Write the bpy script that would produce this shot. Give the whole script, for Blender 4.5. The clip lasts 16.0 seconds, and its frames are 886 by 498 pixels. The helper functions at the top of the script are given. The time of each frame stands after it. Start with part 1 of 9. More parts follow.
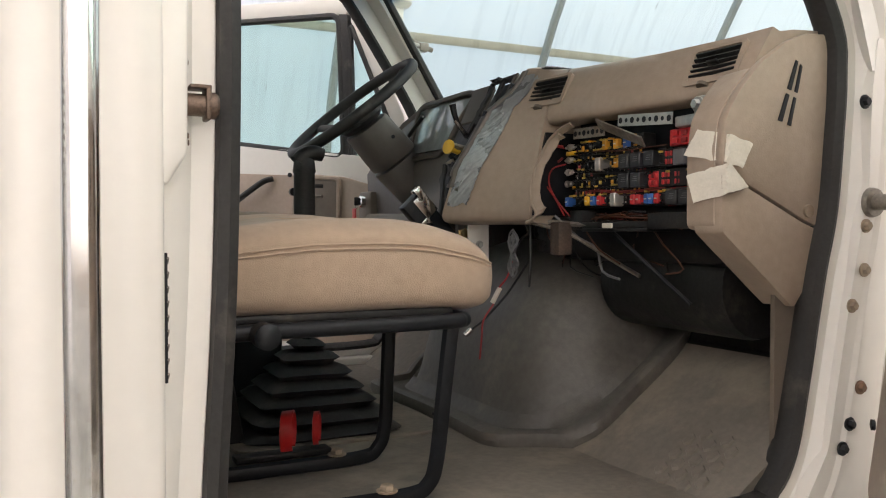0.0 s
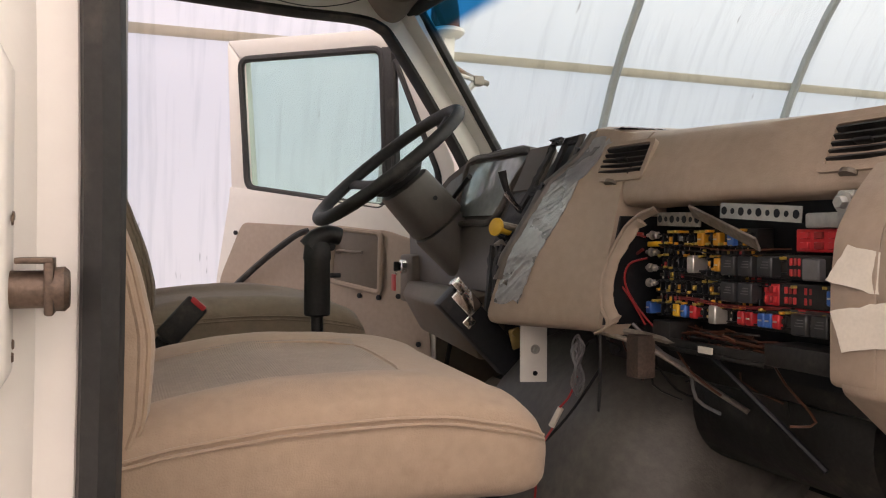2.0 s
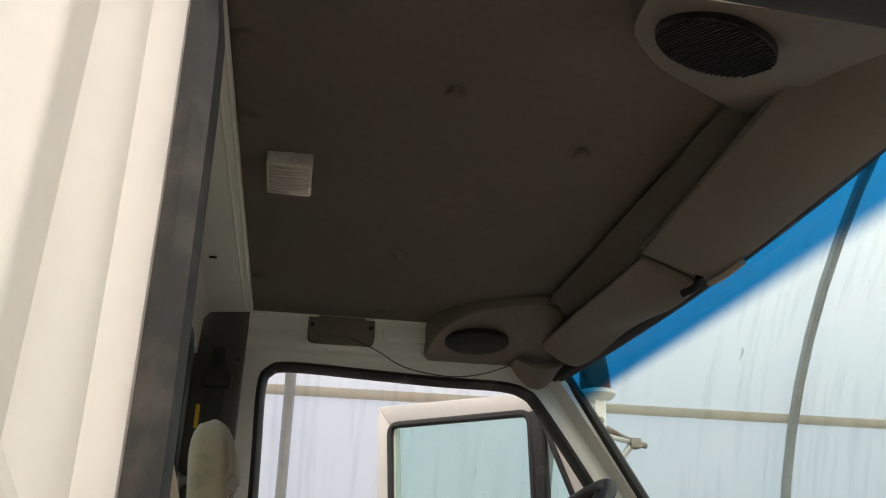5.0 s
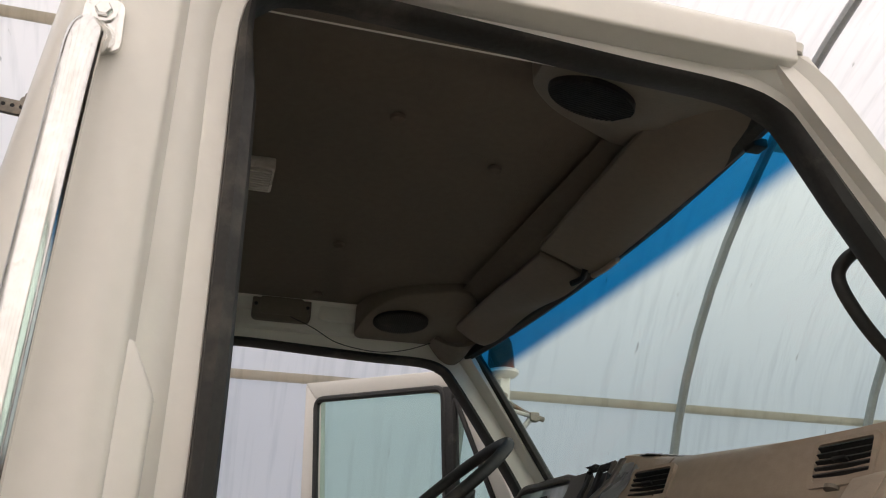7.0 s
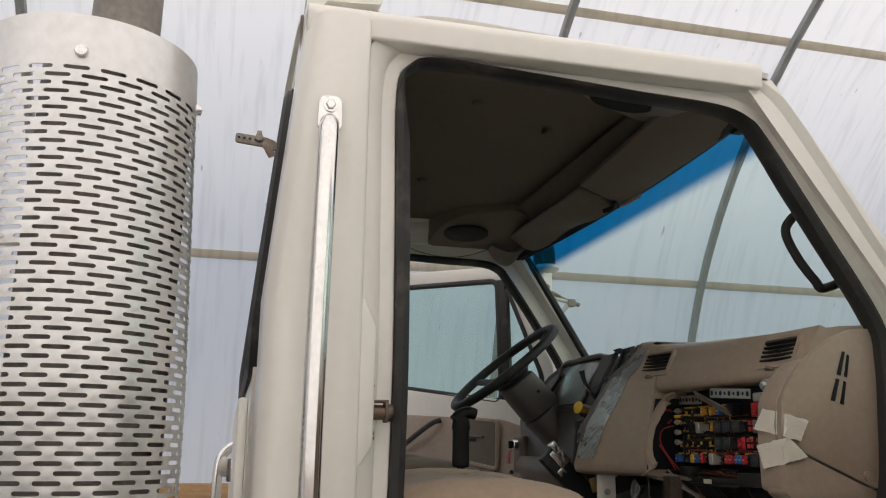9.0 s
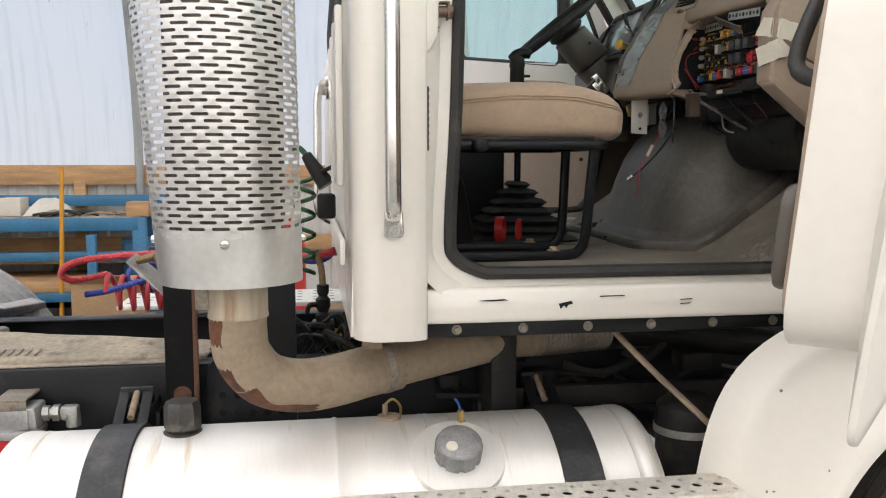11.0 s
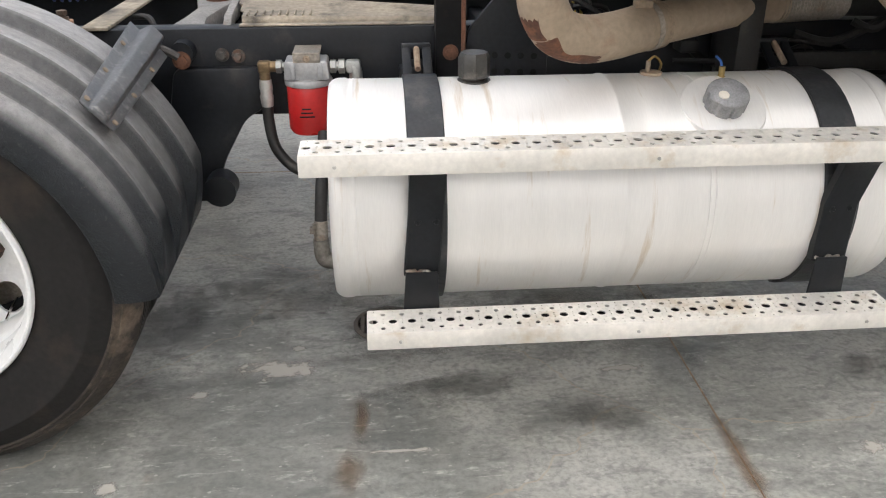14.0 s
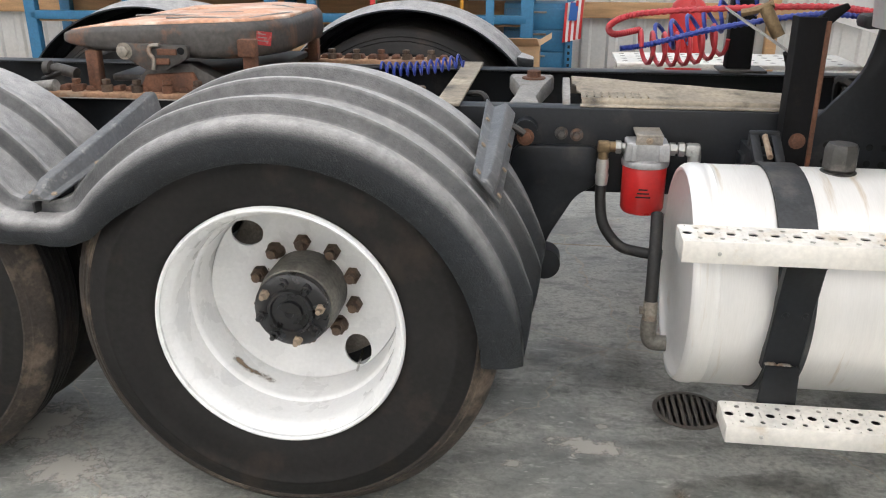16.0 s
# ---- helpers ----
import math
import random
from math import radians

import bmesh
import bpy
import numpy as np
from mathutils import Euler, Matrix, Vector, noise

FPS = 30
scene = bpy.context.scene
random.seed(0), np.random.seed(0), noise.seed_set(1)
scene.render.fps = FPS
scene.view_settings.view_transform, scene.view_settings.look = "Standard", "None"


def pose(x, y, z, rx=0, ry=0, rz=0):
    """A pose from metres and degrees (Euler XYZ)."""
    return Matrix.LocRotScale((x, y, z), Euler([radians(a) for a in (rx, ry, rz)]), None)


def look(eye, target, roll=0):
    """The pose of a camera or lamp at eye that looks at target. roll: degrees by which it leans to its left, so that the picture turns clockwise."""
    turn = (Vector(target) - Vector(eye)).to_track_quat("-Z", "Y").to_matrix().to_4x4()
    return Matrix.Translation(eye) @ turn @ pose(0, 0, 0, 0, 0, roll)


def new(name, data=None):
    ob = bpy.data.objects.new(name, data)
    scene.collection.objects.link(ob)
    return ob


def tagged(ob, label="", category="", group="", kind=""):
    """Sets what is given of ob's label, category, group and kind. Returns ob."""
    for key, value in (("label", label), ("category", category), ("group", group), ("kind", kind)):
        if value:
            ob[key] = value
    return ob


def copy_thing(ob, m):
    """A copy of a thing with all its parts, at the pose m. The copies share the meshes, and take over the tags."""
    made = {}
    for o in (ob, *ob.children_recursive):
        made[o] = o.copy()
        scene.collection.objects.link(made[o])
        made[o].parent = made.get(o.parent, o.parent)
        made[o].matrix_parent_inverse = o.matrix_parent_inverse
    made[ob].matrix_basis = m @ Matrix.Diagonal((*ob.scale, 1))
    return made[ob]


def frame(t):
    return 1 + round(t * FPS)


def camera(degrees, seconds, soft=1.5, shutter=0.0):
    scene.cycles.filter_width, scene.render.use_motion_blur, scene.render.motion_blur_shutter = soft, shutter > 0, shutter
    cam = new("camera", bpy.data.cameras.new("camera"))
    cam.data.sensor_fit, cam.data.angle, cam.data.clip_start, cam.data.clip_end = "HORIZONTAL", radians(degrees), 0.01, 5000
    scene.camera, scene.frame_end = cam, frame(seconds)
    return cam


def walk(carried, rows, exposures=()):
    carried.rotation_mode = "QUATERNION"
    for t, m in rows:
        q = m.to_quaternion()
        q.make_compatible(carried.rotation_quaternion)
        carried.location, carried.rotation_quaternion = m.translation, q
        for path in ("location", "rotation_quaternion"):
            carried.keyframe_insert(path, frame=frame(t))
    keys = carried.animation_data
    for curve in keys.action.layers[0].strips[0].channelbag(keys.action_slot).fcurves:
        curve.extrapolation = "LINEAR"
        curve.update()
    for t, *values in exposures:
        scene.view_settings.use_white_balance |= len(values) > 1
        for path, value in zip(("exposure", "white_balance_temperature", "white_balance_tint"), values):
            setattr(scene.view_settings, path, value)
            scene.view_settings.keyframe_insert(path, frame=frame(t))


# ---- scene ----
cam = camera(56.4, 16.0, soft=1.1)
METRES, EYE, TILT, LEAN, TURN = 3.5, 1.765, -1.2, 0.0, -26.3
ROWS = [
    (0.0, 0.0, 0.0, 0.0, -0.0, 0.0, 0.0),
    (0.5, 0.0054, 0.0369, 0.0154, -0.69, -0.03, -0.01),
    (1.0, 0.007, 0.0688, 0.0268, -0.5, -0.0, -0.04),
    (1.5, 0.0095, 0.0947, 0.0414, 0.83, 0.05, -0.1),
    (2.0, 0.0117, 0.113, 0.0514, 4.71, 0.7, -0.19),
    (2.5, 0.0247, 0.1204, 0.0521, 12.14, 4.02, -0.34),
    (3.0, 0.0413, 0.1248, 0.0526, 16.38, 8.32, -0.59),
    (3.5, 0.0419, 0.1311, 0.0559, 17.14, 11.9, -0.76),
    (4.0, 0.0324, 0.1363, 0.0629, 17.25, 16.78, -0.9),
    (4.5, 0.0252, 0.1424, 0.0682, 16.93, 21.48, -1.01),
    (5.0, 0.0225, 0.1427, 0.0762, 15.88, 24.19, -1.29),
    (5.2, 0.0217, 0.1428, 0.0786, 14.89, 25.38, -1.31),
    (7.3, 0.0369, 0.0256, 0.0304, 9.53, 23.10, -0.70),
    (7.5, 0.0369, 0.006, 0.0301, 9.66, 21.38, -0.65),
    (8.0, 0.0369, -0.043, 0.0293, 9.83, 19.06, -0.58),
    (8.2, 0.0369, -0.0626, 0.0290, 9.85, 18.50, -0.65),
    (10.3, 0.0563, -0.2217, -0.0267, 17.23, 4.67, -0.59),
    (10.5, 0.0633, -0.2289, -0.037, 17.47, 2.62, -0.6),
    (11.0, 0.0807, -0.2469, -0.0628, 17.25, -4.51, -0.37),
    (11.5, 0.0961, -0.263, -0.0793, 17.25, -12.21, -0.29),
    (12.0, 0.0905, -0.2846, -0.0863, 17.32, -17.81, -0.14),
    (12.5, 0.0645, -0.316, -0.0883, 17.3, -21.76, -0.02),
    (13.0, 0.031, -0.3491, -0.0896, 17.4, -23.61, 0.12),
    (13.5, 0.0023, -0.3676, -0.0906, 17.7, -24.37, -0.01),
    (14.0, -0.0445, -0.3735, -0.0891, 21.43, -24.33, -0.5),
    (14.5, -0.085, -0.3822, -0.0889, 26.94, -23.85, -0.46),
    (15.0, -0.1236, -0.4083, -0.0856, 29.12, -22.41, -0.27),
    (15.5, -0.1494, -0.4339, -0.0853, 30.63, -20.62, -0.39),
    (16.0, -0.1691, -0.4408, -0.0813, 33.64, -19.74, -0.65),
]
EXPOSURES = [(0.0, 1.45, 6900, 9), (0.5, 1.46, 6900, 9), (1.0, 1.52, 7200, 14), (1.5, 1.45, 7500, 20), (2.5, 1.28, 7500, 19), (4.0, 1.2, 7450, 16), (4.6, 1.2, 7100, 8), (5.0, 1.2, 7100, 8), (7.5, 0.5, 7050, 10), (8.2, 0.42, 6850, 9), (10.5, 1.12, 6800, 5), (11.0, 1.3, 6650, 5), (13.0, 1.3, 6350, 4), (14.5, 1.33, 6450, 6), (16.0, 1.38, 6400, 4)]
walk(cam, [(t, pose(0, 0, EYE, TILT, LEAN, TURN) @ pose(METRES * x, METRES * y, METRES * z, 90 + pitch, roll, yaw)) for t, x, y, z, yaw, pitch, roll in ROWS],
     exposures=EXPOSURES)

# ---- light ----
world = bpy.data.worlds.new("sky")
scene.world = world
world.use_nodes = True
wt = world.node_tree
sky = wt.nodes.new("ShaderNodeTexSky")
sky.sky_type, sky.sun_disc = "NISHITA", False
sky.sun_elevation, sky.sun_rotation = radians(55), radians(200)
sky.air_density, sky.dust_density = 1.0, 3.0
wt.links.new(sky.outputs[0], wt.nodes["Background"].inputs[0])
wt.nodes["Background"].inputs[1].default_value = 0.15
sun = new("sun", bpy.data.lights.new("sun", "SUN"))
sun.data.energy, sun.data.angle, sun.data.color = 2.5, radians(12), (1.0, 0.95, 0.88)
sun.matrix_world = look((0, 0, 20), (-3.2, 8.8, 0))


# ---- building helpers ----
def obj(name, bm, material, smooth=True):
    me = bpy.data.meshes.new(name)
    bmesh.ops.recalc_face_normals(bm, faces=bm.faces)
    bm.to_mesh(me)
    bm.free()
    if smooth:
        for p in me.polygons:
            p.use_smooth = True
        me.set_sharp_from_angle(angle=radians(38))
    if material:
        me.materials.append(material)
    return new(name, me)


def part(name, bm, material, parent, label=""):
    ob = obj(name, bm, material)
    ob.parent = parent
    root, m = parent, Matrix()
    while root:
        m = root.matrix_basis.inverted() if root.parent is None else m
        root = root.parent
    ob.matrix_parent_inverse = m if parent.parent is None else Matrix()
    return tagged(ob, label)


def thing(name, at, label, category, group="", kind=""):
    e = new(name)
    e.empty_display_size = 0.1
    e.matrix_basis = Matrix.Translation(at)
    return tagged(e, label, category, group, kind)


def solo(name, bm, material, label, category, group="", kind=""):
    return tagged(obj(name, bm, material), label, category, group, kind)


def bevel(bm, w, seg=2, ang=30):
    if w <= 0:
        return bm
    es = [e for e in bm.edges if len(e.link_faces) == 2 and e.calc_face_angle(0) > radians(ang)]
    bmesh.ops.bevel(bm, geom=es, offset=w, segments=seg, affect="EDGES", profile=0.5, clamp_overlap=True)
    return bm


def join(*bms):
    out = bmesh.new()
    for b in bms:
        me = bpy.data.meshes.new("t")
        b.to_mesh(me)
        b.free()
        out.from_mesh(me)
        bpy.data.meshes.remove(me)
    return out


def moved(bm, m):
    bm.transform(m)
    return bm


def box(x0, x1, y0, y1, z0, z1, w=0.0, seg=2):
    bm = bmesh.new()
    bmesh.ops.create_cube(bm, size=1)
    bm.transform(Matrix.Translation(((x0 + x1) / 2, (y0 + y1) / 2, (z0 + z1) / 2)) @ Matrix.Diagonal((abs(x1 - x0), abs(y1 - y0), abs(z1 - z0), 1)))
    return bevel(bm, w, seg)


def prism(pts, axis, a, b, w=0.0, seg=2):
    """A polygon drawn in the two other axes (in order), pushed from a to b along axis."""
    bm = bmesh.new()
    def put(p, h):
        return {"x": (h, p[0], p[1]), "y": (p[0], h, p[1]), "z": (p[0], p[1], h)}[axis]
    lo, hi = [bm.verts.new(put(p, a)) for p in pts], [bm.verts.new(put(p, b)) for p in pts]
    n = len(pts)
    bm.faces.new(lo)
    bm.faces.new(hi[::-1])
    for i in range(n):
        bm.faces.new((lo[i], hi[i], hi[(i + 1) % n], lo[(i + 1) % n]))
    bmesh.ops.recalc_face_normals(bm, faces=bm.faces)
    return bevel(bm, w, seg)


def smooth_line(pts, n=6, closed=False):
    pts = [Vector(p) for p in pts]
    k, out = len(pts), []
    for i in range(k if closed else k - 1):
        if closed:
            p = [pts[(i + j - 1) % k] for j in range(4)]
        else:
            p = [pts[min(max(i + j - 1, 0), k - 1)] for j in range(4)]
        for j in range(n):
            u = j / n
            out.append(0.5 * ((2 * p[1]) + (p[2] - p[0]) * u + (2 * p[0] - 5 * p[1] + 4 * p[2] - p[3]) * u * u + (3 * p[1] - p[0] - 3 * p[2] + p[3]) * u ** 3))
    if not closed:
        out.append(pts[-1])
    return out


def tube(pts, r, seg=10, closed=False, curve=6, flat=1.0, up=None):
    """A round bar along the points; r may be a number or a function of 0..1. flat squeezes it along up."""
    line = smooth_line(pts, curve, closed) if curve else [Vector(p) for p in pts]
    n = len(line)
    bm = bmesh.new()
    rings, nrm = [], None
    for i, p in enumerate(line):
        a, b = (line[i - 1], line[(i + 1) % n]) if closed else (line[max(i - 1, 0)], line[min(i + 1, n - 1)])
        d = (b - a).normalized()
        if nrm is None:
            ref = Vector(up) if up else (Vector((0, 0, 1)) if abs(d.z) < 0.9 else Vector((1, 0, 0)))
            nrm = (ref - d * ref.dot(d)).normalized()
        elif up:
            nrm = (Vector(up) - d * Vector(up).dot(d)).normalized()
        else:
            nrm = (nrm - d * nrm.dot(d)).normalized()
        side = d.cross(nrm)
        rr = r(i / max(n - 1, 1)) if callable(r) else r
        rings.append([bm.verts.new(p + side * math.cos(2 * math.pi * k / seg) * rr + nrm * math.sin(2 * math.pi * k / seg) * rr * flat) for k in range(seg)])
    for i in range(n if closed else n - 1):
        A, B = rings[i], rings[(i + 1) % n]
        for k in range(seg):
            bm.faces.new((A[k], A[(k + 1) % seg], B[(k + 1) % seg], B[k]))
    if not closed:
        bm.faces.new(rings[0])
        bm.faces.new(rings[-1][::-1])
    return bm


def lathe(prof, seg=48, axis="y", at=(0, 0, 0), closed=False, caps=True):
    """Turns a profile of (radius, height along axis) round the axis."""
    bm = bmesh.new()
    rings = []
    for r, h in prof:
        ring = []
        for k in range(seg):
            a = 2 * math.pi * k / seg
            c, s = r * math.cos(a), r * math.sin(a)
            ring.append(bm.verts.new(Vector(at) + Vector({"x": (h, c, s), "y": (c, h, s), "z": (c, s, h)}[axis])))
        rings.append(ring)
    m = len(rings)
    for i in range(m if closed else m - 1):
        A, B = rings[i], rings[(i + 1) % m]
        for k in range(seg):
            bm.faces.new((A[k], A[(k + 1) % seg], B[(k + 1) % seg], B[k]))
    if caps and not closed:
        for ring, r in ((rings[0], prof[0][0]), (rings[-1], prof[-1][0])):
            if r > 1e-4:
                bm.faces.new(ring)
    if not closed:
        bmesh.ops.remove_doubles(bm, verts=bm.verts, dist=1e-5)
    return bm


def loft(rings, cap=True, closed=False):
    bm = bmesh.new()
    vs = [[bm.verts.new(p) for p in ring] for ring in rings]
    n = len(vs[0])
    for i in range(len(vs) if closed else len(vs) - 1):
        A, B = vs[i], vs[(i + 1) % len(vs)]
        for k in range(n):
            bm.faces.new((A[k], A[(k + 1) % n], B[(k + 1) % n], B[k]))
    if cap and not closed:
        bm.faces.new(vs[0])
        bm.faces.new(vs[-1][::-1])
    bmesh.ops.recalc_face_normals(bm, faces=bm.faces)
    return bm


def sheet(fn, nu, nv, thick=0.0):
    """A surface fn(u, v), u and v from 0 to 1, given thickness on its underside."""
    bm = bmesh.new()
    g = [[bm.verts.new(fn(i / nu, j / nv)) for j in range(nv + 1)] for i in range(nu + 1)]
    for i in range(nu):
        for j in range(nv):
            bm.faces.new((g[i][j], g[i + 1][j], g[i + 1][j + 1], g[i][j + 1]))
    if thick:
        bmesh.ops.recalc_face_normals(bm, faces=bm.faces)
        bmesh.ops.solidify(bm, geom=bm.faces[:], thickness=thick)
    return bm


def rounded(pts, r, n=5):
    """A polygon in 2D with its corners rounded; r is one radius or one for each corner."""
    out, k = [], len(pts)
    for i, p in enumerate(pts):
        rr = r[i] if isinstance(r, (list, tuple)) else r
        p, a, b = Vector(p), Vector(pts[i - 1]), Vector(pts[(i + 1) % k])
        if rr <= 0:
            out.append(tuple(p))
            continue
        u, v = a - p, b - p
        t = min(rr, u.length * 0.48, v.length * 0.48)
        A, B = p + u.normalized() * t, p + v.normalized() * t
        for j in range(n + 1):
            s = j / n
            q = A * (1 - s) ** 2 + p * 2 * s * (1 - s) + B * s * s
            out.append(tuple(q))
    return out


def bolt(at, r=0.012, h=0.012, axis="y", sign=-1):
    """A hexagon bolt head with its washer."""
    a = Vector(at)
    k = {"x": 0, "y": 1, "z": 2}[axis]
    o = lambda d: [a[i] + (sign * d if i == k else 0) for i in range(3)]
    w = lathe([(r * 1.5, 0), (r * 1.5, 0.003 * sign)], 14, axis, a)
    hx = lathe([(r, 0.002 * sign), (r, h * sign), (r * 0.8, (h + 0.002) * sign)], 6, axis, a)
    return join(w, hx)


# ---- materials ----
def material(name, color, rough=0.5, metal=0.0, scale=8.0, var=0.15, bump=0.1, bump_scale=60.0, dirt=None, dirt_amount=0.3, dirt_scale=3.0, coat=0.0, stretch=(1, 1, 1), spec=0.5, rough_var=0.1, sheen=0.0):
    """Principled paint, metal, rubber or cloth with two scales of variation, fine relief and patches of dirt."""
    m = bpy.data.materials.new(name)
    m.use_nodes = True
    nt = m.node_tree
    N, L = nt.nodes, nt.links
    b = N["Principled BSDF"]
    tc = N.new("ShaderNodeTexCoord")
    mp = N.new("ShaderNodeMapping")
    mp.inputs["Scale"].default_value = stretch
    L.new(tc.outputs["Object"], mp.inputs[0])
    n1 = N.new("ShaderNodeTexNoise")
    n1.inputs["Scale"].default_value, n1.inputs["Detail"].default_value = scale, 6
    L.new(mp.outputs[0], n1.inputs[0])
    r1 = N.new("ShaderNodeMapRange")
    r1.inputs[1].default_value, r1.inputs[2].default_value = 0.3, 0.7
    r1.inputs[3].default_value, r1.inputs[4].default_value = 1 - var, 1 + var
    L.new(n1.outputs[0], r1.inputs[0])
    mul = N.new("ShaderNodeMix")
    mul.data_type, mul.blend_type = "RGBA", "MULTIPLY"
    mul.inputs[0].default_value = 1
    mul.inputs[6].default_value = (*color, 1)
    L.new(r1.outputs[0], mul.inputs[7])
    n4 = N.new("ShaderNodeTexNoise")
    n4.inputs["Scale"].default_value, n4.inputs["Detail"].default_value = scale * 9 + 20, 4
    L.new(mp.outputs[0], n4.inputs[0])
    r4 = N.new("ShaderNodeMapRange")
    r4.inputs[1].default_value, r4.inputs[2].default_value = 0.3, 0.7
    r4.inputs[3].default_value, r4.inputs[4].default_value = 1 - 0.7 * var, 1 + 0.7 * var
    L.new(n4.outputs[0], r4.inputs[0])
    mul4 = N.new("ShaderNodeMix")
    mul4.data_type, mul4.blend_type = "RGBA", "MULTIPLY"
    mul4.inputs[0].default_value = 1
    L.new(mul.outputs[2], mul4.inputs[6])
    L.new(r4.outputs[0], mul4.inputs[7])
    out = mul4.outputs[2]
    if dirt:
        n2 = N.new("ShaderNodeTexNoise")
        n2.inputs["Scale"].default_value, n2.inputs["Detail"].default_value, n2.inputs["Roughness"].default_value = dirt_scale, 8, 0.65
        L.new(mp.outputs[0], n2.inputs[0])
        r2 = N.new("ShaderNodeMapRange")
        r2.inputs[1].default_value, r2.inputs[2].default_value = 0.66 - dirt_amount * 0.4, 0.8 - dirt_amount * 0.3
        L.new(n2.outputs[0], r2.inputs[0])
        mx = N.new("ShaderNodeMix")
        mx.data_type = "RGBA"
        mx.inputs[7].default_value = (*dirt, 1)
        L.new(r2.outputs[0], mx.inputs[0])
        L.new(out, mx.inputs[6])
        out = mx.outputs[2]
    L.new(out, b.inputs["Base Color"])
    rr = N.new("ShaderNodeMapRange")
    rr.inputs[1].default_value, rr.inputs[2].default_value = 0.3, 0.7
    rr.inputs[3].default_value, rr.inputs[4].default_value = max(rough - rough_var, 0.02), min(rough + rough_var, 1)
    L.new(n1.outputs[0], rr.inputs[0])
    L.new(rr.outputs[0], b.inputs["Roughness"])
    b.inputs["Metallic"].default_value = metal
    b.inputs["Coat Weight"].default_value = coat
    b.inputs["Specular IOR Level"].default_value = spec
    b.inputs["Sheen Weight"].default_value = sheen
    if bump:
        n3 = N.new("ShaderNodeTexNoise")
        n3.inputs["Scale"].default_value, n3.inputs["Detail"].default_value = bump_scale, 4
        L.new(mp.outputs[0], n3.inputs[0])
        bp = N.new("ShaderNodeBump")
        bp.inputs["Strength"].default_value, bp.inputs["Distance"].default_value = bump, 0.004
        L.new(n3.outputs[0], bp.inputs["Height"])
        L.new(bp.outputs[0], b.inputs["Normal"])
    return m


WHITE = material("white_paint", (0.78, 0.75, 0.69), 0.34, 0, 3, 0.02, 0.03, 200, coat=0.3, rough_var=0.03)
BLACK = material("black_paint", (0.0095, 0.011, 0.0135), 0.42, 0, 6, 0.3, 0.15, 80, (0.045, 0.042, 0.039), 0.18, 5, spec=0.3)
RUBBER = material("black_rubber", (0.022, 0.021, 0.02), 0.6, 0, 12, 0.3, 0.2, 90, (0.08, 0.07, 0.06), 0.25, 9)
CHROME = material("chrome", (0.75, 0.74, 0.72), 0.16, 1, 10, 0.1, 0.02, 60, (0.4, 0.33, 0.25), 0.1, 18)
ALU = material("tank_aluminium", (0.83, 0.815, 0.785), 0.46, 0.4, 2.4, 0.035, 0.05, 120, (0.60, 0.51, 0.39), 0.20, 3.0, stretch=(9, 0.7, 0.7))
STEPM = material("step_aluminium", (0.8, 0.77, 0.71), 0.48, 0.4, 5, 0.1, 0.12, 70, (0.6, 0.5, 0.37), 0.25, 6)
TAN = material("tan_plastic", (0.35, 0.272, 0.21), 0.48, 0, 5, 0.08, 0.14, 350, (0.31, 0.25, 0.19), 0.16, 7)
TANDARK = material("brown_plastic", (0.155, 0.126, 0.098), 0.5, 0, 5, 0.08, 0.15, 300)
CLOTH = material("tan_velour", (0.43, 0.32, 0.232), 0.95, 0, 6, 0.07, 0.25, 500, (0.26, 0.175, 0.12), 0.25, 2.2, sheen=0.2)
HEADLINER = material("headliner", (0.145, 0.119, 0.096), 0.95, 0, 4, 0.08, 0.3, 400)
MAT = material("floor_rubber", (0.2, 0.175, 0.145), 0.75, 0, 5, 0.15, 0.2, 120, (0.32, 0.27, 0.21), 0.35, 3.5)
TYRE = material("tyre_rubber", (0.0125, 0.0115, 0.011), 0.62, 0, 5, 0.3, 0.25, 60, (0.042, 0.031, 0.024), 0.30, 4, spec=0.3)
RIMW = material("rim_white", (0.8, 0.8, 0.79), 0.3, 0, 8, 0.05, 0.05, 60, (0.4, 0.3, 0.2), 0.05, 7, coat=0.3)
POLY = material("fender_plastic", (0.011, 0.0135, 0.0165), 0.42, 0, 4, 0.25, 0.8, 220, (0.05, 0.05, 0.05), 0.2, 120, spec=0.4)


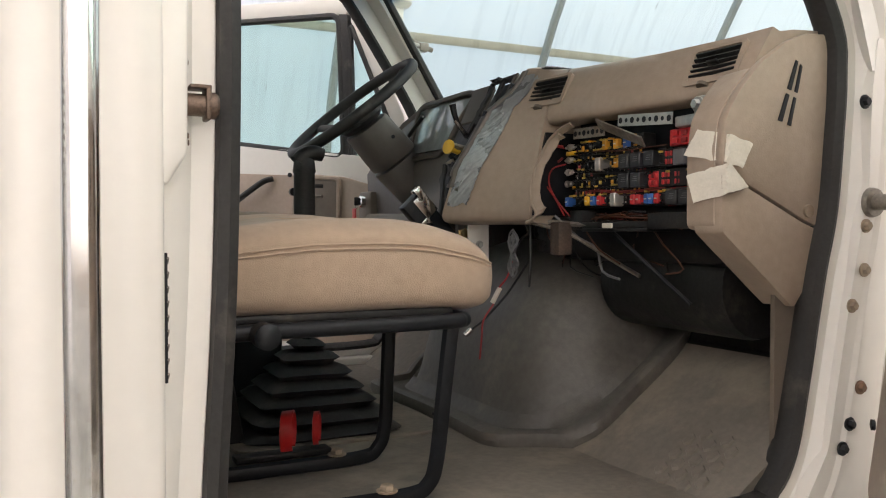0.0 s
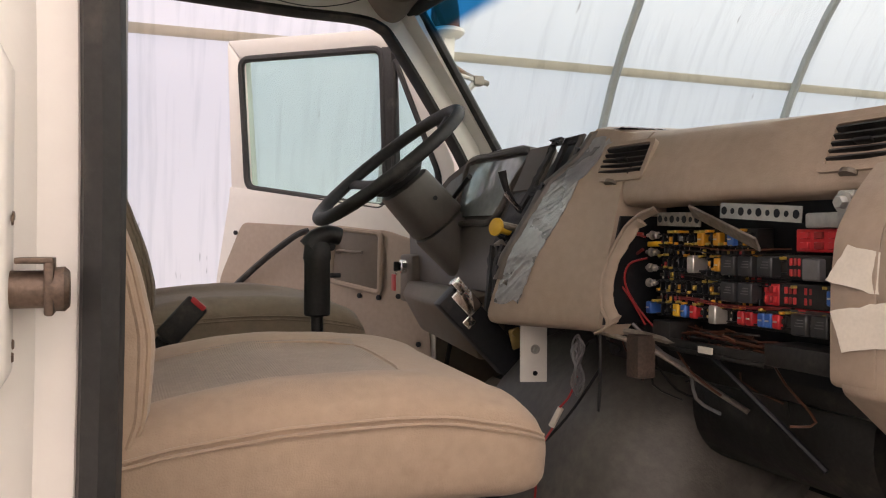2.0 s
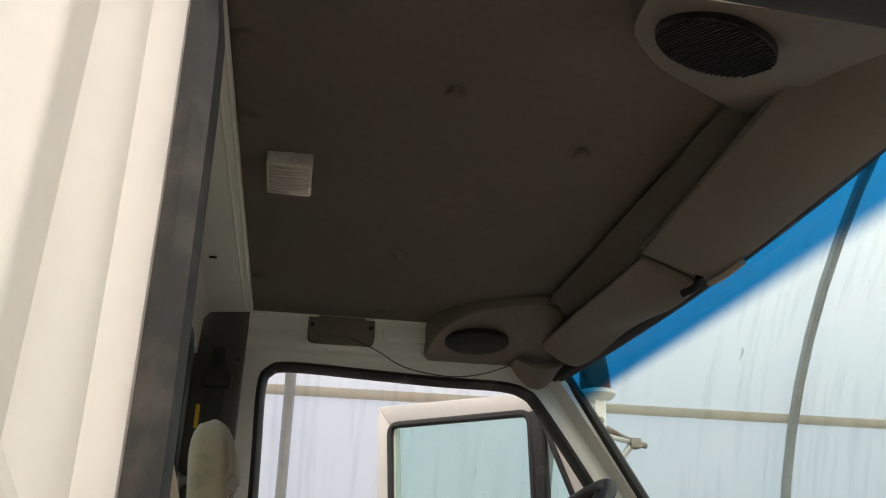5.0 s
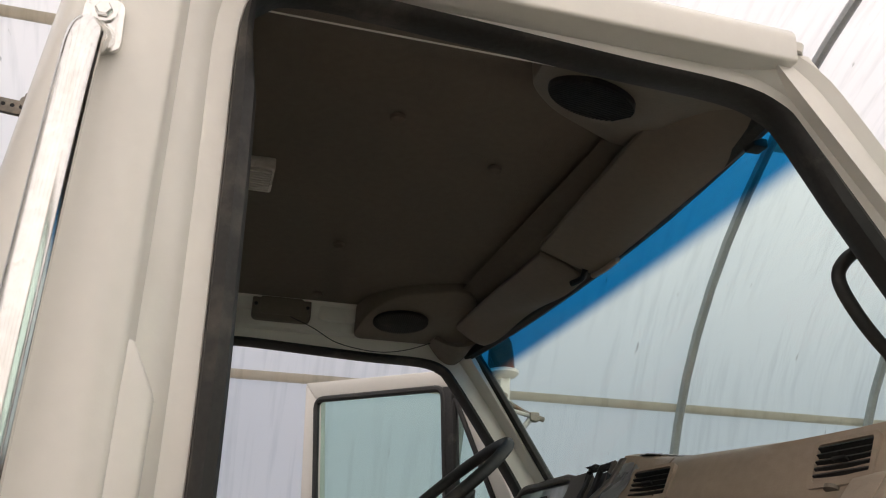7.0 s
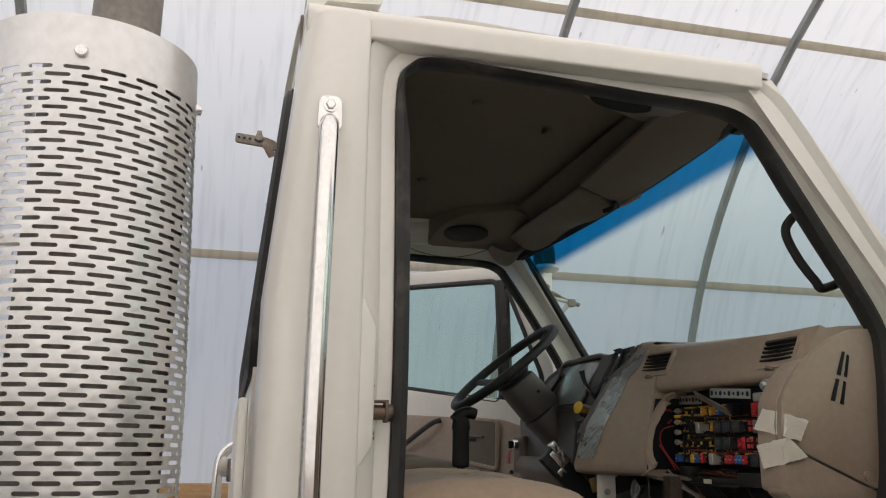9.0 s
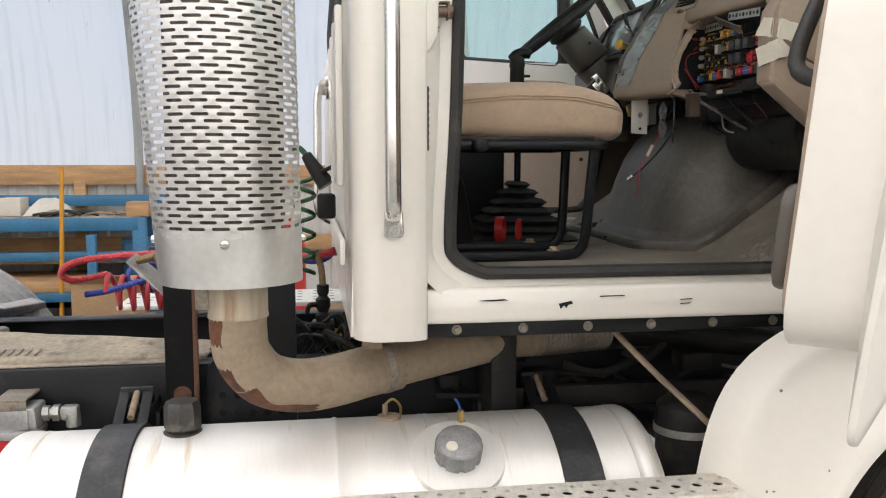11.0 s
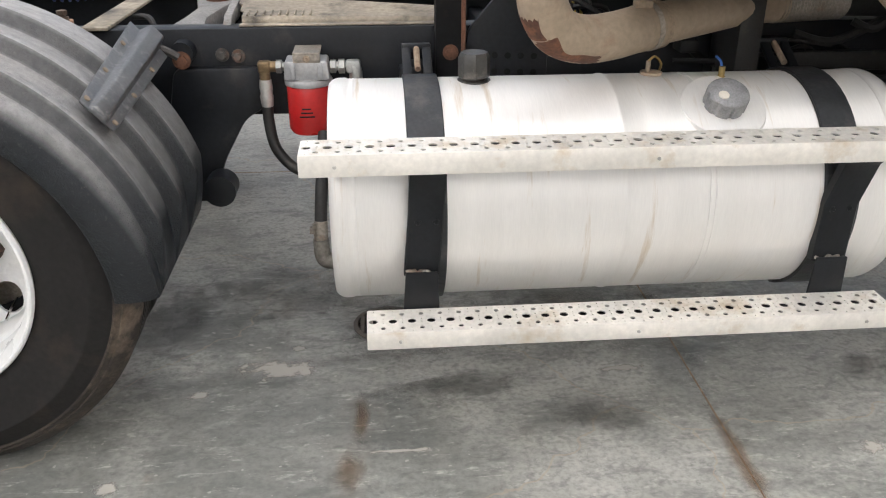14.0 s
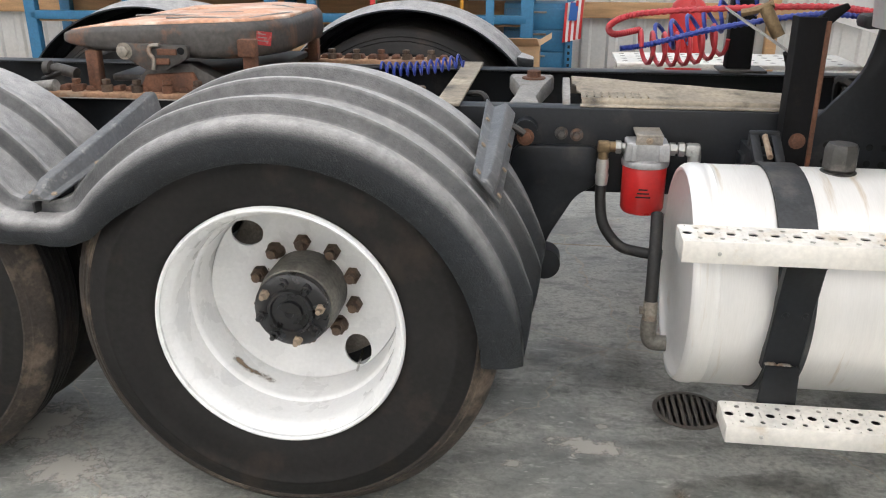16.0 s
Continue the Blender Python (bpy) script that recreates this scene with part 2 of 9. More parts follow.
def dust_and_top_light(m, color, amount):
    """Road dust and painted top light on the faces of a material that look up, in uneven streaks."""
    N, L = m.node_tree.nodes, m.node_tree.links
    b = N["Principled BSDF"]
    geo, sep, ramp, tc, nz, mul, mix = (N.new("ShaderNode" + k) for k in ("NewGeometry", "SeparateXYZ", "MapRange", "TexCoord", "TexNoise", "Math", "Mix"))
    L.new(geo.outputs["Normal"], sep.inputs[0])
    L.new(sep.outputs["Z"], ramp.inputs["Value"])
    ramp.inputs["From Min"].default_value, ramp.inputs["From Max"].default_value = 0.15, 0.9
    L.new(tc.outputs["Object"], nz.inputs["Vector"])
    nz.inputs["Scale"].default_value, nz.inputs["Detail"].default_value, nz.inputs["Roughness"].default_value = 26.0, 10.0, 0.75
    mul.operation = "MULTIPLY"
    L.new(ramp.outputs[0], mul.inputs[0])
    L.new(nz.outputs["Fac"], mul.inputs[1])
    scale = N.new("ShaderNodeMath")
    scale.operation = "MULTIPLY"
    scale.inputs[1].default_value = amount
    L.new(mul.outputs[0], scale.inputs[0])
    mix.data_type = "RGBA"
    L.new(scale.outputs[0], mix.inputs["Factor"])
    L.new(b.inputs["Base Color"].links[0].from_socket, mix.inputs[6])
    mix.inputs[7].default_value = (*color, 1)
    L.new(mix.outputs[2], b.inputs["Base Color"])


# Fender tops paled to carry overhead light as well as dust.
dust_and_top_light(POLY, (0.47, 0.46, 0.45), 1.5)


def concrete_material():
    """Worn power-trowelled concrete: damp dark clouds, drag streaks, pale lime blooms, hairline cracks and grit."""
    m = bpy.data.materials.new("concrete")
    m.use_nodes = True
    nt = m.node_tree
    N, L = nt.nodes, nt.links
    b = N["Principled BSDF"]
    tc = N.new("ShaderNodeTexCoord")

    def cloud(scale, detail, rough, lo, hi, stretch=(1, 1, 1), turn=0.0, warp=0.0):
        mp = N.new("ShaderNodeMapping")
        mp.inputs["Scale"].default_value, mp.inputs["Rotation"].default_value = stretch, (0, 0, radians(turn))
        L.new(tc.outputs["Object"], mp.inputs[0])
        n = N.new("ShaderNodeTexNoise")
        n.inputs["Scale"].default_value, n.inputs["Detail"].default_value, n.inputs["Roughness"].default_value, n.inputs["Distortion"].default_value = scale, detail, rough, warp
        L.new(mp.outputs[0], n.inputs[0])
        r = N.new("ShaderNodeMapRange")
        r.interpolation_type = "SMOOTHSTEP"
        r.inputs[1].default_value, r.inputs[2].default_value = lo, hi
        L.new(n.outputs[0], r.inputs[0])
        return r.outputs[0]

    def over(under, fac, color, amount, mode="MIX"):
        mu = N.new("ShaderNodeMath")
        mu.operation = "MULTIPLY"
        mu.inputs[1].default_value = amount
        L.new(fac, mu.inputs[0])
        mx = N.new("ShaderNodeMix")
        mx.data_type, mx.blend_type = "RGBA", mode
        mx.inputs[7].default_value = (*color, 1)
        L.new(mu.outputs[0], mx.inputs[0])
        if isinstance(under, tuple):
            mx.inputs[6].default_value = (*under, 1)
        else:
            L.new(under, mx.inputs[6])
        return mx.outputs[2]

    damp = cloud(1.3, 9, 0.62, 0.40, 0.64, (1, 1.3, 1), 20, 0.6)
    c = over((0.45, 0.445, 0.405), damp, (0.16, 0.165, 0.152), 0.85)
    c = over(c, cloud(4.5, 8, 0.7, 0.5, 0.68, (1, 2.2, 1), -12, 0.3), (0.12, 0.125, 0.115), 0.62)
    c = over(c, cloud(7, 7, 0.7, 0.56, 0.7, (1, 3.5, 1), -14, 0.4), (0.56, 0.55, 0.50), 0.8)
    c = over(c, cloud(17, 6, 0.7, 0.5, 0.66, (1, 1.6, 1), -10, 0.5), (0.13, 0.135, 0.125), 0.5)
    c = over(c, cloud(11, 8, 0.75, 0.6, 0.66, (1, 4, 1), -16, 0.7), (0.6, 0.58, 0.53), 0.55)
    c = over(c, cloud(2.6, 10, 0.75, 0.64, 0.69, (1, 1, 1), 0, 0.8), (0.55, 0.52, 0.46), 0.55)
    c = over(c, cloud(3.1, 6, 0.6, 0.66, 0.76, (1.4, 0.7, 1), 8, 0.5), (0.24, 0.16, 0.10), 0.5)
    c = over(c, cloud(60, 3, 0.6, 0.35, 0.75), (0.12, 0.12, 0.115), 0.45)
    c = over(c, cloud(35, 2, 0.5, 0.70, 0.74), (0.58, 0.55, 0.5), 0.5)
    wz = N.new("ShaderNodeTexNoise")
    wz.inputs["Scale"].default_value, wz.inputs["Detail"].default_value = 3.0, 6
    L.new(tc.outputs["Object"], wz.inputs[0])
    add = N.new("ShaderNodeVectorMath")
    add.operation = "MULTIPLY_ADD"
    add.inputs[1].default_value = (0.35, 0.35, 0)
    L.new(wz.outputs["Color"], add.inputs[0])
    L.new(tc.outputs["Object"], add.inputs[2])
    vo = N.new("ShaderNodeTexVoronoi")
    vo.feature = "DISTANCE_TO_EDGE"
    vo.inputs["Scale"].default_value = 0.75
    L.new(add.outputs[0], vo.inputs[0])
    cr = N.new("ShaderNodeMapRange")
    cr.inputs[1].default_value, cr.inputs[2].default_value, cr.inputs[3].default_value, cr.inputs[4].default_value = 0.0012, 0.003, 1, 0
    L.new(vo.outputs["Distance"], cr.inputs[0])
    c = over(c, cr.outputs[0], (0.42, 0.34, 0.25), 0.45)
    L.new(c, b.inputs["Base Color"])
    rr = N.new("ShaderNodeMapRange")
    rr.inputs[3].default_value, rr.inputs[4].default_value = 0.62, 0.34
    L.new(damp, rr.inputs[0])
    L.new(rr.outputs[0], b.inputs["Roughness"])
    n3 = N.new("ShaderNodeTexNoise")
    n3.inputs["Scale"].default_value, n3.inputs["Detail"].default_value = 25, 8
    L.new(tc.outputs["Object"], n3.inputs[0])
    bp = N.new("ShaderNodeBump")
    bp.inputs["Strength"].default_value, bp.inputs["Distance"].default_value = 0.18, 0.004
    L.new(n3.outputs[0], bp.inputs["Height"])
    L.new(bp.outputs[0], b.inputs["Normal"])
    return m


CONCRETE = concrete_material()


def stain_material(name, color, amount, rough=0.5, lo=0.36, hi=0.75, scale=6.0):
    """A soft-edged mark soaked into the floor, or shade painted on it, ragged by noise and fading out to its rim."""
    m = bpy.data.materials.new(name)
    m.use_nodes = True
    nt = m.node_tree
    N, L = nt.nodes, nt.links
    b = N["Principled BSDF"]
    b.inputs["Base Color"].default_value, b.inputs["Roughness"].default_value = (*color, 1), rough
    tc = N.new("ShaderNodeTexCoord")
    di = N.new("ShaderNodeVectorMath")
    di.operation = "DISTANCE"
    di.inputs[1].default_value = (0.5, 0.5, 0.0)
    flat = N.new("ShaderNodeVectorMath")
    flat.operation = "MULTIPLY"
    flat.inputs[1].default_value = (1, 1, 0)
    L.new(tc.outputs["Generated"], flat.inputs[0])
    L.new(flat.outputs[0], di.inputs[0])
    n = N.new("ShaderNodeTexNoise")
    n.inputs["Scale"].default_value, n.inputs["Detail"].default_value, n.inputs["Roughness"].default_value = scale, 9, 0.68
    L.new(tc.outputs["Object"], n.inputs[0])
    sb = N.new("ShaderNodeMath")
    sb.operation = "MULTIPLY_ADD"
    sb.inputs[1].default_value = -1.0
    L.new(di.outputs["Value"], sb.inputs[0])
    ad = N.new("ShaderNodeMath")
    ad.operation = "ADD"
    ad.inputs[1].default_value = 0.25
    L.new(n.outputs[0], ad.inputs[0])
    L.new(ad.outputs[0], sb.inputs[2])
    r = N.new("ShaderNodeMapRange")
    r.interpolation_type = "SMOOTHSTEP"
    r.inputs[1].default_value, r.inputs[2].default_value, r.inputs[4].default_value = lo, hi, amount
    L.new(sb.outputs[0], r.inputs[0])
    L.new(r.outputs[0], b.inputs["Alpha"])
    return m


RUST = material("rusty_pipe", (0.33, 0.26, 0.19), 0.8, 0.2, 9, 0.25, 0.3, 60, (0.16, 0.075, 0.04), 0.3, 5)
GALV = material("galvanised", (0.5, 0.49, 0.46), 0.5, 0.7, 9, 0.15, 0.1, 60)
WOOD = material("wood", (0.42, 0.25, 0.12), 0.7, 0, 4, 0.25, 0.2, 30, stretch=(1, 8, 8))
BLUE = material("blue_steel", (0.03, 0.15, 0.28), 0.45, 0, 4, 0.15, 0.1, 40, (0.14, 0.13, 0.12), 0.15, 5)
RED = material("red_paint", (0.5, 0.02, 0.02), 0.35, 0, 6, 0.1, 0.05, 50)
STEEL = material("dirty_steel", (0.3, 0.27, 0.23), 0.55, 0.6, 12, 0.3, 0.25, 60, (0.2, 0.1, 0.05), 0.3, 9)
HUBG = material("oily_grey_hub", (0.16, 0.15, 0.13), 0.55, 0.3, 9, 0.35, 0.3, 60, (0.05, 0.045, 0.04), 0.3, 8)
OILBLACK = material("oily_black_casting", (0.011, 0.011, 0.012), 0.3, 0, 14, 0.35, 0.35, 60, (0.05, 0.035, 0.025), 0.18, 14, spec=0.6)


def fabric_material(name="translucent_sheeting", dark=(0.80, 0.775, 0.765), light=(0.90, 0.865, 0.855)):
    """Translucent sheeting, lit from outside, with faint streaks and dirt."""
    m = bpy.data.materials.new(name)
    m.use_nodes = True
    nt = m.node_tree
    N, L = nt.nodes, nt.links
    N.remove(N["Principled BSDF"])
    tc = N.new("ShaderNodeTexCoord")
    mp = N.new("ShaderNodeMapping")
    mp.inputs["Scale"].default_value = (9, 1, 0.5)
    L.new(tc.outputs["Object"], mp.inputs[0])
    n = N.new("ShaderNodeTexNoise")
    n.inputs["Scale"].default_value, n.inputs["Detail"].default_value = 2.2, 8
    L.new(mp.outputs[0], n.inputs[0])
    cr = N.new("ShaderNodeValToRGB")
    cr.color_ramp.elements[0].position, cr.color_ramp.elements[1].position = 0.28, 0.5
    cr.color_ramp.elements[0].color, cr.color_ramp.elements[1].color = (*dark, 1), (*light, 1)
    L.new(n.outputs[0], cr.inputs[0])
    t, d, mix = N.new("ShaderNodeBsdfTranslucent"), N.new("ShaderNodeBsdfDiffuse"), N.new("ShaderNodeMixShader")
    mp2, n2, r2, mk = N.new("ShaderNodeMapping"), N.new("ShaderNodeTexNoise"), N.new("ShaderNodeMapRange"), N.new("ShaderNodeMix")
    mp2.inputs["Scale"].default_value = (30, 9, 5)
    L.new(tc.outputs["Object"], mp2.inputs[0])
    n2.inputs["Scale"].default_value, n2.inputs["Detail"].default_value = 0.8, 2
    L.new(mp2.outputs[0], n2.inputs[0])
    r2.inputs[1].default_value, r2.inputs[2].default_value, r2.inputs[4].default_value = 0.735, 0.78, 0.6
    L.new(n2.outputs[0], r2.inputs[0])
    mk.data_type = "RGBA"
    mk.inputs[7].default_value = (0.33, 0.31, 0.28, 1)
    L.new(r2.outputs[0], mk.inputs[0])
    L.new(cr.outputs[0], mk.inputs[6])
    L.new(mk.outputs[2], t.inputs[0])
    L.new(mk.outputs[2], d.inputs[0])
    mix.inputs[0].default_value = 0.35
    L.new(t.outputs[0], mix.inputs[1])
    L.new(d.outputs[0], mix.inputs[2])
    L.new(mix.outputs[0], N["Material Output"].inputs[0])
    return m


def glass_material(name, color, blue_band=False):
    """Tinted window glass: a thin pane that colours what is seen through it."""
    m = bpy.data.materials.new(name)
    m.use_nodes = True
    nt = m.node_tree
    N, L = nt.nodes, nt.links
    N.remove(N["Principled BSDF"])
    tr, gl, mix, lw, fr = N.new("ShaderNodeBsdfTransparent"), N.new("ShaderNodeBsdfGlossy"), N.new("ShaderNodeMixShader"), N.new("ShaderNodeLayerWeight"), N.new("ShaderNodeMapRange")
    tr.inputs[0].default_value = (*color, 1)
    gl.inputs["Roughness"].default_value = 0.03
    lw.inputs[0].default_value = 0.3
    fr.inputs[1].default_value, fr.inputs[2].default_value, fr.inputs[3].default_value, fr.inputs[4].default_value = 0.3, 1.0, 0.03, 0.5
    L.new(lw.outputs["Facing"], fr.inputs[0])
    if blue_band:
        tc, sep, mr, mx = N.new("ShaderNodeTexCoord"), N.new("ShaderNodeSeparateXYZ"), N.new("ShaderNodeMapRange"), N.new("ShaderNodeMix")
        mx.data_type = "RGBA"
        L.new(tc.outputs["Object"], sep.inputs[0])
        off, sq, bow = N.new("ShaderNodeMath"), N.new("ShaderNodeMath"), N.new("ShaderNodeMath")
        off.operation, sq.operation, bow.operation = "SUBTRACT", "POWER", "MULTIPLY_ADD"
        off.inputs[1].default_value, sq.inputs[1].default_value, bow.inputs[1].default_value = 1.85, 2.0, 0.062
        L.new(sep.outputs[1], off.inputs[0])
        L.new(off.outputs[0], sq.inputs[0])
        L.new(sq.outputs[0], bow.inputs[0])
        L.new(sep.outputs[2], bow.inputs[2])
        L.new(bow.outputs[0], mr.inputs[0])
        mr.interpolation_type = "SMOOTHSTEP"
        mr.inputs[1].default_value, mr.inputs[2].default_value = BAND
        mx.inputs[6].default_value, mx.inputs[7].default_value = (*color, 1), (0.005, 0.19, 0.42, 1)
        L.new(mr.outputs[0], mx.inputs[0])
        L.new(mx.outputs[2], tr.inputs[0])
    L.new(fr.outputs[0], mix.inputs[0])
    L.new(tr.outputs[0], mix.inputs[1])
    L.new(gl.outputs[0], mix.inputs[2])
    L.new(mix.outputs[0], N["Material Output"].inputs[0])
    return m


BAND = (2.568, 2.604)
FABRIC = fabric_material()
BAND_CLOTH = fabric_material("beige_band", (0.62, 0.58, 0.49), (0.72, 0.67, 0.58))
GLASS = glass_material("tinted_glass", (0.79, 0.91, 0.875))
SHIELD = glass_material("windshield_glass", (0.79, 0.92, 0.885), True)
POLE = material("galvanised_pole", (0.36, 0.37, 0.36), 0.5, 0.5, 6, 0.12, 0.05, 50)

# ---- the hall ----
HX0, HX1, HYC, HZ, HA, HB = -11.0, 16.0, 0.8, 1.5, 5.5, 4.4


def arch(a, grow=0.0):
    return HYC + (HA + grow) * math.cos(a), HZ + (HB + grow) * math.sin(a)


solo("ground", box(-60, 60, -60, 60, -0.3, 0.0), CONCRETE, "grey stained concrete floor slab with wet patches", "floor", kind="structure")
solo("roof_sheeting", sheet(lambda u, v: (HX0 + (HX1 - HX0) * u, *arch(math.pi * v, 0.03)), 36, 48), FABRIC,
                 "white translucent plastic sheeting over hall hoops", "tent roof", kind="structure")
for nm, x in (("wall_east", HX1), ("wall_west", HX0)):
    pts = [(HYC - HA, 0.0)] + [arch(math.pi * (1 - k / 24)) for k in range(25)] + [(HYC + HA, 0.0)]
    solo(nm, prism(pts, "x", x, x + 0.02), FABRIC, "white translucent plastic end wall of hall", "wall", kind="structure")
hoop_xs = [0.25 + 1.775 * k for k in range(-6, 9)]
for x in hoop_xs:
    pts = [(x, HYC + HA - 0.06, 0.02)] + [(x, *arch(math.pi * k / 40, -0.06)) for k in range(41)] + [(x, HYC - HA + 0.06, 0.02)]
    h = solo("hoop", tube(pts, 0.035, 8, curve=0), POLE, "galvanised steel tube hoop holding up sheeting", "hoop", "hall hoops")
for k, a in enumerate((23.7, 49.5, 75, 105, 130.5, 156.3)):
    y, z = arch(radians(a), -0.01)
    solo("purlin", tube([(HX0, y, z), (HX1, y, z)], 0.034, 8, curve=0, flat=0.3, up=(0, math.cos(radians(a)), math.sin(radians(a)))), BAND_CLOTH, "beige horizontal band along hall sheeting", "purlin", "hall purlins")


def corrugated(x0, x1, y, z0, z1, pitch=0.23):
    n = int((x1 - x0) / pitch)
    prof = []
    for i in range(n):
        x = x0 + i * pitch
        prof += [(x, y), (x + pitch * 0.55, y), (x + pitch * 0.65, y - 0.02), (x + pitch * 0.9, y - 0.02)]
    prof += [(x1, y), (x1, y + 0.012)] + [(p[0], p[1] + 0.012) for p in reversed(prof)]
    return prism(prof, "z", z0, z1)


SIDING = material("grey_steel_siding", (0.55, 0.54, 0.51), 0.5, 0.1, 3, 0.08, 0.05, 30)
for nm, y in (("wall_north", HYC + HA + 0.05), ("wall_south", HYC - HA - 0.05)):
    solo(nm, corrugated(HX0, HX1, y, 0, 1.5), SIDING, "ribbed pale grey steel siding along hall foot", "wall", kind="structure")
for y in (HYC + HA - 0.02, HYC - HA + 0.02):
    solo("baseboard", box(HX0, HX1, y - 0.02, y + 0.02, 1.42, 1.58, 0.004), WOOD, "wooden rail board under sheeting", "trim", kind="structure")

# ---- cab shell ----
MID, LEAN_FAR = 1.85, 0.052
OPEN = [(0.193, 1.42), (0.205, 1.35), (0.25, 1.31), (0.33, 1.303), (0.7, 1.303), (1.03, 1.305), (1.095, 1.33), (1.138, 1.395), (1.168, 1.52), (1.188, 1.62), (1.205, 1.70), (1.23, 1.80), (1.243, 1.92),
        (1.25, 2.03), (1.236, 2.125), (1.122, 2.31), (1.0, 2.49), (0.955, 2.535), (0.88, 2.555), (0.7, 2.558), (0.5, 2.566), (0.27, 2.574), (0.207, 2.555), (0.184, 2.50), (0.189, 2.3), (0.196, 2.0), (0.198, 1.7)]


def near_top(p):
    """The near opening's head sits a little higher at the back, and its rear edge bows."""
    x, z = p
    up_ = 0.021 * min(1.0, max(0.0, (z - 2.3) / 0.22)) * min(1.0, max(0.0, 1.35 - x) / 0.75) ** 0.8
    bow = 0.0
    if x < 0.22 and z > 1.32:
        for (z0, b0), (z1, b1) in zip([(1.32, -0.02), (1.42, -0.02), (1.7, -0.011), (2.0, -0.003), (2.3, 0.001), (2.5, 0.004)], [(1.42, -0.02), (1.7, -0.011), (2.0, -0.003), (2.3, 0.001), (2.5, 0.004), (2.7, 0.004)]):
            if z0 <= z <= z1:
                bow = b0 + (b1 - b0) * (z - z0) / (z1 - z0)
    return (x + bow, z + up_)


NEAR_OPEN = [near_top(p) for p in OPEN]


def outline_frames(pts, n=4):
    line = smooth_line([(p[0], p[1], 0) for p in pts], n, True)
    k = len(line)
    out = []
    for i, p in enumerate(line):
        d = (line[(i + 1) % k] - line[i - 1]).normalized()
        out.append((p.x, p.y, d.y, -d.x))
    return out


def side_y(y, far):
    return 2 * MID - y if far else y


def ring_along(pts, section, far=False, n=4, slim=0.0):
    """A closed section of (outward, y) swept round an opening's outline, slimmer inwards along its head."""
    rings = []
    for x, z, nx, nz in outline_frames(pts, n):
        k = 1 - slim * min(1.0, max(0.0, (z - 2.42) / 0.12))
        cut = [(o * k if o < -0.004 else o, y) for o, y in section]
        rings.append([(x + nx * o, side_y(y, far), z + nz * o + (LEAN_FAR if far else 0)) for o, y in cut])
    return loft(rings, closed=True)


def mirror_y(bm, far):
    if far:
        bm.transform(Matrix.Translation((0, 2 * MID, LEAN_FAR)) @ Matrix.Diagonal((1, -1, 1, 1)))
    return bm


def rake(z):
    """How far the back of the cab leans forward at a height."""
    return max(0.0, 0.09 * (z - 2.1))


def raked(bm):
    for v in bm.verts:
        if v.co.x < 0:
            v.co.x += rake(v.co.z)
    return bm


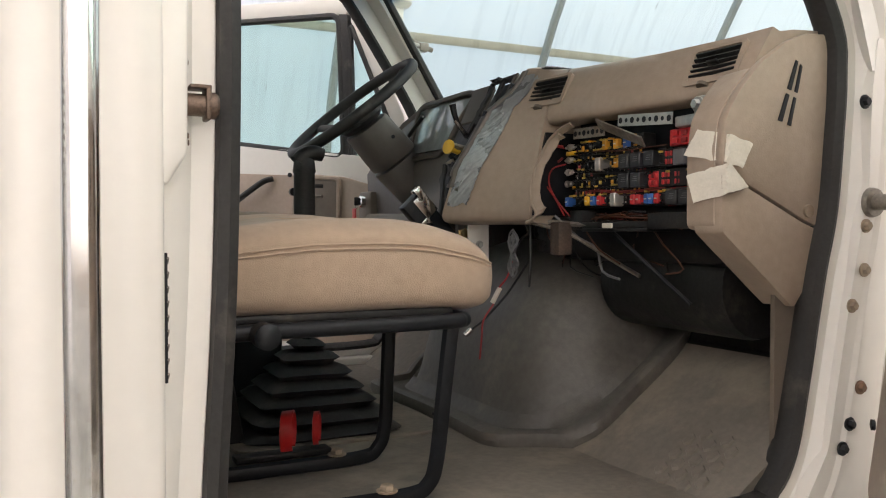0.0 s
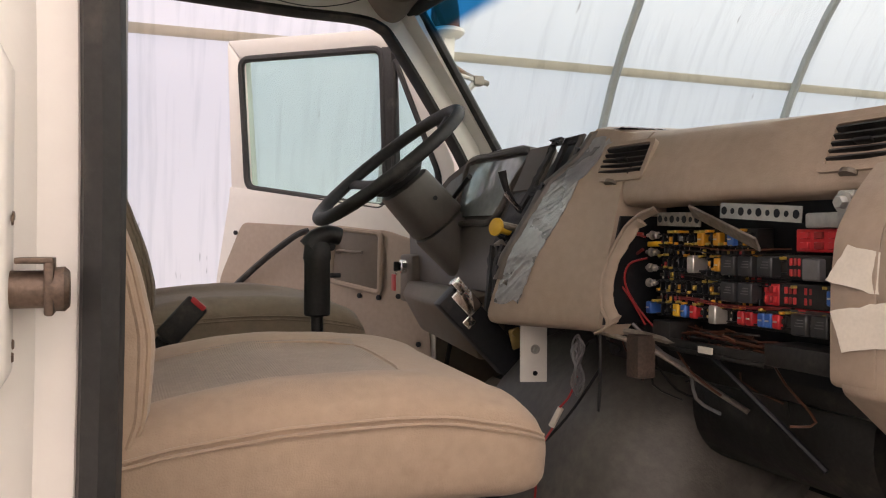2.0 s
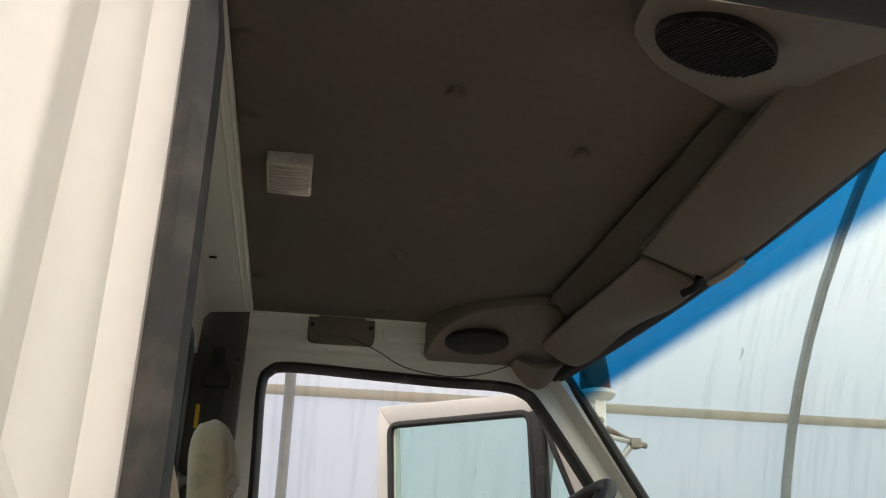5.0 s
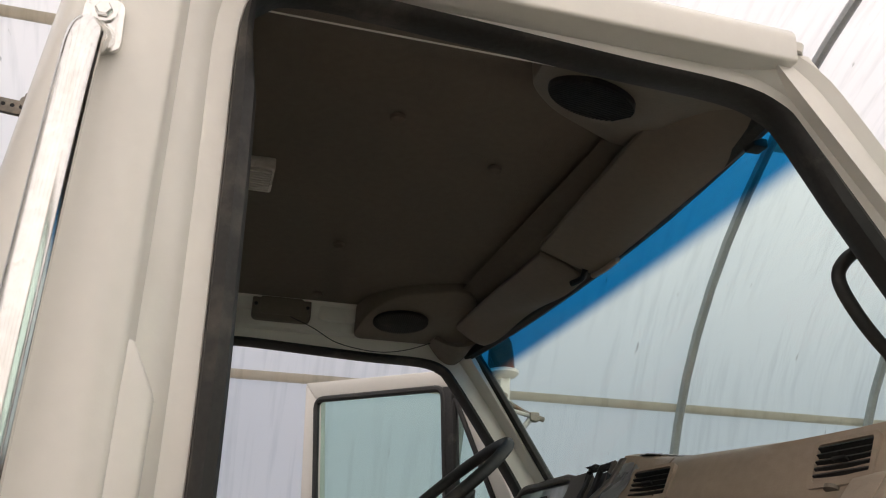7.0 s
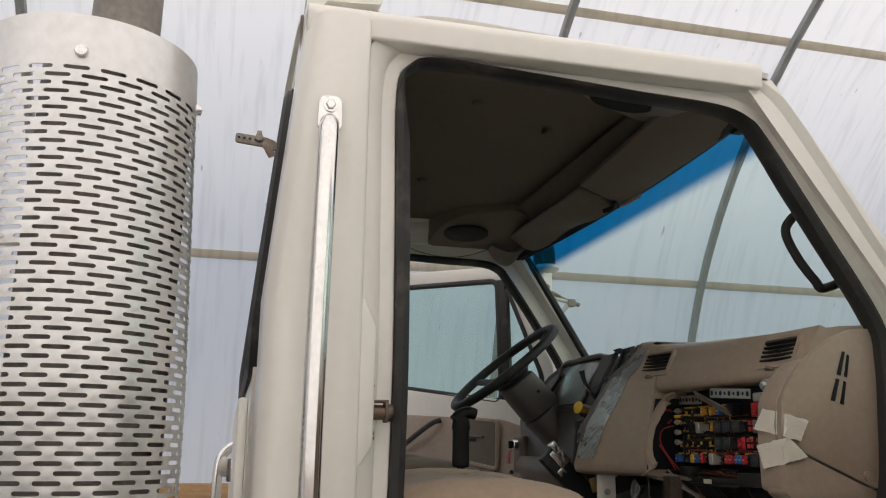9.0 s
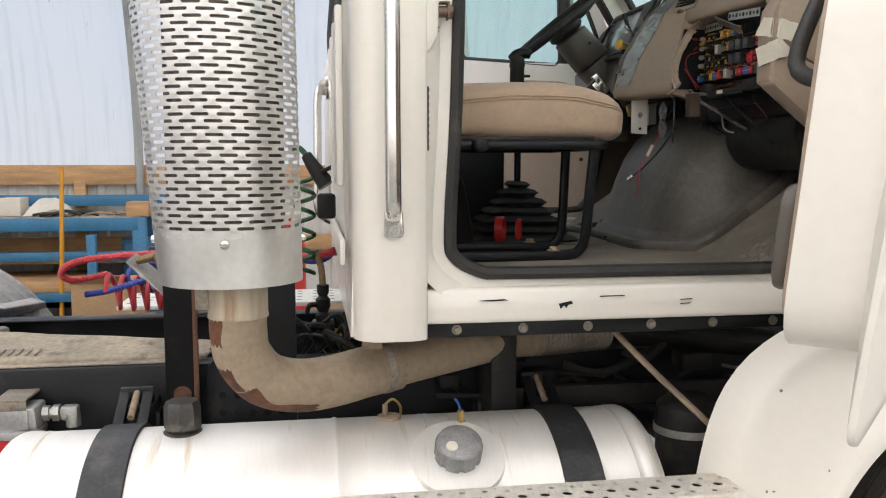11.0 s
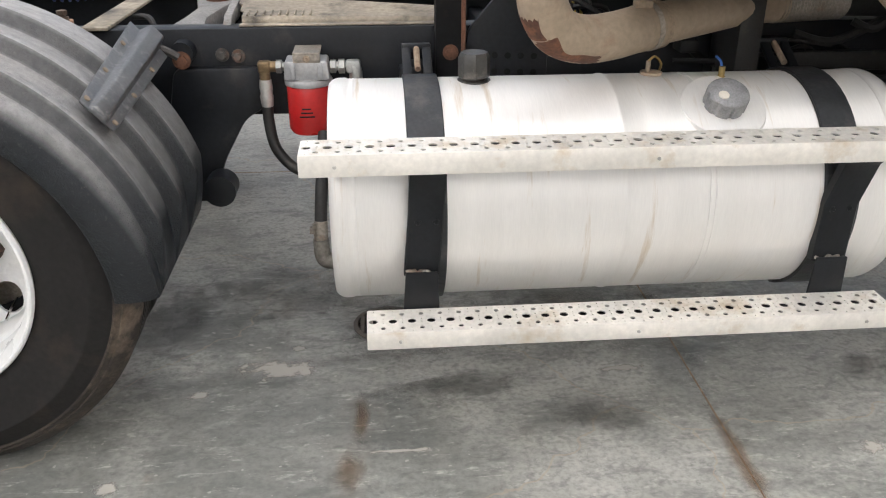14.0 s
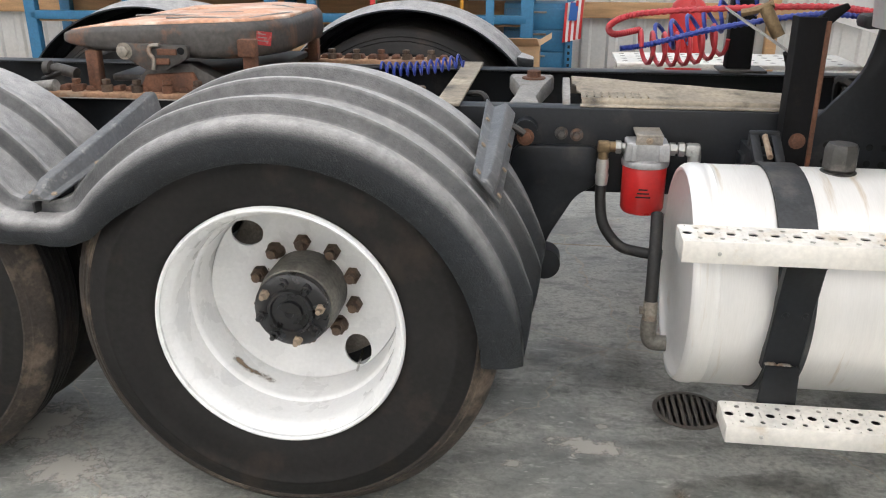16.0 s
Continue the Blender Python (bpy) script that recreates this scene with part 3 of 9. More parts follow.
cab = thing("truck_cab", (0.6, MID, 1.2), "white painted steel truck cab with worn tan interior, doors open", "truck cab")
for far in (False, True):
    part("door_frame", ring_along(OPEN if far else NEAR_OPEN, [(-0.002, 1.008), (-0.002, 0.985), (0.004, 0.978), (0.03, 0.975), (0.045, 0.955), (0.06, 0.948), (0.075, 0.94), (0.075, 1.0), (0.03, 1.008)], far), WHITE, cab)
    part("door_seal", ring_along(OPEN if far else NEAR_OPEN, [(-0.028, 0.985), (-0.024, 0.968), (-0.012, 0.96), (0.0, 0.966), (0.003, 0.982), (-0.003, 1.01), (-0.014, 1.015), (-0.022, 1.005)], far, slim=0.0 if far else 0.6), RUBBER, cab, "black rubber door seal")
    part("sill", mirror_y(prism(rounded([(0.935, 1.205), (0.932, 1.25), (0.945, 1.285), (0.99, 1.285), (1.05, 1.285), (1.05, 1.205)], 0.012), "x", 0.112, 1.30), far), WHITE, cab)
    part("sill_rail", mirror_y(box(0.12, 1.35, 0.975, 1.04, 1.165, 1.204, 0.006), far), BLACK, cab)
    quarter = rounded([(-0.06, 1.02), (-0.055, 0.93), (-0.02, 0.893), (0.094, 0.895), (0.122, 0.908), (0.128, 0.955), (0.125, 1.02)], [0, 0.03, 0.03, 0.012, 0.008, 0.01, 0])
    part("corner_panel", mirror_y(bevel(loft([[(x + (rake(z) + 0.014 if x < 0.02 else 0), y, z) for x, y in quarter] for z in (1.176, 1.9, 2.1, 2.25, 2.45, 2.63)]), 0.004), far), WHITE, cab)
    part("cowl_side", mirror_y(prism(rounded([(1.245, 1.205), (1.42, 1.205), (1.42, 2.06), (1.30, 2.10), (1.285, 2.0), (1.28, 1.85), (1.235, 1.65), (1.185, 1.40), (1.12, 1.30), (1.05, 1.28), (1.05, 1.205)], 0.01), "y", 0.945, 1.0), far), WHITE, cab)
    part("kick_panel", mirror_y(box(1.12, 1.38, 1.001, 1.01, 1.30, 2.0), far), TANDARK, cab)
    part("roof_side", mirror_y(prism(rounded([(0.93, 2.60), (0.925, 2.645), (0.935, 2.66), (1.02, 2.68), (1.05, 2.68), (1.05, 2.60)], [0.006, 0.01, 0.01, 0, 0, 0]), "x", 0.005, 0.97, 0.004), far), WHITE, cab)
    part("a_pillar", mirror_y(loft([[(0.93, 0.945, 2.62), (1.012, 0.955, 2.635), (1.04, 1.05, 2.65), (1.0, 1.06, 2.60)], [(1.235, 0.945, 2.19), (1.318, 0.955, 2.215), (1.355, 1.04, 2.235), (1.30, 1.05, 2.17)],
                                     [(1.285, 0.945, 2.04), (1.42, 0.955, 2.04), (1.45, 1.04, 2.05), (1.36, 1.05, 2.04)]]) if not far else
                            loft([[(0.93, 0.945, 2.62), (1.0, 0.955, 2.635), (1.03, 1.05, 2.645), (1.0, 1.06, 2.60)], [(1.235, 0.945, 2.19), (1.28, 0.955, 2.21), (1.30, 1.03, 2.22), (1.285, 1.05, 2.17)], [(1.285, 0.945, 2.0), (1.34, 0.955, 2.01), (1.36, 1.03, 2.02), (1.35, 1.05, 2.0)]]), far), WHITE, cab)
# roof and back
ROOF_Y = [(0.935, 2.64), (0.97, 2.655), (1.03, 2.68), (1.10, 2.72), (1.2, 2.76), (1.35, 2.792), (MID, 2.825), (2.35, 2.792), (2.5, 2.76), (2.6, 2.72), (2.67, 2.68), (2.73, 2.655), (2.765, 2.64)]


def roof_fn(u, v):
    ln = smooth_line([(0, a, b) for a, b in ROOF_Y], 4)
    p = ln[min(int(round(v * (len(ln) - 1))), len(ln) - 1)]
    e = (p.y - MID) / 0.915
    xf = 0.985 + 0.19 * max(0, 1 - e * e) ** 0.7
    x = 0.005 + u * (xf - 0.005)
    t = max(0, (x - 0.85) / (xf - 0.85)) ** 2
    return (x, p.y, p.z * (1 - t) + min(p.z, 2.652) * t + (p.y - 0.935) * 0.028)


part("roof", sheet(roof_fn, 28, 48, 0.012), WHITE, cab)


def frame_panel(y0, y1, z0, z1, oy0, oy1, oz0, oz1, x0, x1):
    return join(box(x0, x1, y0, oy0, z0, z1), box(x0, x1, oy1, y1, z0, z1), box(x0, x1, oy0, oy1, z0, oz0), box(x0, x1, oy0, oy1, oz1, z1))


part("back_wall", raked(frame_panel(0.95, 2.75, 1.18, 2.68, 1.2, 2.44, 2.0, 2.60, -0.048, 0.02)), WHITE, cab)
part("rear_glass", box(0.0, 0.005, 1.19, 2.45, 1.99, 2.61), GLASS, cab)
part("back_header", prism(rounded([(0.02, 2.605), (0.030, 2.607), (0.034, 2.70), (0.048, 2.722), (0.155, 2.730), (0.160, 2.734), (0.160, 2.75), (0.02, 2.75)], 0.006), "y", 1.03, 2.60), WHITE, cab)
for x in (0.140, 0.156):
    part("header_bead", tube([(x, 1.05, 2.7295), (x, 2.58, 2.7295)], 0.0032, 8, curve=0), WHITE, cab)
part("header_slot", box(0.075, 0.092, 2.20, 2.206, 2.721, 2.7245), BLACK, cab)
part("headliner", sheet(lambda u, v: (0.11 + 0.9 * u, 1.06 + 1.58 * v, 2.742 + 0.012 * math.sin(math.pi * v) * math.sin(math.pi * u) - 0.05 * max(0, (1 - 2 * v - 0.86) / 0.14) ** 2), 16, 20, -0.01), HEADLINER, cab, "dark brown cloth headliner")
for far in (False, True):
    part("side_header", mirror_y(prism([(1.0, 2.60 if far else 2.587), (1.03, 2.605 if far else 2.590), (1.05, 2.65), (1.085, 2.712), (1.06, 2.70), (1.03, 2.67)], "x", 0.0, 1.0), far), WHITE if far else HEADLINER, cab)
heads = []
for k in range(13):
    y = 1.035 + 1.63 * k / 12
    o = 0.10 * (1 - ((y - MID) / 0.85) ** 2)
    low = 0.02 + 0.09 * max(0, (abs(y - MID) - 0.5) / 0.315)
    heads.append([(x, y, min(z, 2.75 - low)) for x, z in rounded([(0.9, 2.75), (0.96, 2.71), (1.0 + o * 0.6, 2.655), (1.02 + o, 2.637), (1.045 + o, 2.645), (1.05 + o, 2.69), (1.03, 2.75)], 0.008)])
part("windshield_header", loft(heads), HEADLINER, cab)


def shield(u, v, inset=0.0):
    y = 1.0 + 1.7 * u
    edge = abs(2 * u - 1)
    z = 2.0 + (0.632 + 0.026 * (1 - edge ** 2)) * v
    return (1.045 + (2.62 - z) * 0.62 + 0.10 * (1 - edge ** 2), y, z)


ws = part("windshield", sheet(shield, 24, 12), SHIELD, cab, "tinted windshield with blue shade band")
ws.visible_shadow = False
edge_line = [shield(0.03, 1 - k / 8) for k in range(9)] + [shield(k / 12, 0.0) for k in range(1, 12)] + [shield(0.97, k / 8) for k in range(9)] + [shield(1 - k / 12, 1.0) for k in range(1, 12)]
part("windshield_rubber", tube(edge_line, 0.016, 8, True, 2), RUBBER, cab)
part("windshield_rubber", tube([(x - 0.012, y, z - 0.012) for x, y, z in (shield(0.02 + 0.96 * k / 16, 1.0) for k in range(17))], 0.021, 8, curve=2), RUBBER, cab)
part("cab_floor", box(0.0, 1.45, 0.99, 2.71, 1.25, 1.30), MAT, cab)
part("firewall", prism([(1.25, 1.29), (1.45, 1.55), (1.45, 2.05), (1.5, 2.05), (1.5, 1.5), (1.32, 1.25)], "y", 1.0, 2.7), BLACK, cab)

# ---- fuel tank and steps ----
TY, TZ, TR = 1.118, 0.62, 0.308
tank = thing("fuel_tank", (-0.07, TY, 0.31), "large cylindrical aluminium fuel tank with black straps and stains", "fuel tank")
end = [(0.0, 0.034), (0.2, 0.028), (0.268, 0.018), (0.284, 0.006), (0.289, -0.003), (0.297, -0.005), (0.3035, 0.001), (TR + 0.0005, 0.010), (TR + 0.003, 0.020), (TR + 0.003, 0.040), (TR + 0.0005, 0.044), (TR, 0.058), (TR + 0.0015, 0.061), (TR, 0.064)]
prof = [(r, -0.838 + h) for r, h in end] + [(TR, -0.09), (TR + 0.0025, -0.086), (TR + 0.0025, -0.078), (TR, -0.074), (TR, 0.0)] + [(r, 0.69 - h) for r, h in reversed(end)]
part("shell", lathe(prof, 96, "x", (0, TY, TZ)), ALU, tank)


STRAPM = material("worn_strap_steel", (0.026, 0.028, 0.031), 0.42, 0.1, 9, 0.35, 0.3, 60, (0.09, 0.085, 0.078), 0.26, 9)


def strap(x0, x1, a0, a1, grow=0.004, th=0.006, n=30):
    rings = []
    for k in range(n + 1):
        a = radians(a0 + (a1 - a0) * k / n)
        c, s = math.cos(a), math.sin(a)
        rings.append([(x, TY + c * r, TZ + s * r) for x, r in ((x0, TR + grow), (x1, TR + grow), (x1, TR + grow + th), (x0, TR + grow + th))])
    return bevel(loft(rings), 0.0015, 1)


for sx0, sx1 in ((-0.640, -0.547), (0.445, 0.540)):
    part("strap", strap(sx0, sx1, 62, 250), STRAPM, tank, "black rubber-lined steel strap")
    part("hanger", join(*[bevel(loft([[(x0, 1.21, 0.895), (x1, 1.21, 0.895), (x1, 1.22, 0.912), (x0, 1.22, 0.912)], [(x0, 1.33, 0.962), (x1, 1.33, 0.962), (x1, 1.33, 0.978), (x0, 1.33, 0.978)]]), 0.002) for x0, x1 in ((sx0 + 0.004, sx0 + 0.03), (sx1 - 0.03, sx1 - 0.004))], box(sx0 + 0.004, sx1 - 0.004, 1.325, 1.345, 0.94, 0.985, 0.004), box(sx0 + 0.01, sx1 - 0.01, 1.27, 1.46, 0.83, 0.93, 0.004), box(sx0, sx1, 1.38, 1.45, 0.35, 0.9, 0.004)), BLACK, tank)
    lean = 0.02 if sx0 > 0 else 0.0
    path = [(0.735, 0.815, lean), (0.772, 0.775, lean * 0.9), (0.79, 0.66, -0.005), (0.79, 0.50, -0.008 if lean else -0.018)]
    webs = []
    for y, z, dx in path:
        a, b = sx0 + dx - 0.002, sx1 + dx - 0.004
        webs.append([(a, y + 0.03, z), (a, y + 0.004, z), (a + 0.004, y, z), (b - 0.004, y, z), (b, y + 0.004, z), (b, y + 0.03, z), (b - 0.006, y + 0.03, z), (b - 0.006, y + 0.007, z), (a + 0.006, y + 0.007, z), (a + 0.006, y + 0.03, z)])
    part("bracket", loft(webs), BLACK, tank)
    dx = path[-1][2]
    part("step_hanger", bevel(prism([(sx0 + dx + 0.002, 0.515), (sx1 + dx - 0.008, 0.515), (sx1 + dx - 0.004, 0.40), (sx0 + dx - 0.006, 0.40)], "y", 0.774, 0.782), 0.002), BLACK, tank)
    part("hanger_foot", box(sx0 + dx - 0.006, sx1 + dx - 0.004, 0.70, 0.782, 0.362, 0.37, 0.002), STEEL, tank)
    rnd = random.Random(int(sx0 * 100))
    part("weld_bead", tube([(sx0 + dx + 0.004 + (sx1 - sx0 - 0.014) * k / 11, 0.786 + rnd.uniform(-0.004, 0.004), 0.512 + rnd.uniform(-0.006, 0.006)) for k in range(12)], 0.005, 6), STEEL, tank)
    for q in (0.25, 0.75):
        part("rivet", bolt((sx0 + (sx1 - sx0) * q - 0.006, 0.79, 0.648), 0.006, 0.003, "y"), BLACK, tank)
    for q in (0.02, 0.97):
        part("strap_lining", strap(sx0 + (sx1 - sx0) * q - 0.004, sx0 + (sx1 - sx0) * q + 0.004, 62, 250, 0.001, 0.005), RUBBER, tank)
    part("bolt", tube([(sx0 + 0.047, 1.24, 0.93), (sx0 + 0.047, 1.33, 0.972)], 0.009, 8, curve=0), RUST, tank)
VENTP = material("worn_vent_plastic", (0.05, 0.048, 0.044), 0.4, 0, 10, 0.3, 0.2, 80, (0.15, 0.14, 0.12), 0.25, 14)
part("vent_cap", join(lathe([(0.032, 0.925), (0.038, 0.934), (0.044, 0.938), (0.0435, 0.99), (0.037, 1.003), (0.0, 1.004)], 8, "z", (-0.447, TY, 0)), lathe([(0.046, 0.915), (0.046, 0.928), (0.0, 0.93)], 24, "z", (-0.447, TY, 0))), VENTP, tank, "black plastic vent cap")
part("filler_plate", moved(lathe([(0.115, -0.005), (0.112, 0.005), (0.08, 0.009), (0.0, 0.009)], 48, "z"), Matrix.Translation((0.2, TY - 0.158, TZ + 0.26)) @ Matrix.Rotation(radians(30), 4, "X")), ALU, tank)
TAPE = material("masking_tape", (0.68, 0.63, 0.54), 0.7, 0, 25, 0.06, 0.3, 50)
CAPG = material("grey_cast_cap", (0.28, 0.28, 0.285), 0.55, 0.4, 20, 0.25, 0.3, 80)
CAPM = Matrix.Translation((0.2, TY - 0.158, TZ + 0.265)) @ Matrix.Rotation(radians(30), 4, "X")
def lobed(r, z):
    """A ring of the cap: round with eight shallow grip flutes."""
    return [((r - 0.004 * (math.cos(8 * 2 * math.pi * k / 96) > 0.55) * (z < 0.046)) * math.cos(2 * math.pi * k / 96), (r - 0.004 * (math.cos(8 * 2 * math.pi * k / 96) > 0.55) * (z < 0.046)) * math.sin(2 * math.pi * k / 96), z) for k in range(96)]


cap = part("filler_cap", moved(loft([lobed(0.056, 0.0), lobed(0.056, 0.042), lobed(0.053, 0.048), lobed(0.047, 0.053), lobed(0.02, 0.054)]), CAPM), CAPG, tank, "grey cast metal filler cap")
part("cap_disc", moved(lathe([(0.014, 0.053), (0.0135, 0.0565), (0.0, 0.057)], 20, "z", (-0.02, -0.016, 0)), CAPM), TAPE, cap, "cream plastic disc")


# ---- cab interior ----
MESSY = material("dull_black_plastic", (0.016, 0.0155, 0.015), 0.55, 0, 14, 0.35, 0.3, 60, (0.06, 0.052, 0.042), 0.22, 12, spec=0.35)
GREYP = material("grey_brown_plastic", (0.105, 0.091, 0.077), 0.5, 0, 6, 0.08, 0.12, 300)
COVER = material("engine_cover_rubber", (0.105, 0.096, 0.084), 0.48, 0, 4, 0.22, 0.15, 200, (0.21, 0.185, 0.15), 0.22, 4)
DUCT = material("grey_duct_tape", (0.36, 0.36, 0.37), 0.3, 0.5, 12, 0.1, 0.15, 400, (0.2, 0.2, 0.2), 0.12, 14)
YELLOW = material("yellow_plastic", (0.65, 0.38, 0.03), 0.4, 0, 8, 0.06, 0.05, 60)
AMBER = material("amber_plastic", (0.55, 0.25, 0.02), 0.35, 0, 8, 0.1, 0.05, 60)
FBLUE = material("blue_plastic", (0.03, 0.11, 0.36), 0.35, 0, 8, 0.1, 0.05, 60)
FRED = material("red_plastic", (0.5, 0.025, 0.03), 0.4, 0, 8, 0.12, 0.1, 60)
WFRED = material("red_wire", (0.26, 0.018, 0.02), 0.4, 0, 8, 0.1, 0)
DARKTRIM = material("dark_brown_trim", (0.055, 0.047, 0.038), 0.6, 0, 5, 0.1, 0.15, 300)
RELAY = material("relay_plastic", (0.024, 0.025, 0.027), 0.4, 0, 14, 0.2, 0.1, 60, (0.05, 0.048, 0.045), 0.2, 12)
FGREY = material("grey_relay", (0.13, 0.13, 0.13), 0.5, 0, 8, 0.1, 0.05, 60)
FSILV = material("silver_relay", (0.55, 0.52, 0.48), 0.35, 0.7, 8, 0.1, 0.05, 60)
BRASS = material("brass", (0.5, 0.36, 0.15), 0.35, 0.9, 8, 0.2, 0.1, 60)
DULLY = material("dull_yellow_plastic", (0.36, 0.25, 0.045), 0.45, 0, 8, 0.15, 0.05, 60)
# Same tan velour as CLOTH, with the driver side's shade put into the colour.
SHADE = material("shaded_velour", (0.235, 0.178, 0.125), 0.95, 0, 6, 0.1, 0.25, 500, (0.1, 0.075, 0.05), 0.12, 3.0, sheen=0.2)


def ribbed_material():
    """Tan velour woven in fine cross ribs."""
    m = material("ribbed_velour", (0.36, 0.29, 0.225), 0.95, 0, 6, 0.1, 0.2, 500, (0.22, 0.15, 0.1), 0.2, 3.0, sheen=0.2)
    N, L = m.node_tree.nodes, m.node_tree.links
    tc, w, bp = N.new("ShaderNodeTexCoord"), N.new("ShaderNodeTexWave"), N.new("ShaderNodeBump")
    w.bands_direction = "X"
    w.inputs["Scale"].default_value = 95
    L.new(tc.outputs["Object"], w.inputs[0])
    bp.inputs["Strength"].default_value, bp.inputs["Distance"].default_value = 0.35, 0.002
    L.new(w.outputs["Fac"], bp.inputs["Height"])
    L.new(bp.outputs[0], N["Principled BSDF"].inputs["Normal"])
    return m


RIBBED = ribbed_material()

# floor, toe board and mats
part("toe_board", prism([(0.98, 1.30), (1.0, 1.308), (1.31, 1.515), (1.34, 1.50), (1.34, 1.27), (0.98, 1.27)], "y", 0.995, 2.705), MAT, cab)
part("floor_mat", sheet(lambda u, v: (0.14 + 0.9 * u, 1.005 + 1.69 * v, 1.306 + 0.003 * noise.noise((u * 6, v * 9, 0))), 24, 36, -0.006), MAT, cab, "worn grey-brown rubber floor mat")
for k in range(5):
    part("sill_rib", box(0.30, 1.06, 1.005 + k * 0.011, 1.010 + k * 0.011, 1.306, 1.314, 0.001), MAT, cab)
for r in range(5):
    for c in range(6):
        x, y = 0.93 + 0.034 * c + 0.017 * (r % 2), 1.075 + 0.026 * r
        part("tread_scale", moved(lathe([(0.017, 0.0), (0.014, 0.006), (0.0, 0.008)], 6, "z"), Matrix.Translation((x, y, 1.307 + max(0, x - 1.0) * 0.66)) @ Matrix.Rotation(radians(-33 if x > 1.0 else 0), 4, "Y") @ Matrix.Diagonal((1, 0.75, 1, 1))), MAT, cab)
part("lower_firewall", prism([(1.30, 1.50), (1.34, 1.52), (1.36, 1.75), (1.40, 1.75), (1.38, 1.48)], "y", 1.0, 2.7), MESSY, cab)

engine_cover = thing("engine_cover", (1.1, MID, 1.30), "domed dark grey moulded rubber engine cover on cab floor", "engine cover")


lip = [(1.40, 1.50), (1.345, 1.440), (1.29, 1.410), (1.22, 1.398), (1.15, 1.394), (1.09, 1.390), (1.045, 1.396), (1.01, 1.420), (0.965, 1.455), (0.90, 1.480), (0.865, 1.502), (0.850, 1.545), (0.856, 1.64), (0.862, 1.74), (0.864, 1.85)]
lip = smooth_line([(x, y, 0) for x, y in lip] + [(x, 2 * MID - y, 0) for x, y in lip[-2::-1]], 4)
DOME = [(0.0, -0.01, 0.0), (-0.012, 0.012, 0.0), (-0.006, 0.026, 0.0), (0.012, 0.032, 0.0), (0.04, 0.031, 0.0), (0.052, 0.016, 0.0), (0.075, 0.012, 0.0), (0.12, 0.015, 0.0), (0.14, 0.03, 0.0), (0.155, 0.034, 0.03), (0.165, 0.03, 0.02), (0.18, 0.03, 0.08), (0.205, 0.03, 0.25), (0.24, 0.03, 0.42), (0.29, 0.03, 0.58), (0.36, 0.03, 0.72), (0.46, 0.03, 0.85), (0.6, 0.03, 0.95), (0.78, 0.03, 0.99), (0.95, 0.03, 1.0)]


soft_lip = list(lip)
for _ in range(70):
    soft_lip = [soft_lip[0]] + [(a + b * 2 + c) / 4 for a, b, c in zip(soft_lip, soft_lip[1:], soft_lip[2:])] + [soft_lip[-1]]


def cover_point(k, row):
    """A point of the cover: in from the lip towards its middle, up off the floor, and up the dome."""
    inward, lift, up_ = row
    p = lip[k].lerp(soft_lip[k], min(1.0, inward / 0.2))
    x, y = p.x + (1.40 - p.x) * inward, p.y + (MID - p.y) * inward
    ground_z = 1.314 + max(0.0, x - 1.0) * 0.668
    sag = 0.006 * noise.noise((x * 7, y * 7, up_ * 2))
    return (x, y, min(1.79, ground_z + lift) * (1 - up_) + 1.76 * up_ + sag * min(1, up_ * 5))


part("dome", loft([[cover_point(k, row) for k in range(len(lip))] for row in DOME], cap=False), COVER, engine_cover)
for p in ((0.89, 1.51, 1.325), (0.86, 1.78, 1.325)):
    part("screw", lathe([(0.009, 0), (0.009, 0.006), (0, 0.007)], 10, "z", p), BLACK, engine_cover)

# seats


def cushion_top(u, py, zt):
    """Height of a cushion's top: rising to its middle, rolled over at the front, dished between two bolsters."""
    crown = zt - 0.042 * max(0.0, (0.45 - u) / 0.45) ** 1.7 - 0.040 * max(0.0, (u - 0.62) / 0.38) ** 1.8
    inside = 1 / (1 + math.exp((abs(py) - 0.60 + 0.10 * u) / 0.035)) / (1 + math.exp((u - 0.74) / 0.02))
    return crown + 0.008 * py + 0.004 * math.exp(-((abs(py) - 0.78) / 0.14) ** 2) - 0.013 * inside


def cushion_point(u, a, x0, x1, y0, y1, zb, zt, grow=0.0):
    """A point of a cushion's skin: u forwards, a round it."""
    x = x0 + (x1 - x0) * u
    edge = min(u, 1 - u) * (x1 - x0)
    rnd = math.sqrt(max(0.0, 1 - max(0, 1 - edge / 0.048) ** 2))
    c, s = math.cos(a), math.sin(a)
    py = abs(c) ** 0.34 * (1 if c > 0 else -1)
    pz = abs(s) ** 0.38 * (1 if s > 0 else -1)
    top_ = cushion_top(u, py, zt)
    y = (y0 + y1) / 2 + py * ((y1 - y0) / 2 * (0.93 + 0.07 * rnd) + grow) * (1 - 0.035 * max(0, -pz) - 0.02 * max(0, pz) ** 3)
    zc, hz = (zb + top_) / 2, (top_ - zb) / 2
    z = zc + pz * hz * (0.55 + 0.45 * rnd if pz > 0 else 0.88 + 0.12 * rnd)
    return (x, y, z + 0.003 * noise.noise((x * 9, y * 9, z * 9)) + 0.0015 * noise.noise((x * 25, y * 25, z * 25)))


def cushion_bm(*size):
    return loft([[cushion_point(i / 44, 2 * math.pi * k / 96, *size) for k in range(96)] for i in range(45)])


BACK = [(1.70, 0.25), (1.76, 0.28), (1.84, 0.288), (1.92, 0.27), (2.02, 0.23), (2.12, 0.190), (2.22, 0.160), (2.30, 0.150), (2.36, 0.142)]


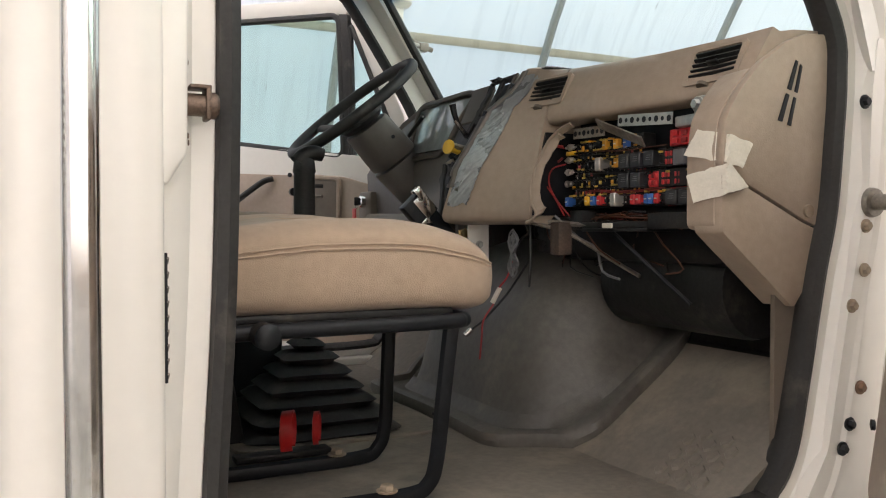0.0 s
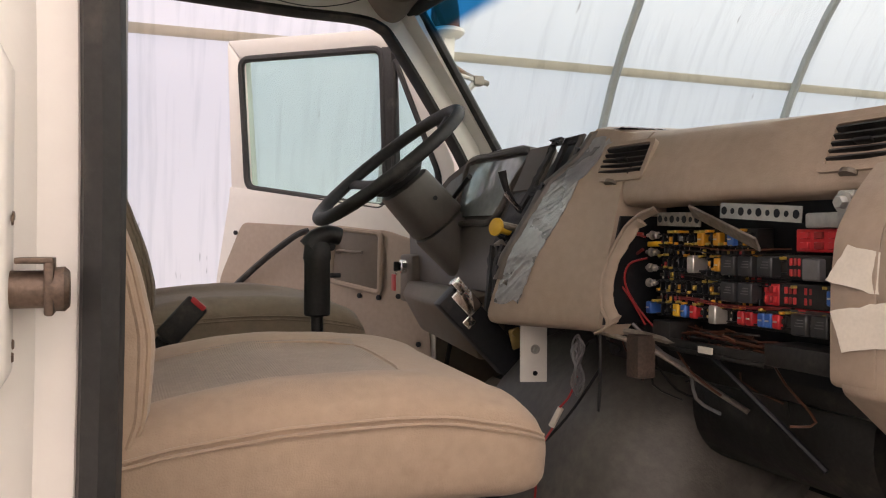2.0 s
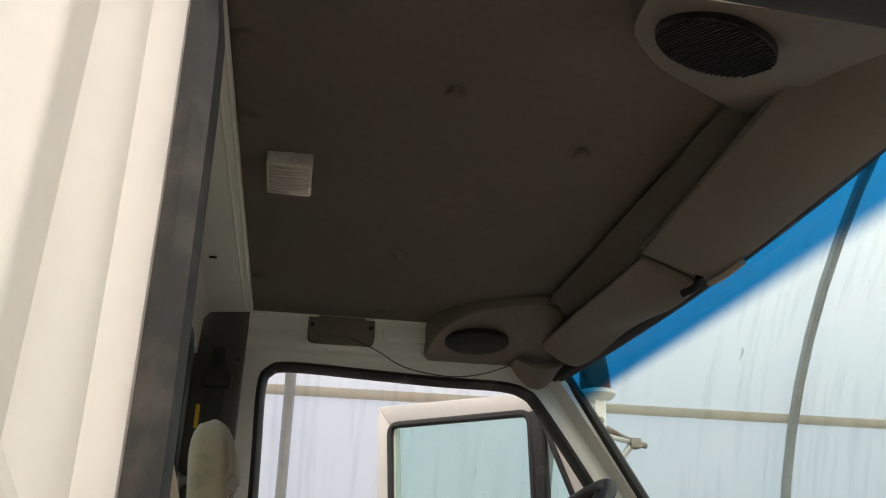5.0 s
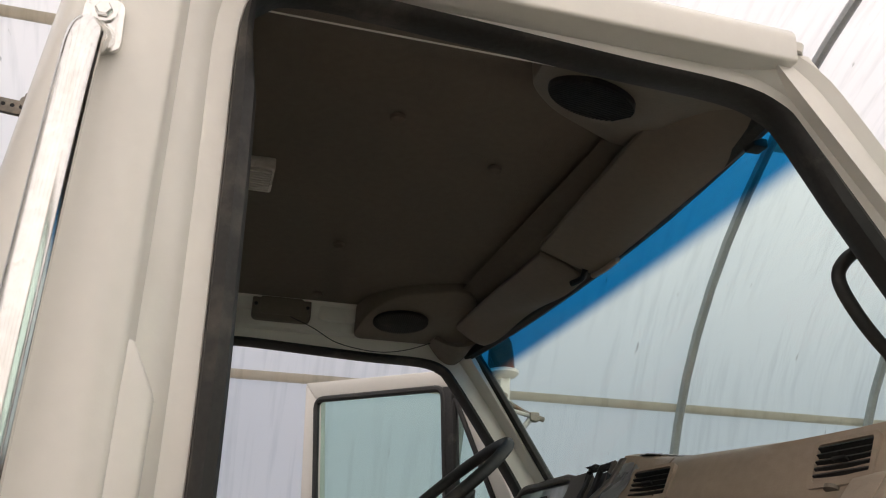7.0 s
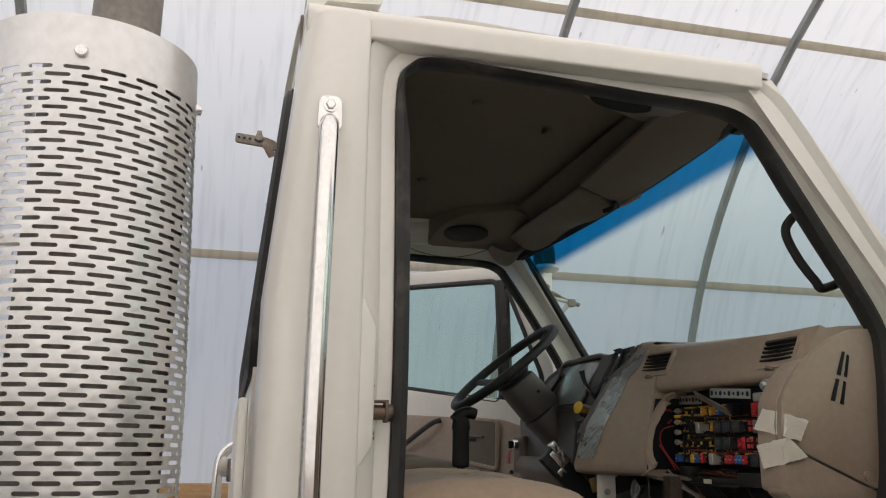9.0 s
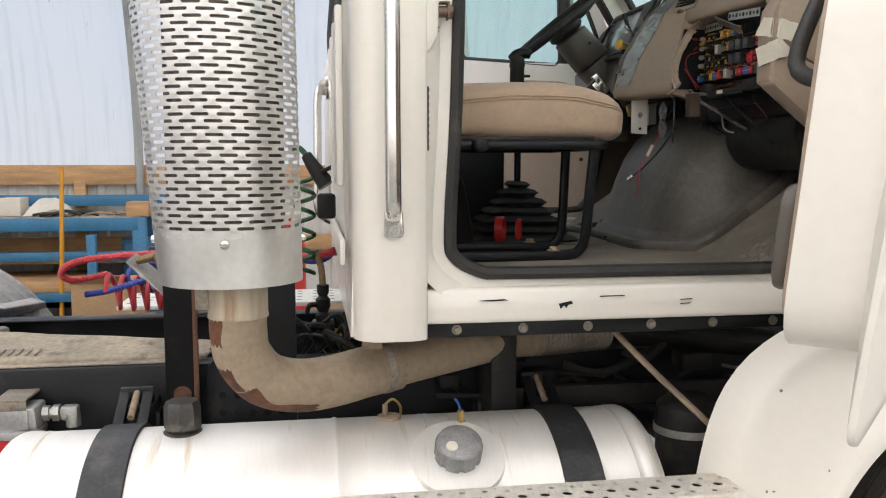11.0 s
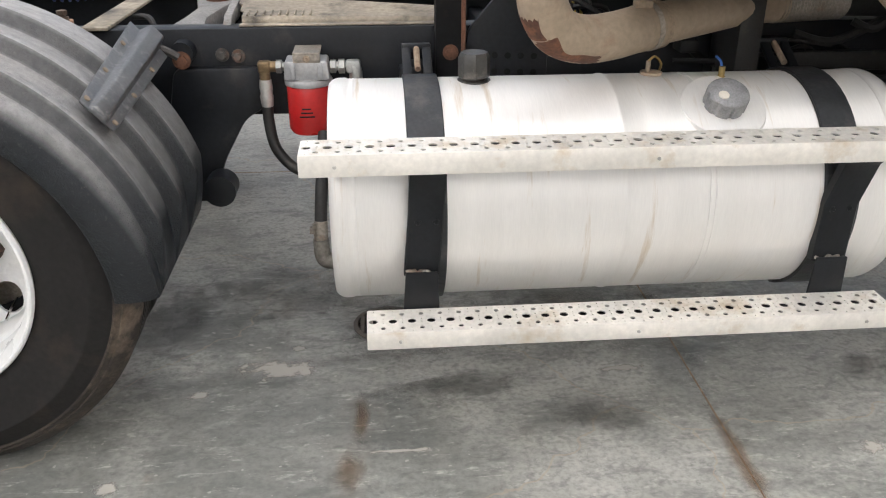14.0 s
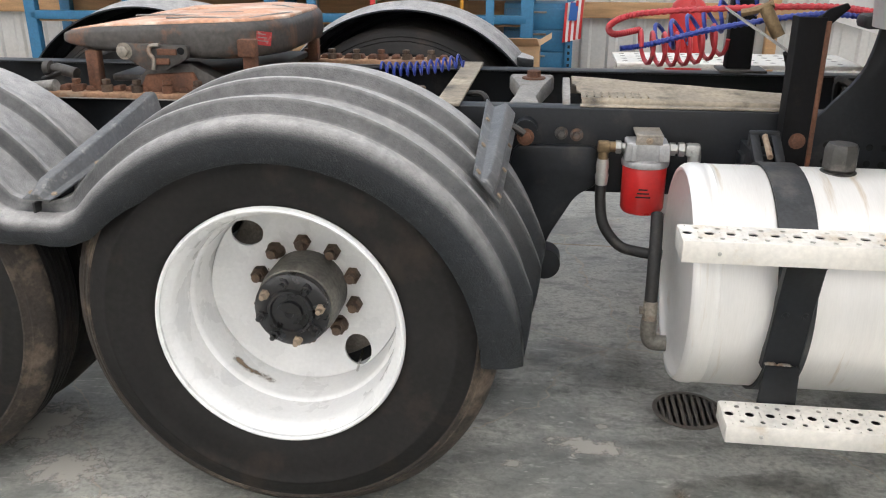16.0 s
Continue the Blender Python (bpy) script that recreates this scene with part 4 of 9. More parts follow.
def back_point(u, a, y0, y1, shift=0.0, top=2.385):
    """A point of the backrest's skin: u up it, a round it."""
    z = 1.70 + (top - 1.70) * u
    j = 0
    while j < len(BACK) - 2 and BACK[j + 1][0] < z:
        j += 1
    f = min(max((z - BACK[j][0]) / (BACK[j + 1][0] - BACK[j][0]), 0), 1)
    xf = BACK[j][1] * (1 - f) + BACK[j + 1][1] * f
    xr = 0.115 - 0.075 * u
    tp = max(0, (u - 0.84) / 0.16)
    shr = math.sqrt(max(0.0, 1 - tp ** 2.4)) if tp < 1 else 0.12
    narrow = 1 - 0.42 * max(0, u - 0.55) / 0.45
    yc, hy = (y0 + y1) / 2, (y1 - y0) / 2 * narrow * max(shr, 0.12)
    xc, hx = (xf + xr) / 2, (xf - xr) / 2 * max(shr, 0.12)
    c, s = math.cos(a), math.sin(a)
    py = abs(c) ** 0.5 * (1 if c > 0 else -1)
    px = abs(s) ** 0.55 * (1 if s > 0 else -1)
    dish = 0.03 * (1 - abs(py) ** 2.5) * (px > 0.2) * (u < 0.8) + 0.010 * math.exp(-((abs(py) - 0.66) / 0.09) ** 2) * (px > 0.2)
    return (xc + px * hx - dish + shift, yc + py * hy, z + 0.002 * noise.noise((py * 4, px * 4, z * 12)) + 0.003 * noise.noise((py * 3, z * 30, 1)))


def back_bm(y0, y1, shift=0.0):
    return loft([[back_point(i / 32, 2 * math.pi * k / 60, y0, y1, shift) for k in range(60)] for i in range(33)])


def seat_frame(e, y0, y1):
    loop = [(0.16, y0 + 0.006, 1.619), (0.40, y0 + 0.004, 1.620), (0.585, y0 + 0.004, 1.621), (0.622, y0 + 0.012, 1.621), (0.634, y0 + 0.045, 1.621), (0.635, (y0 + y1) / 2, 1.621), (0.634, y1 - 0.045, 1.621), (0.622, y1 - 0.012, 1.621), (0.585, y1 - 0.004, 1.621), (0.16, y1 - 0.006, 1.619)]
    part("top_frame", tube(loop, 0.0125, 12, curve=5), BLACK, e)
    part("cushion_board", box(0.18, 0.61, y0 + 0.015, y1 - 0.015, 1.630, 1.642, 0.003), MESSY, e)
    for line in ([(0.607, y0 + 0.018, 1.612), (0.602, y0 + 0.035, 1.5), (0.600, y0 + 0.058, 1.385), (0.588, y0 + 0.066, 1.342), (0.55, y0 + 0.068, 1.3265), (0.40, y0 + 0.07, 1.325), (0.22, y0 + 0.072, 1.325)],
                 [(0.622, y0 + 0.315, 1.612), (0.619, y0 + 0.318, 1.5), (0.614, y0 + 0.32, 1.385), (0.598, y0 + 0.32, 1.342), (0.56, y0 + 0.32, 1.3265), (0.40, y0 + 0.32, 1.325), (0.22, y0 + 0.32, 1.325)]):
        part("leg", tube(line, 0.0145, 8, curve=6, flat=0.8, up=(0, 1, 0)), BLACK, e)
        part("leg_bolt", bolt((0.515, line[5][1], 1.338), 0.012, 0.01, "z", 1), RUST, e)
    part("knob", lathe([(0.019, y0 - 0.012), (0.019, y0 - 0.045), (0.012, y0 - 0.05), (0, y0 - 0.05)], 14, "y", (0.29, 0, 1.618)), BLACK, e)


def truck_seat(y0, y1, mat, label, dz=0.0, frame_parts=True):
    e = thing("seat", (0.42, (y0 + y1) / 2, 1.3), label, "seat", "cab seats")
    c = part("cushion", moved(cushion_bm(0.17, 0.683 if frame_parts else 0.735, y0, y1, 1.632, 1.792), Matrix.Translation((0, 0, dz))), mat, e)
    size = (0.17, 0.683 if frame_parts else 0.735, y0, y1, 1.632, 1.792)
    for pz in (0.50, 0.40):
        part("seam", moved(tube([cushion_point(0.03 + 0.955 * k / 30, math.pi - math.asin(pz ** (1 / 0.38)), *size, 0.0012) for k in range(31)], 0.0022, 6, curve=2), Matrix.Translation((0, 0, dz))), mat, c)
    c.data.materials.append(RIBBED if frame_parts else mat)
    for q in c.data.polygons:
        if q.normal.z > 0.6 and q.center.x < 0.545 and abs(q.center.y - (y0 + y1) / 2) < 0.55 * (y1 - y0) / 2:
            q.material_index = 1
    if frame_parts:
        rim_ = [(0.20, 0.548), (0.35, 0.545), (0.48, 0.53), (0.53, 0.47), (0.545, 0.36), (0.548, 0.0), (0.545, -0.36), (0.53, -0.47), (0.48, -0.53), (0.35, -0.545), (0.20, -0.548)]
        part("seam", tube([(x, (y0 + y1) / 2 + v * (y1 - y0) / 2, cushion_top((x - 0.17) / 0.513, v, 1.792) + dz - 0.0005) for x, v in [tuple(p)[:2] for p in smooth_line([(a, b, 0) for a, b in rim_], 5)]], 0.0024, 6, curve=0), mat, c)
    b = part("backrest", back_bm(y0, y1, -0.01 if frame_parts else 0.03), mat, e)
    for a in (158, 150, 118, 62, 22):
        part("piping", tube([back_point(0.04 + 0.86 * k / 20, radians(a), y0, y1, -0.01 if frame_parts else 0.03) for k in range(21)], 0.0032, 6, curve=2), mat, b)
    if frame_parts:
        seat_frame(e, y0, y1)
    else:
        part("pedestal", box(0.2, 0.6, y0 + 0.06, y1 - 0.06, 1.3, 1.66 + dz, 0.02), BLACK, e)
    return e


truck_seat(1.18, 1.66, CLOTH, "tan velour passenger seat on black tube frame, soiled edges")
truck_seat(2.12, 2.58, SHADE, "tan velour driver seat with painted shade and integrated headrest", 0.03, False)
buckle = thing("belt_buckle", (0.3, 1.93, 1.75), "black seat belt buckle with red release button", "seat belt")
part("stalk", tube([(0.24, 1.96, 1.62), (0.265, 1.95, 1.7), (0.295, 1.935, 1.757)], 0.014, 8), MESSY, buckle)
part("body", moved(box(-0.022, 0.022, -0.012, 0.012, -0.045, 0.045, 0.006), Matrix.Translation((0.326, 1.93, 1.790)) @ Matrix.Rotation(radians(42), 4, "Y")), MESSY, buckle)
part("button", moved(box(-0.016, 0.016, -0.0128, 0.0128, 0.036, 0.0475, 0.003), Matrix.Translation((0.326, 1.93, 1.790)) @ Matrix.Rotation(radians(42), 4, "Y")), FRED, buckle, "red button")
part("warning_tag", lathe([(0.012, 1.715), (0.012, 1.735)], 12, "z", (0.277, 1.945, 0)), YELLOW, buckle)
console = thing("seat_console", (0.2, 1.87, 1.3), "dark plastic console between seats", "console")
part("body", prism(rounded([(0.06, 1.30), (0.40, 1.30), (0.36, 1.52), (0.22, 1.68), (0.06, 1.72)], 0.03), "y", 1.74, 2.04, 0.012), MESSY, console)

# gear lever
lever = thing("gear_lever", (0.57, 1.86, 1.31), "black gear lever with pleated rubber boot", "gear lever")
part("boot_plate", prism(rounded([(0.36, 1.665), (0.80, 1.665), (0.845, 1.72), (0.845, 2.12), (0.36, 2.12)], 0.04), "z", 1.311, 1.320, 0.003), MAT, lever)
boot = []
for i in range(7):
    for w, h in ((0.172 - 0.0235 * i, 1.318 + 0.030 * i), (0.182 - 0.0235 * i, 1.325 + 0.030 * i), (0.168 - 0.0235 * i, 1.336 + 0.030 * i), (0.145 - 0.0235 * i, 1.342 + 0.030 * i)):
        if w > 0.012:
            boot.append([(0.565 + x + 0.004 * noise.noise((i * 3, x * 20, y * 20)), 1.86 + y, h + 0.005 * noise.noise((x * 14, y * 14, i * 2))) for x, y in rounded([(-w, -w), (w, -w), (w, w), (-w, w)], w * 0.35, 4)])
part("boot", loft(boot), RUBBER, lever)
part("rod", tube([(0.565, 1.86, 1.45), (0.567, 1.865, 1.6), (0.567, 1.88, 1.76), (0.567, 1.88, 1.84)], 0.0115, 10), BLACK, lever)
part("grip", lathe([(0.012, 1.795), (0.0225, 1.797), (0.025, 1.80), (0.0245, 1.90), (0.027, 1.905), (0.024, 1.93), (0.012, 1.945), (0.0, 1.947)], 18, "z", (0.567, 1.88, 0)), MESSY, lever)
part("knob", tube([(0.552, 1.88, 1.925), (0.567, 1.88, 1.942), (0.59, 1.88, 1.95), (0.612, 1.88, 1.946)], lambda u: 0.022 - 0.006 * u, 12), MESSY, lever)
part("splitter", box(0.588, 0.612, 1.874, 1.886, 1.868, 1.877, 0.002), MESSY, lever)
clampt = thing("red_bracket", (0.45, 1.60, 1.31), "red steel holder bracket bolted beside seat frame", "bracket")
for x, w, r in ((0.446, 0.012, 0.041), (0.505, 0.006, 0.034)):
    band = [[(x + dx + 0.40 * r * math.cos(a) * 0.9, 1.595 + k * r * math.cos(a) * 0.85, 1.329 + 0.041 + k * r * math.sin(a)) for dx, k in ((-w, 1.0), (w, 1.0), (w, 0.9), (-w, 0.9))] for a in [radians(-60 + 300 * q / 20) for q in range(21)]]
    part("band", loft(band), RED, clampt)
part("foot", box(0.34, 0.53, 1.575, 1.615, 1.320, 1.332, 0.002), MESSY, clampt)

# dashboard
dash = thing("dashboard", (1.1, MID, 1.75), "tan moulded plastic dashboard with torn open fuse bay", "dashboard")
DST = [(1.0, 0.985, 1.008, 1.068, 1.098, 1.138, 2.108), (1.1, 0.978, 1.003, 1.066, 1.094, 1.132, 2.112), (1.3, 0.966, 0.988, 1.035, 1.064, 1.104, 2.120), (1.5, 0.957, 0.977, 1.006, 1.036, 1.078, 2.128), (1.6, 0.925, 0.945, 0.985, 1.018, 1.062, 2.135), (1.68, 0.88, 0.90, 0.965, 1.01, 1.05, 2.145), (1.735, 0.85, 0.872, 0.945, 0.998, 1.035, 2.148)]


def dash_at(y):
    for a, b in zip(DST, DST[1:]):
        if a[0] <= y <= b[0] + 1e-6:
            f = (y - a[0]) / (b[0] - a[0])
            return [p + (q - p) * f for p, q in zip(a, b)]
    return list(DST[0] if y < DST[0][0] else DST[-1])


def dash_face(y, z):
    """The dash face's x at a height."""
    _, xb, xm, xv, xw, xt, zt = dash_at(y)
    ks = [(1.785, xb), (1.91, xm), (2.045, xv), (2.09, xw), (zt, xt)]
    for (z0, x0), (z1, x1) in zip(ks, ks[1:]):
        if z <= z1:
            f = (z - z0) / (z1 - z0)
            return x0 + (x1 - x0) * f
    return xt


def slant(y, z):
    return max(0.0, (y - 1.55) / 0.185) * 0.10 * min(1.0, max(0.0, (z - 1.80) / 0.34))


def dash_loft(ys, zlow):
    rings = []
    for y in ys:
        _, xb, xm, xv, xw, xt, zt = dash_at(y)
        zl = zlow(y) if callable(zlow) else zlow
        zs = [zl, zl + 0.003, zl + 0.008, zl + 0.016, zl + 0.028] + [zl + 0.028 + (2.062 - zl) * k / 6 for k in range(1, 7)]
        front = [(dash_face(y, z) + 0.022 * (1 - math.sqrt(1 - max(0, 1 - (z - zl) / 0.028) ** 2)), z) for z in zs]
        prof_ = [(front[0][0] + 0.03, zl - 0.004)] + front + [(xw + 0.012, 2.108), (xw + 0.028, zt - 0.006), (xt + 0.02, zt), (1.22, zt + 0.004), (1.42, 2.09), (1.42, 2.06), (1.12, 2.06), (front[0][0] + 0.06, zl + 0.03)]
        rings.append([(x, y - slant(y, z), z) for x, z in prof_])
    return loft(rings)


part("top_pad", dash_loft([1.0 + 0.03 * k for k in range(18)], lambda y: 1.985 + 0.012 * (y > 1.07) + 0.0025 * noise.noise((y * 40, 0, 0))), TAN, dash)
part("centre_panel", dash_loft([1.515 + 0.02 * k for k in range(12)], 1.785), TAN, dash)
# rim of the torn fuse bay
bay = [(1.52, 1.785), (1.497, 1.80), (1.515, 1.83), (1.522, 1.87), (1.512, 1.92), (1.49, 1.96), (1.462, 1.981), (1.43, 1.990)]
rimline = [(dash_face(y, z) + 0.001, y + 0.003 * noise.noise((y * 60, z * 60, 1)), z) for y, z in [tuple(p)[:2] for p in smooth_line([(a, b, 0) for a, b in bay], 5)]]
part("bay_rim", tube(rimline, 0.003, 8, curve=0), TAN, dash)


def bay_lip(k, v):
    """The moulded lip inside the rim: it turns inwards and ends in a torn edge."""
    x, y, z = rimline[k]
    deep = (0.020 if z < 1.975 else 0.007) * (1 + 0.5 * noise.noise((k * 0.9, 4.0, 0))) * v
    toward = Vector((0, 1.33 - y, 1.90 - z)).normalized() if z < 1.975 else Vector((0, 0, -1))
    return (x + 0.001 + 0.010 * v * v, y + toward.y * deep, z + toward.z * deep)


part("bay_lip", loft([[bay_lip(k, v) for v in (0, 0.3, 0.6, 0.85, 1.0)] + [(lambda p: (p[0] + 0.002, p[1], p[2]))(bay_lip(k, v)) for v in (1.0, 0.5, 0.0)] for k in range(len(rimline))]), TAN, dash, "torn tan plastic lip")
# Added black plate: paints in the dark of the torn bay's side wall.
part("bay_shade_plate", prism([(dash_face(1.512, 1.80 + 0.03 * k) + 0.006, 1.80 + 0.03 * k) for k in range(7)] + [(1.2, 1.98), (1.2, 1.80)], "y", 1.508, 1.5135), BLACK, dash)
upper = [(0.985, 1.866), (0.985, 1.89), (0.991, 1.947), (1.022, 1.995), (1.068, 2.043), (1.13, 2.084), (1.17, 2.10), (1.232, 2.104), (1.236, 1.85), (1.226, 1.80), (1.205, 1.772), (1.165, 1.787)]
lower = [(0.985, 1.861), (1.165, 1.782), (1.205, 1.768), (1.20, 1.70), (1.148, 1.636), (0.986, 1.765)]
part("end_panel", prism(rounded(upper, 0.012), "y", 0.985, 1.004, 0.003), TAN, dash)
part("lower_end_panel", prism(rounded(lower, 0.008), "y", 0.987, 1.05, 0.004), TAN, dash)
part("end_return", prism(rounded([(0.984, 1.768), (0.984, 1.89), (0.991, 1.948), (1.02, 1.994), (1.062, 2.038), (1.10, 2.04), (1.06, 1.97), (1.03, 1.9), (1.02, 1.768)], 0.015), "y", 1.004, 1.066, 0.012, 4), TAN, dash)
for pts in ([(1.105, 1.95), (1.114, 1.948), (1.130, 1.993), (1.123, 1.995)], [(1.127, 1.944), (1.134, 1.942), (1.146, 1.988), (1.141, 1.99)], [(1.126, 2.004), (1.134, 2.001), (1.150, 2.05), (1.145, 2.052)], [(1.143, 2.0), (1.149, 1.998), (1.160, 2.042), (1.156, 2.046)]):
    part("demist_slot", prism(pts, "y", 0.9825, 0.9868), BLACK, dash)
part("panel_screw", lathe([(0.011, 0.984), (0.011, 0.979), (0, 0.978)], 12, "y", (1.176, 0, 1.80)), RUST, dash)


def vent(y, z):
    """A louvred air outlet set in the dash face."""
    x = dash_face(y, z)
    tilt = 0.8 * math.atan2(dash_face(y, 2.09) - dash_face(y, 2.045), 0.045)
    yaw = math.atan2(dash_face(y + 0.05, z) - dash_face(y - 0.05, z), 0.1)
    m = Matrix.Translation((x - 0.003, y, z)) @ Matrix.Rotation(-yaw, 4, "Z") @ Matrix.Rotation(tilt, 4, "Y")
    ring_o, ring_i = rounded([(-0.060, -0.040), (0.060, -0.040), (0.060, 0.038), (-0.060, 0.038)], 0.010), rounded([(-0.051, -0.030), (0.051, -0.030), (0.051, 0.031), (-0.051, 0.031)], 0.006)
    rim = loft([[(0.006, a, b) for a, b in ring_o], [(-0.004, a, b) for a, b in ring_o], [(-0.004, a, b) for a, b in ring_i], [(0.02, a, b) for a, b in ring_i]], cap=False)
    v = part("air_vent", moved(rim, m), TAN, dash)
    part("cavity", moved(box(0.018, 0.022, -0.052, 0.052, -0.032, 0.032), m), BLACK, v)
    for k in range(5):
        part("louvre", moved(moved(box(-0.008, 0.008, -0.050, 0.050, -0.0018, 0.0018), Matrix.Rotation(radians(25), 4, "Y")), m @ Matrix.Translation((0.003, 0, -0.022 + 0.0112 * k))), MESSY, v)
    for k in range(5):
        part("fin", moved(box(0.004, 0.016, -0.0012, 0.0012, -0.024, 0.024), m @ Matrix.Translation((0.002, -0.036 + 0.018 * k, 0))), MESSY, v)
    part("tab", moved(box(-0.01, 0.0, -0.01, 0.014, -0.002, 0.003, 0.001), m), MESSY, v)
    part("wheel", moved(lathe([(0.012, -0.003), (0.012, 0.003)], 14, "z"), m @ Matrix.Translation((0.001, 0.012, -0.042))), TANDARK, v)


vent(1.532, 2.074)
vent(1.093, 2.06)
# torn edge strip with grey tape
def tape_fn(u, v):
    y, z = 1.722 - (0.046 + 0.052 * u) * v, 1.825 + 0.30 * u + 0.012 * noise.noise((v * 2, u * 3, 9)) * v
    fold = 0.55 * abs(noise.noise((u * 12 + v * 2.5, v * 1.2 - u * 2, 3))) + 0.45 * abs(noise.noise((u * 26 - v * 5, v * 1.5 + u * 3, 8)))
    return (dash_face(y, z) - 0.003 - 0.008 * fold, y - slant(y, z) + 0.004 * (v < 0.05), z)


tapebm = sheet(tape_fn, 110, 36, 0.0015)
part("duct_tape", tapebm, DUCT, dash, "wrinkled grey duct tape on dash edge")
part("duct_tape", sheet(lambda u, v: (1.045 + 0.09 * u, 1.652 - 0.075 * v, 2.1405 + 0.003 * noise.noise((u * 14, v * 14, 5))), 16, 10, 0.0015), DUCT, dash)
for i in range(2):
    quad = ([(0.946, 1.934), (1.044, 1.907), (1.022, 1.867), (0.922, 1.893)], [(0.926, 1.858), (0.995, 1.875), (1.036, 1.837), (0.938, 1.812)])[i]
    def tp(u, v, q=quad):
        a = [q[0][k] + (q[1][k] - q[0][k]) * u for k in (0, 1)]
        b = [q[3][k] + (q[2][k] - q[3][k]) * u for k in (0, 1)]
        x, z = a[0] + (b[0] - a[0]) * v, a[1] + (b[1] - a[1]) * v
        wrap = max(0, 0.988 + 0.1 * max(0, z - 1.86) - x)
        return (x + wrap * 0.78, 0.9815 - 0.0025 * abs(noise.noise((u * 7, v * 5, i))) + wrap * 1.2, z + 0.004 * noise.noise((u * 22, 1.0, i)) * (abs(v - 0.5) > 0.4))
    part("masking_tape", sheet(tp, 14, 12, 0.0015), TAPE, dash, "strip of white masking tape")

rail = []
for k in range(25):
    z = 1.868 + 0.27 * k / 24
    x, y = dash_face(1.722, z), 1.722 - slant(1.722, z)
    swell = 1 + 0.35 * math.exp(-((z - 2.03) / 0.02) ** 2)
    rail.append([(x + dx, y + dy * swell, z) for dx, dy in ((0.012, -0.002), (-0.004, 0.0), (-0.010, 0.004), (-0.012, 0.012), (-0.011, 0.020), (-0.004, 0.027), (0.010, 0.030), (0.022, 0.026))])
part("bezel_rail", loft(rail), GREYP, dash, "bare dark grey trim rail")
for z in (1.885, 2.035, 2.10):
    part("rail_notch", prism(rounded([(-0.010, -0.005), (0.010, -0.004), (0.010, 0.005), (-0.010, 0.004)], 0.002), "x", dash_face(1.722, z) - 0.0135, dash_face(1.722, z) - 0.008), BLACK, dash).matrix_basis = Matrix.Translation((0, 1.738 - slant(1.722, z), z)) @ Matrix.Rotation(radians(-60), 4, "X")

# fuse board
WIRES = [material("wire_%s" % n, c, 0.4, 0, 8, 0.1, 0) for n, c in (("red", (0.4, 0.02, 0.02)), ("brown", (0.09, 0.03, 0.015)), ("black", (0.012, 0.012, 0.012)), ("grey", (0.2, 0.2, 0.2)), ("dark_red", (0.16, 0.02, 0.02)), ("yellow", (0.4, 0.3, 0.03)))]
fb = thing("fuse_board", (1.06, 1.31, 1.80), "exposed fuse and relay board full of coloured fuses", "fuse box")


def fyz(cx, cy):
    return 1.635 - cx * 0.000626, 2.034 - cy * 0.0005


def fx(y):
    return 1.048 + (1.5 - y) * 0.07


def fcell(name, cx, cy, w, h, mat, d=0.016, bev=0.0015):
    y, z = fyz(cx, cy)
    x = fx(y)
    return part(name, box(x - d, x + 0.006, y - w * 0.000313, y + w * 0.000313, z - h * 0.00025, z + h * 0.00025, bev, 1), mat, fb)


for cy, a, b in ((188, 270, 600), (262, 270, 800), (338, 260, 800), (408, 220, 800)):
    ya, za = fyz(a, cy)
    yb, zb = fyz(b, cy)
    part("block", box(fx((ya + yb) / 2) - 0.004, fx(yb) + 0.02, yb, ya, za - 0.0165, za + 0.0165, 0.002), MESSY, fb)
part("backplate", box(1.09, 1.10, 1.05, 1.53, 1.74, 2.055), BLACK, fb)
ROWS_F = ((186, 270, 590), (262, 270, 700), (338, 262, 815), (410, 226, 815), (224, 275, 600), (300, 275, 640), (374, 268, 620))
BIG = {}
for kind, mat, cells in (("fuse", AMBER, ((430, 186), (482, 186), (485, 262))), ("fuse", YELLOW, ((343, 410),)), ("fuse", FBLUE, ((528, 186), (240, 410), (371, 410), (620, 412), (640, 412), (801, 338))), ("fuse", FRED, ((404, 410), (585, 412), (560, 412), (662, 412))),
                         ("relay", FSILV, ((411, 262), (485, 410))), ("relay", RELAY, ((533, 262), (585, 262), (642, 262), (533, 338), (585, 338), (735, 412), (785, 412))), ("relay", FGREY, ((764, 266),))):
    for cx, cy in cells:
        w, h = (22, 40) if kind == "fuse" else (26, 54) if mat is FSILV else (46, 58)
        r_ = fcell(kind, cx, cy, w, h, mat, 0.018 if kind == "fuse" else 0.026, 0.002)
        BIG[(cx, cy)] = w
        y, z = fyz(cx, cy)
        if mat is RELAY:
            for k in range(3):
                part("print_bar", box(fx(y) - 0.0264, fx(y) - 0.025, y - 0.009, y + 0.002 + 0.002 * k, z + 0.006 - 0.004 * k, z + 0.0072 - 0.004 * k), FGREY, r_)
        elif kind == "fuse":
            part("blade", box(fx(y) - 0.0195, fx(y) - 0.017, y - 0.003, y + 0.003, z - 0.0012, z + 0.0012), FSILV, r_)
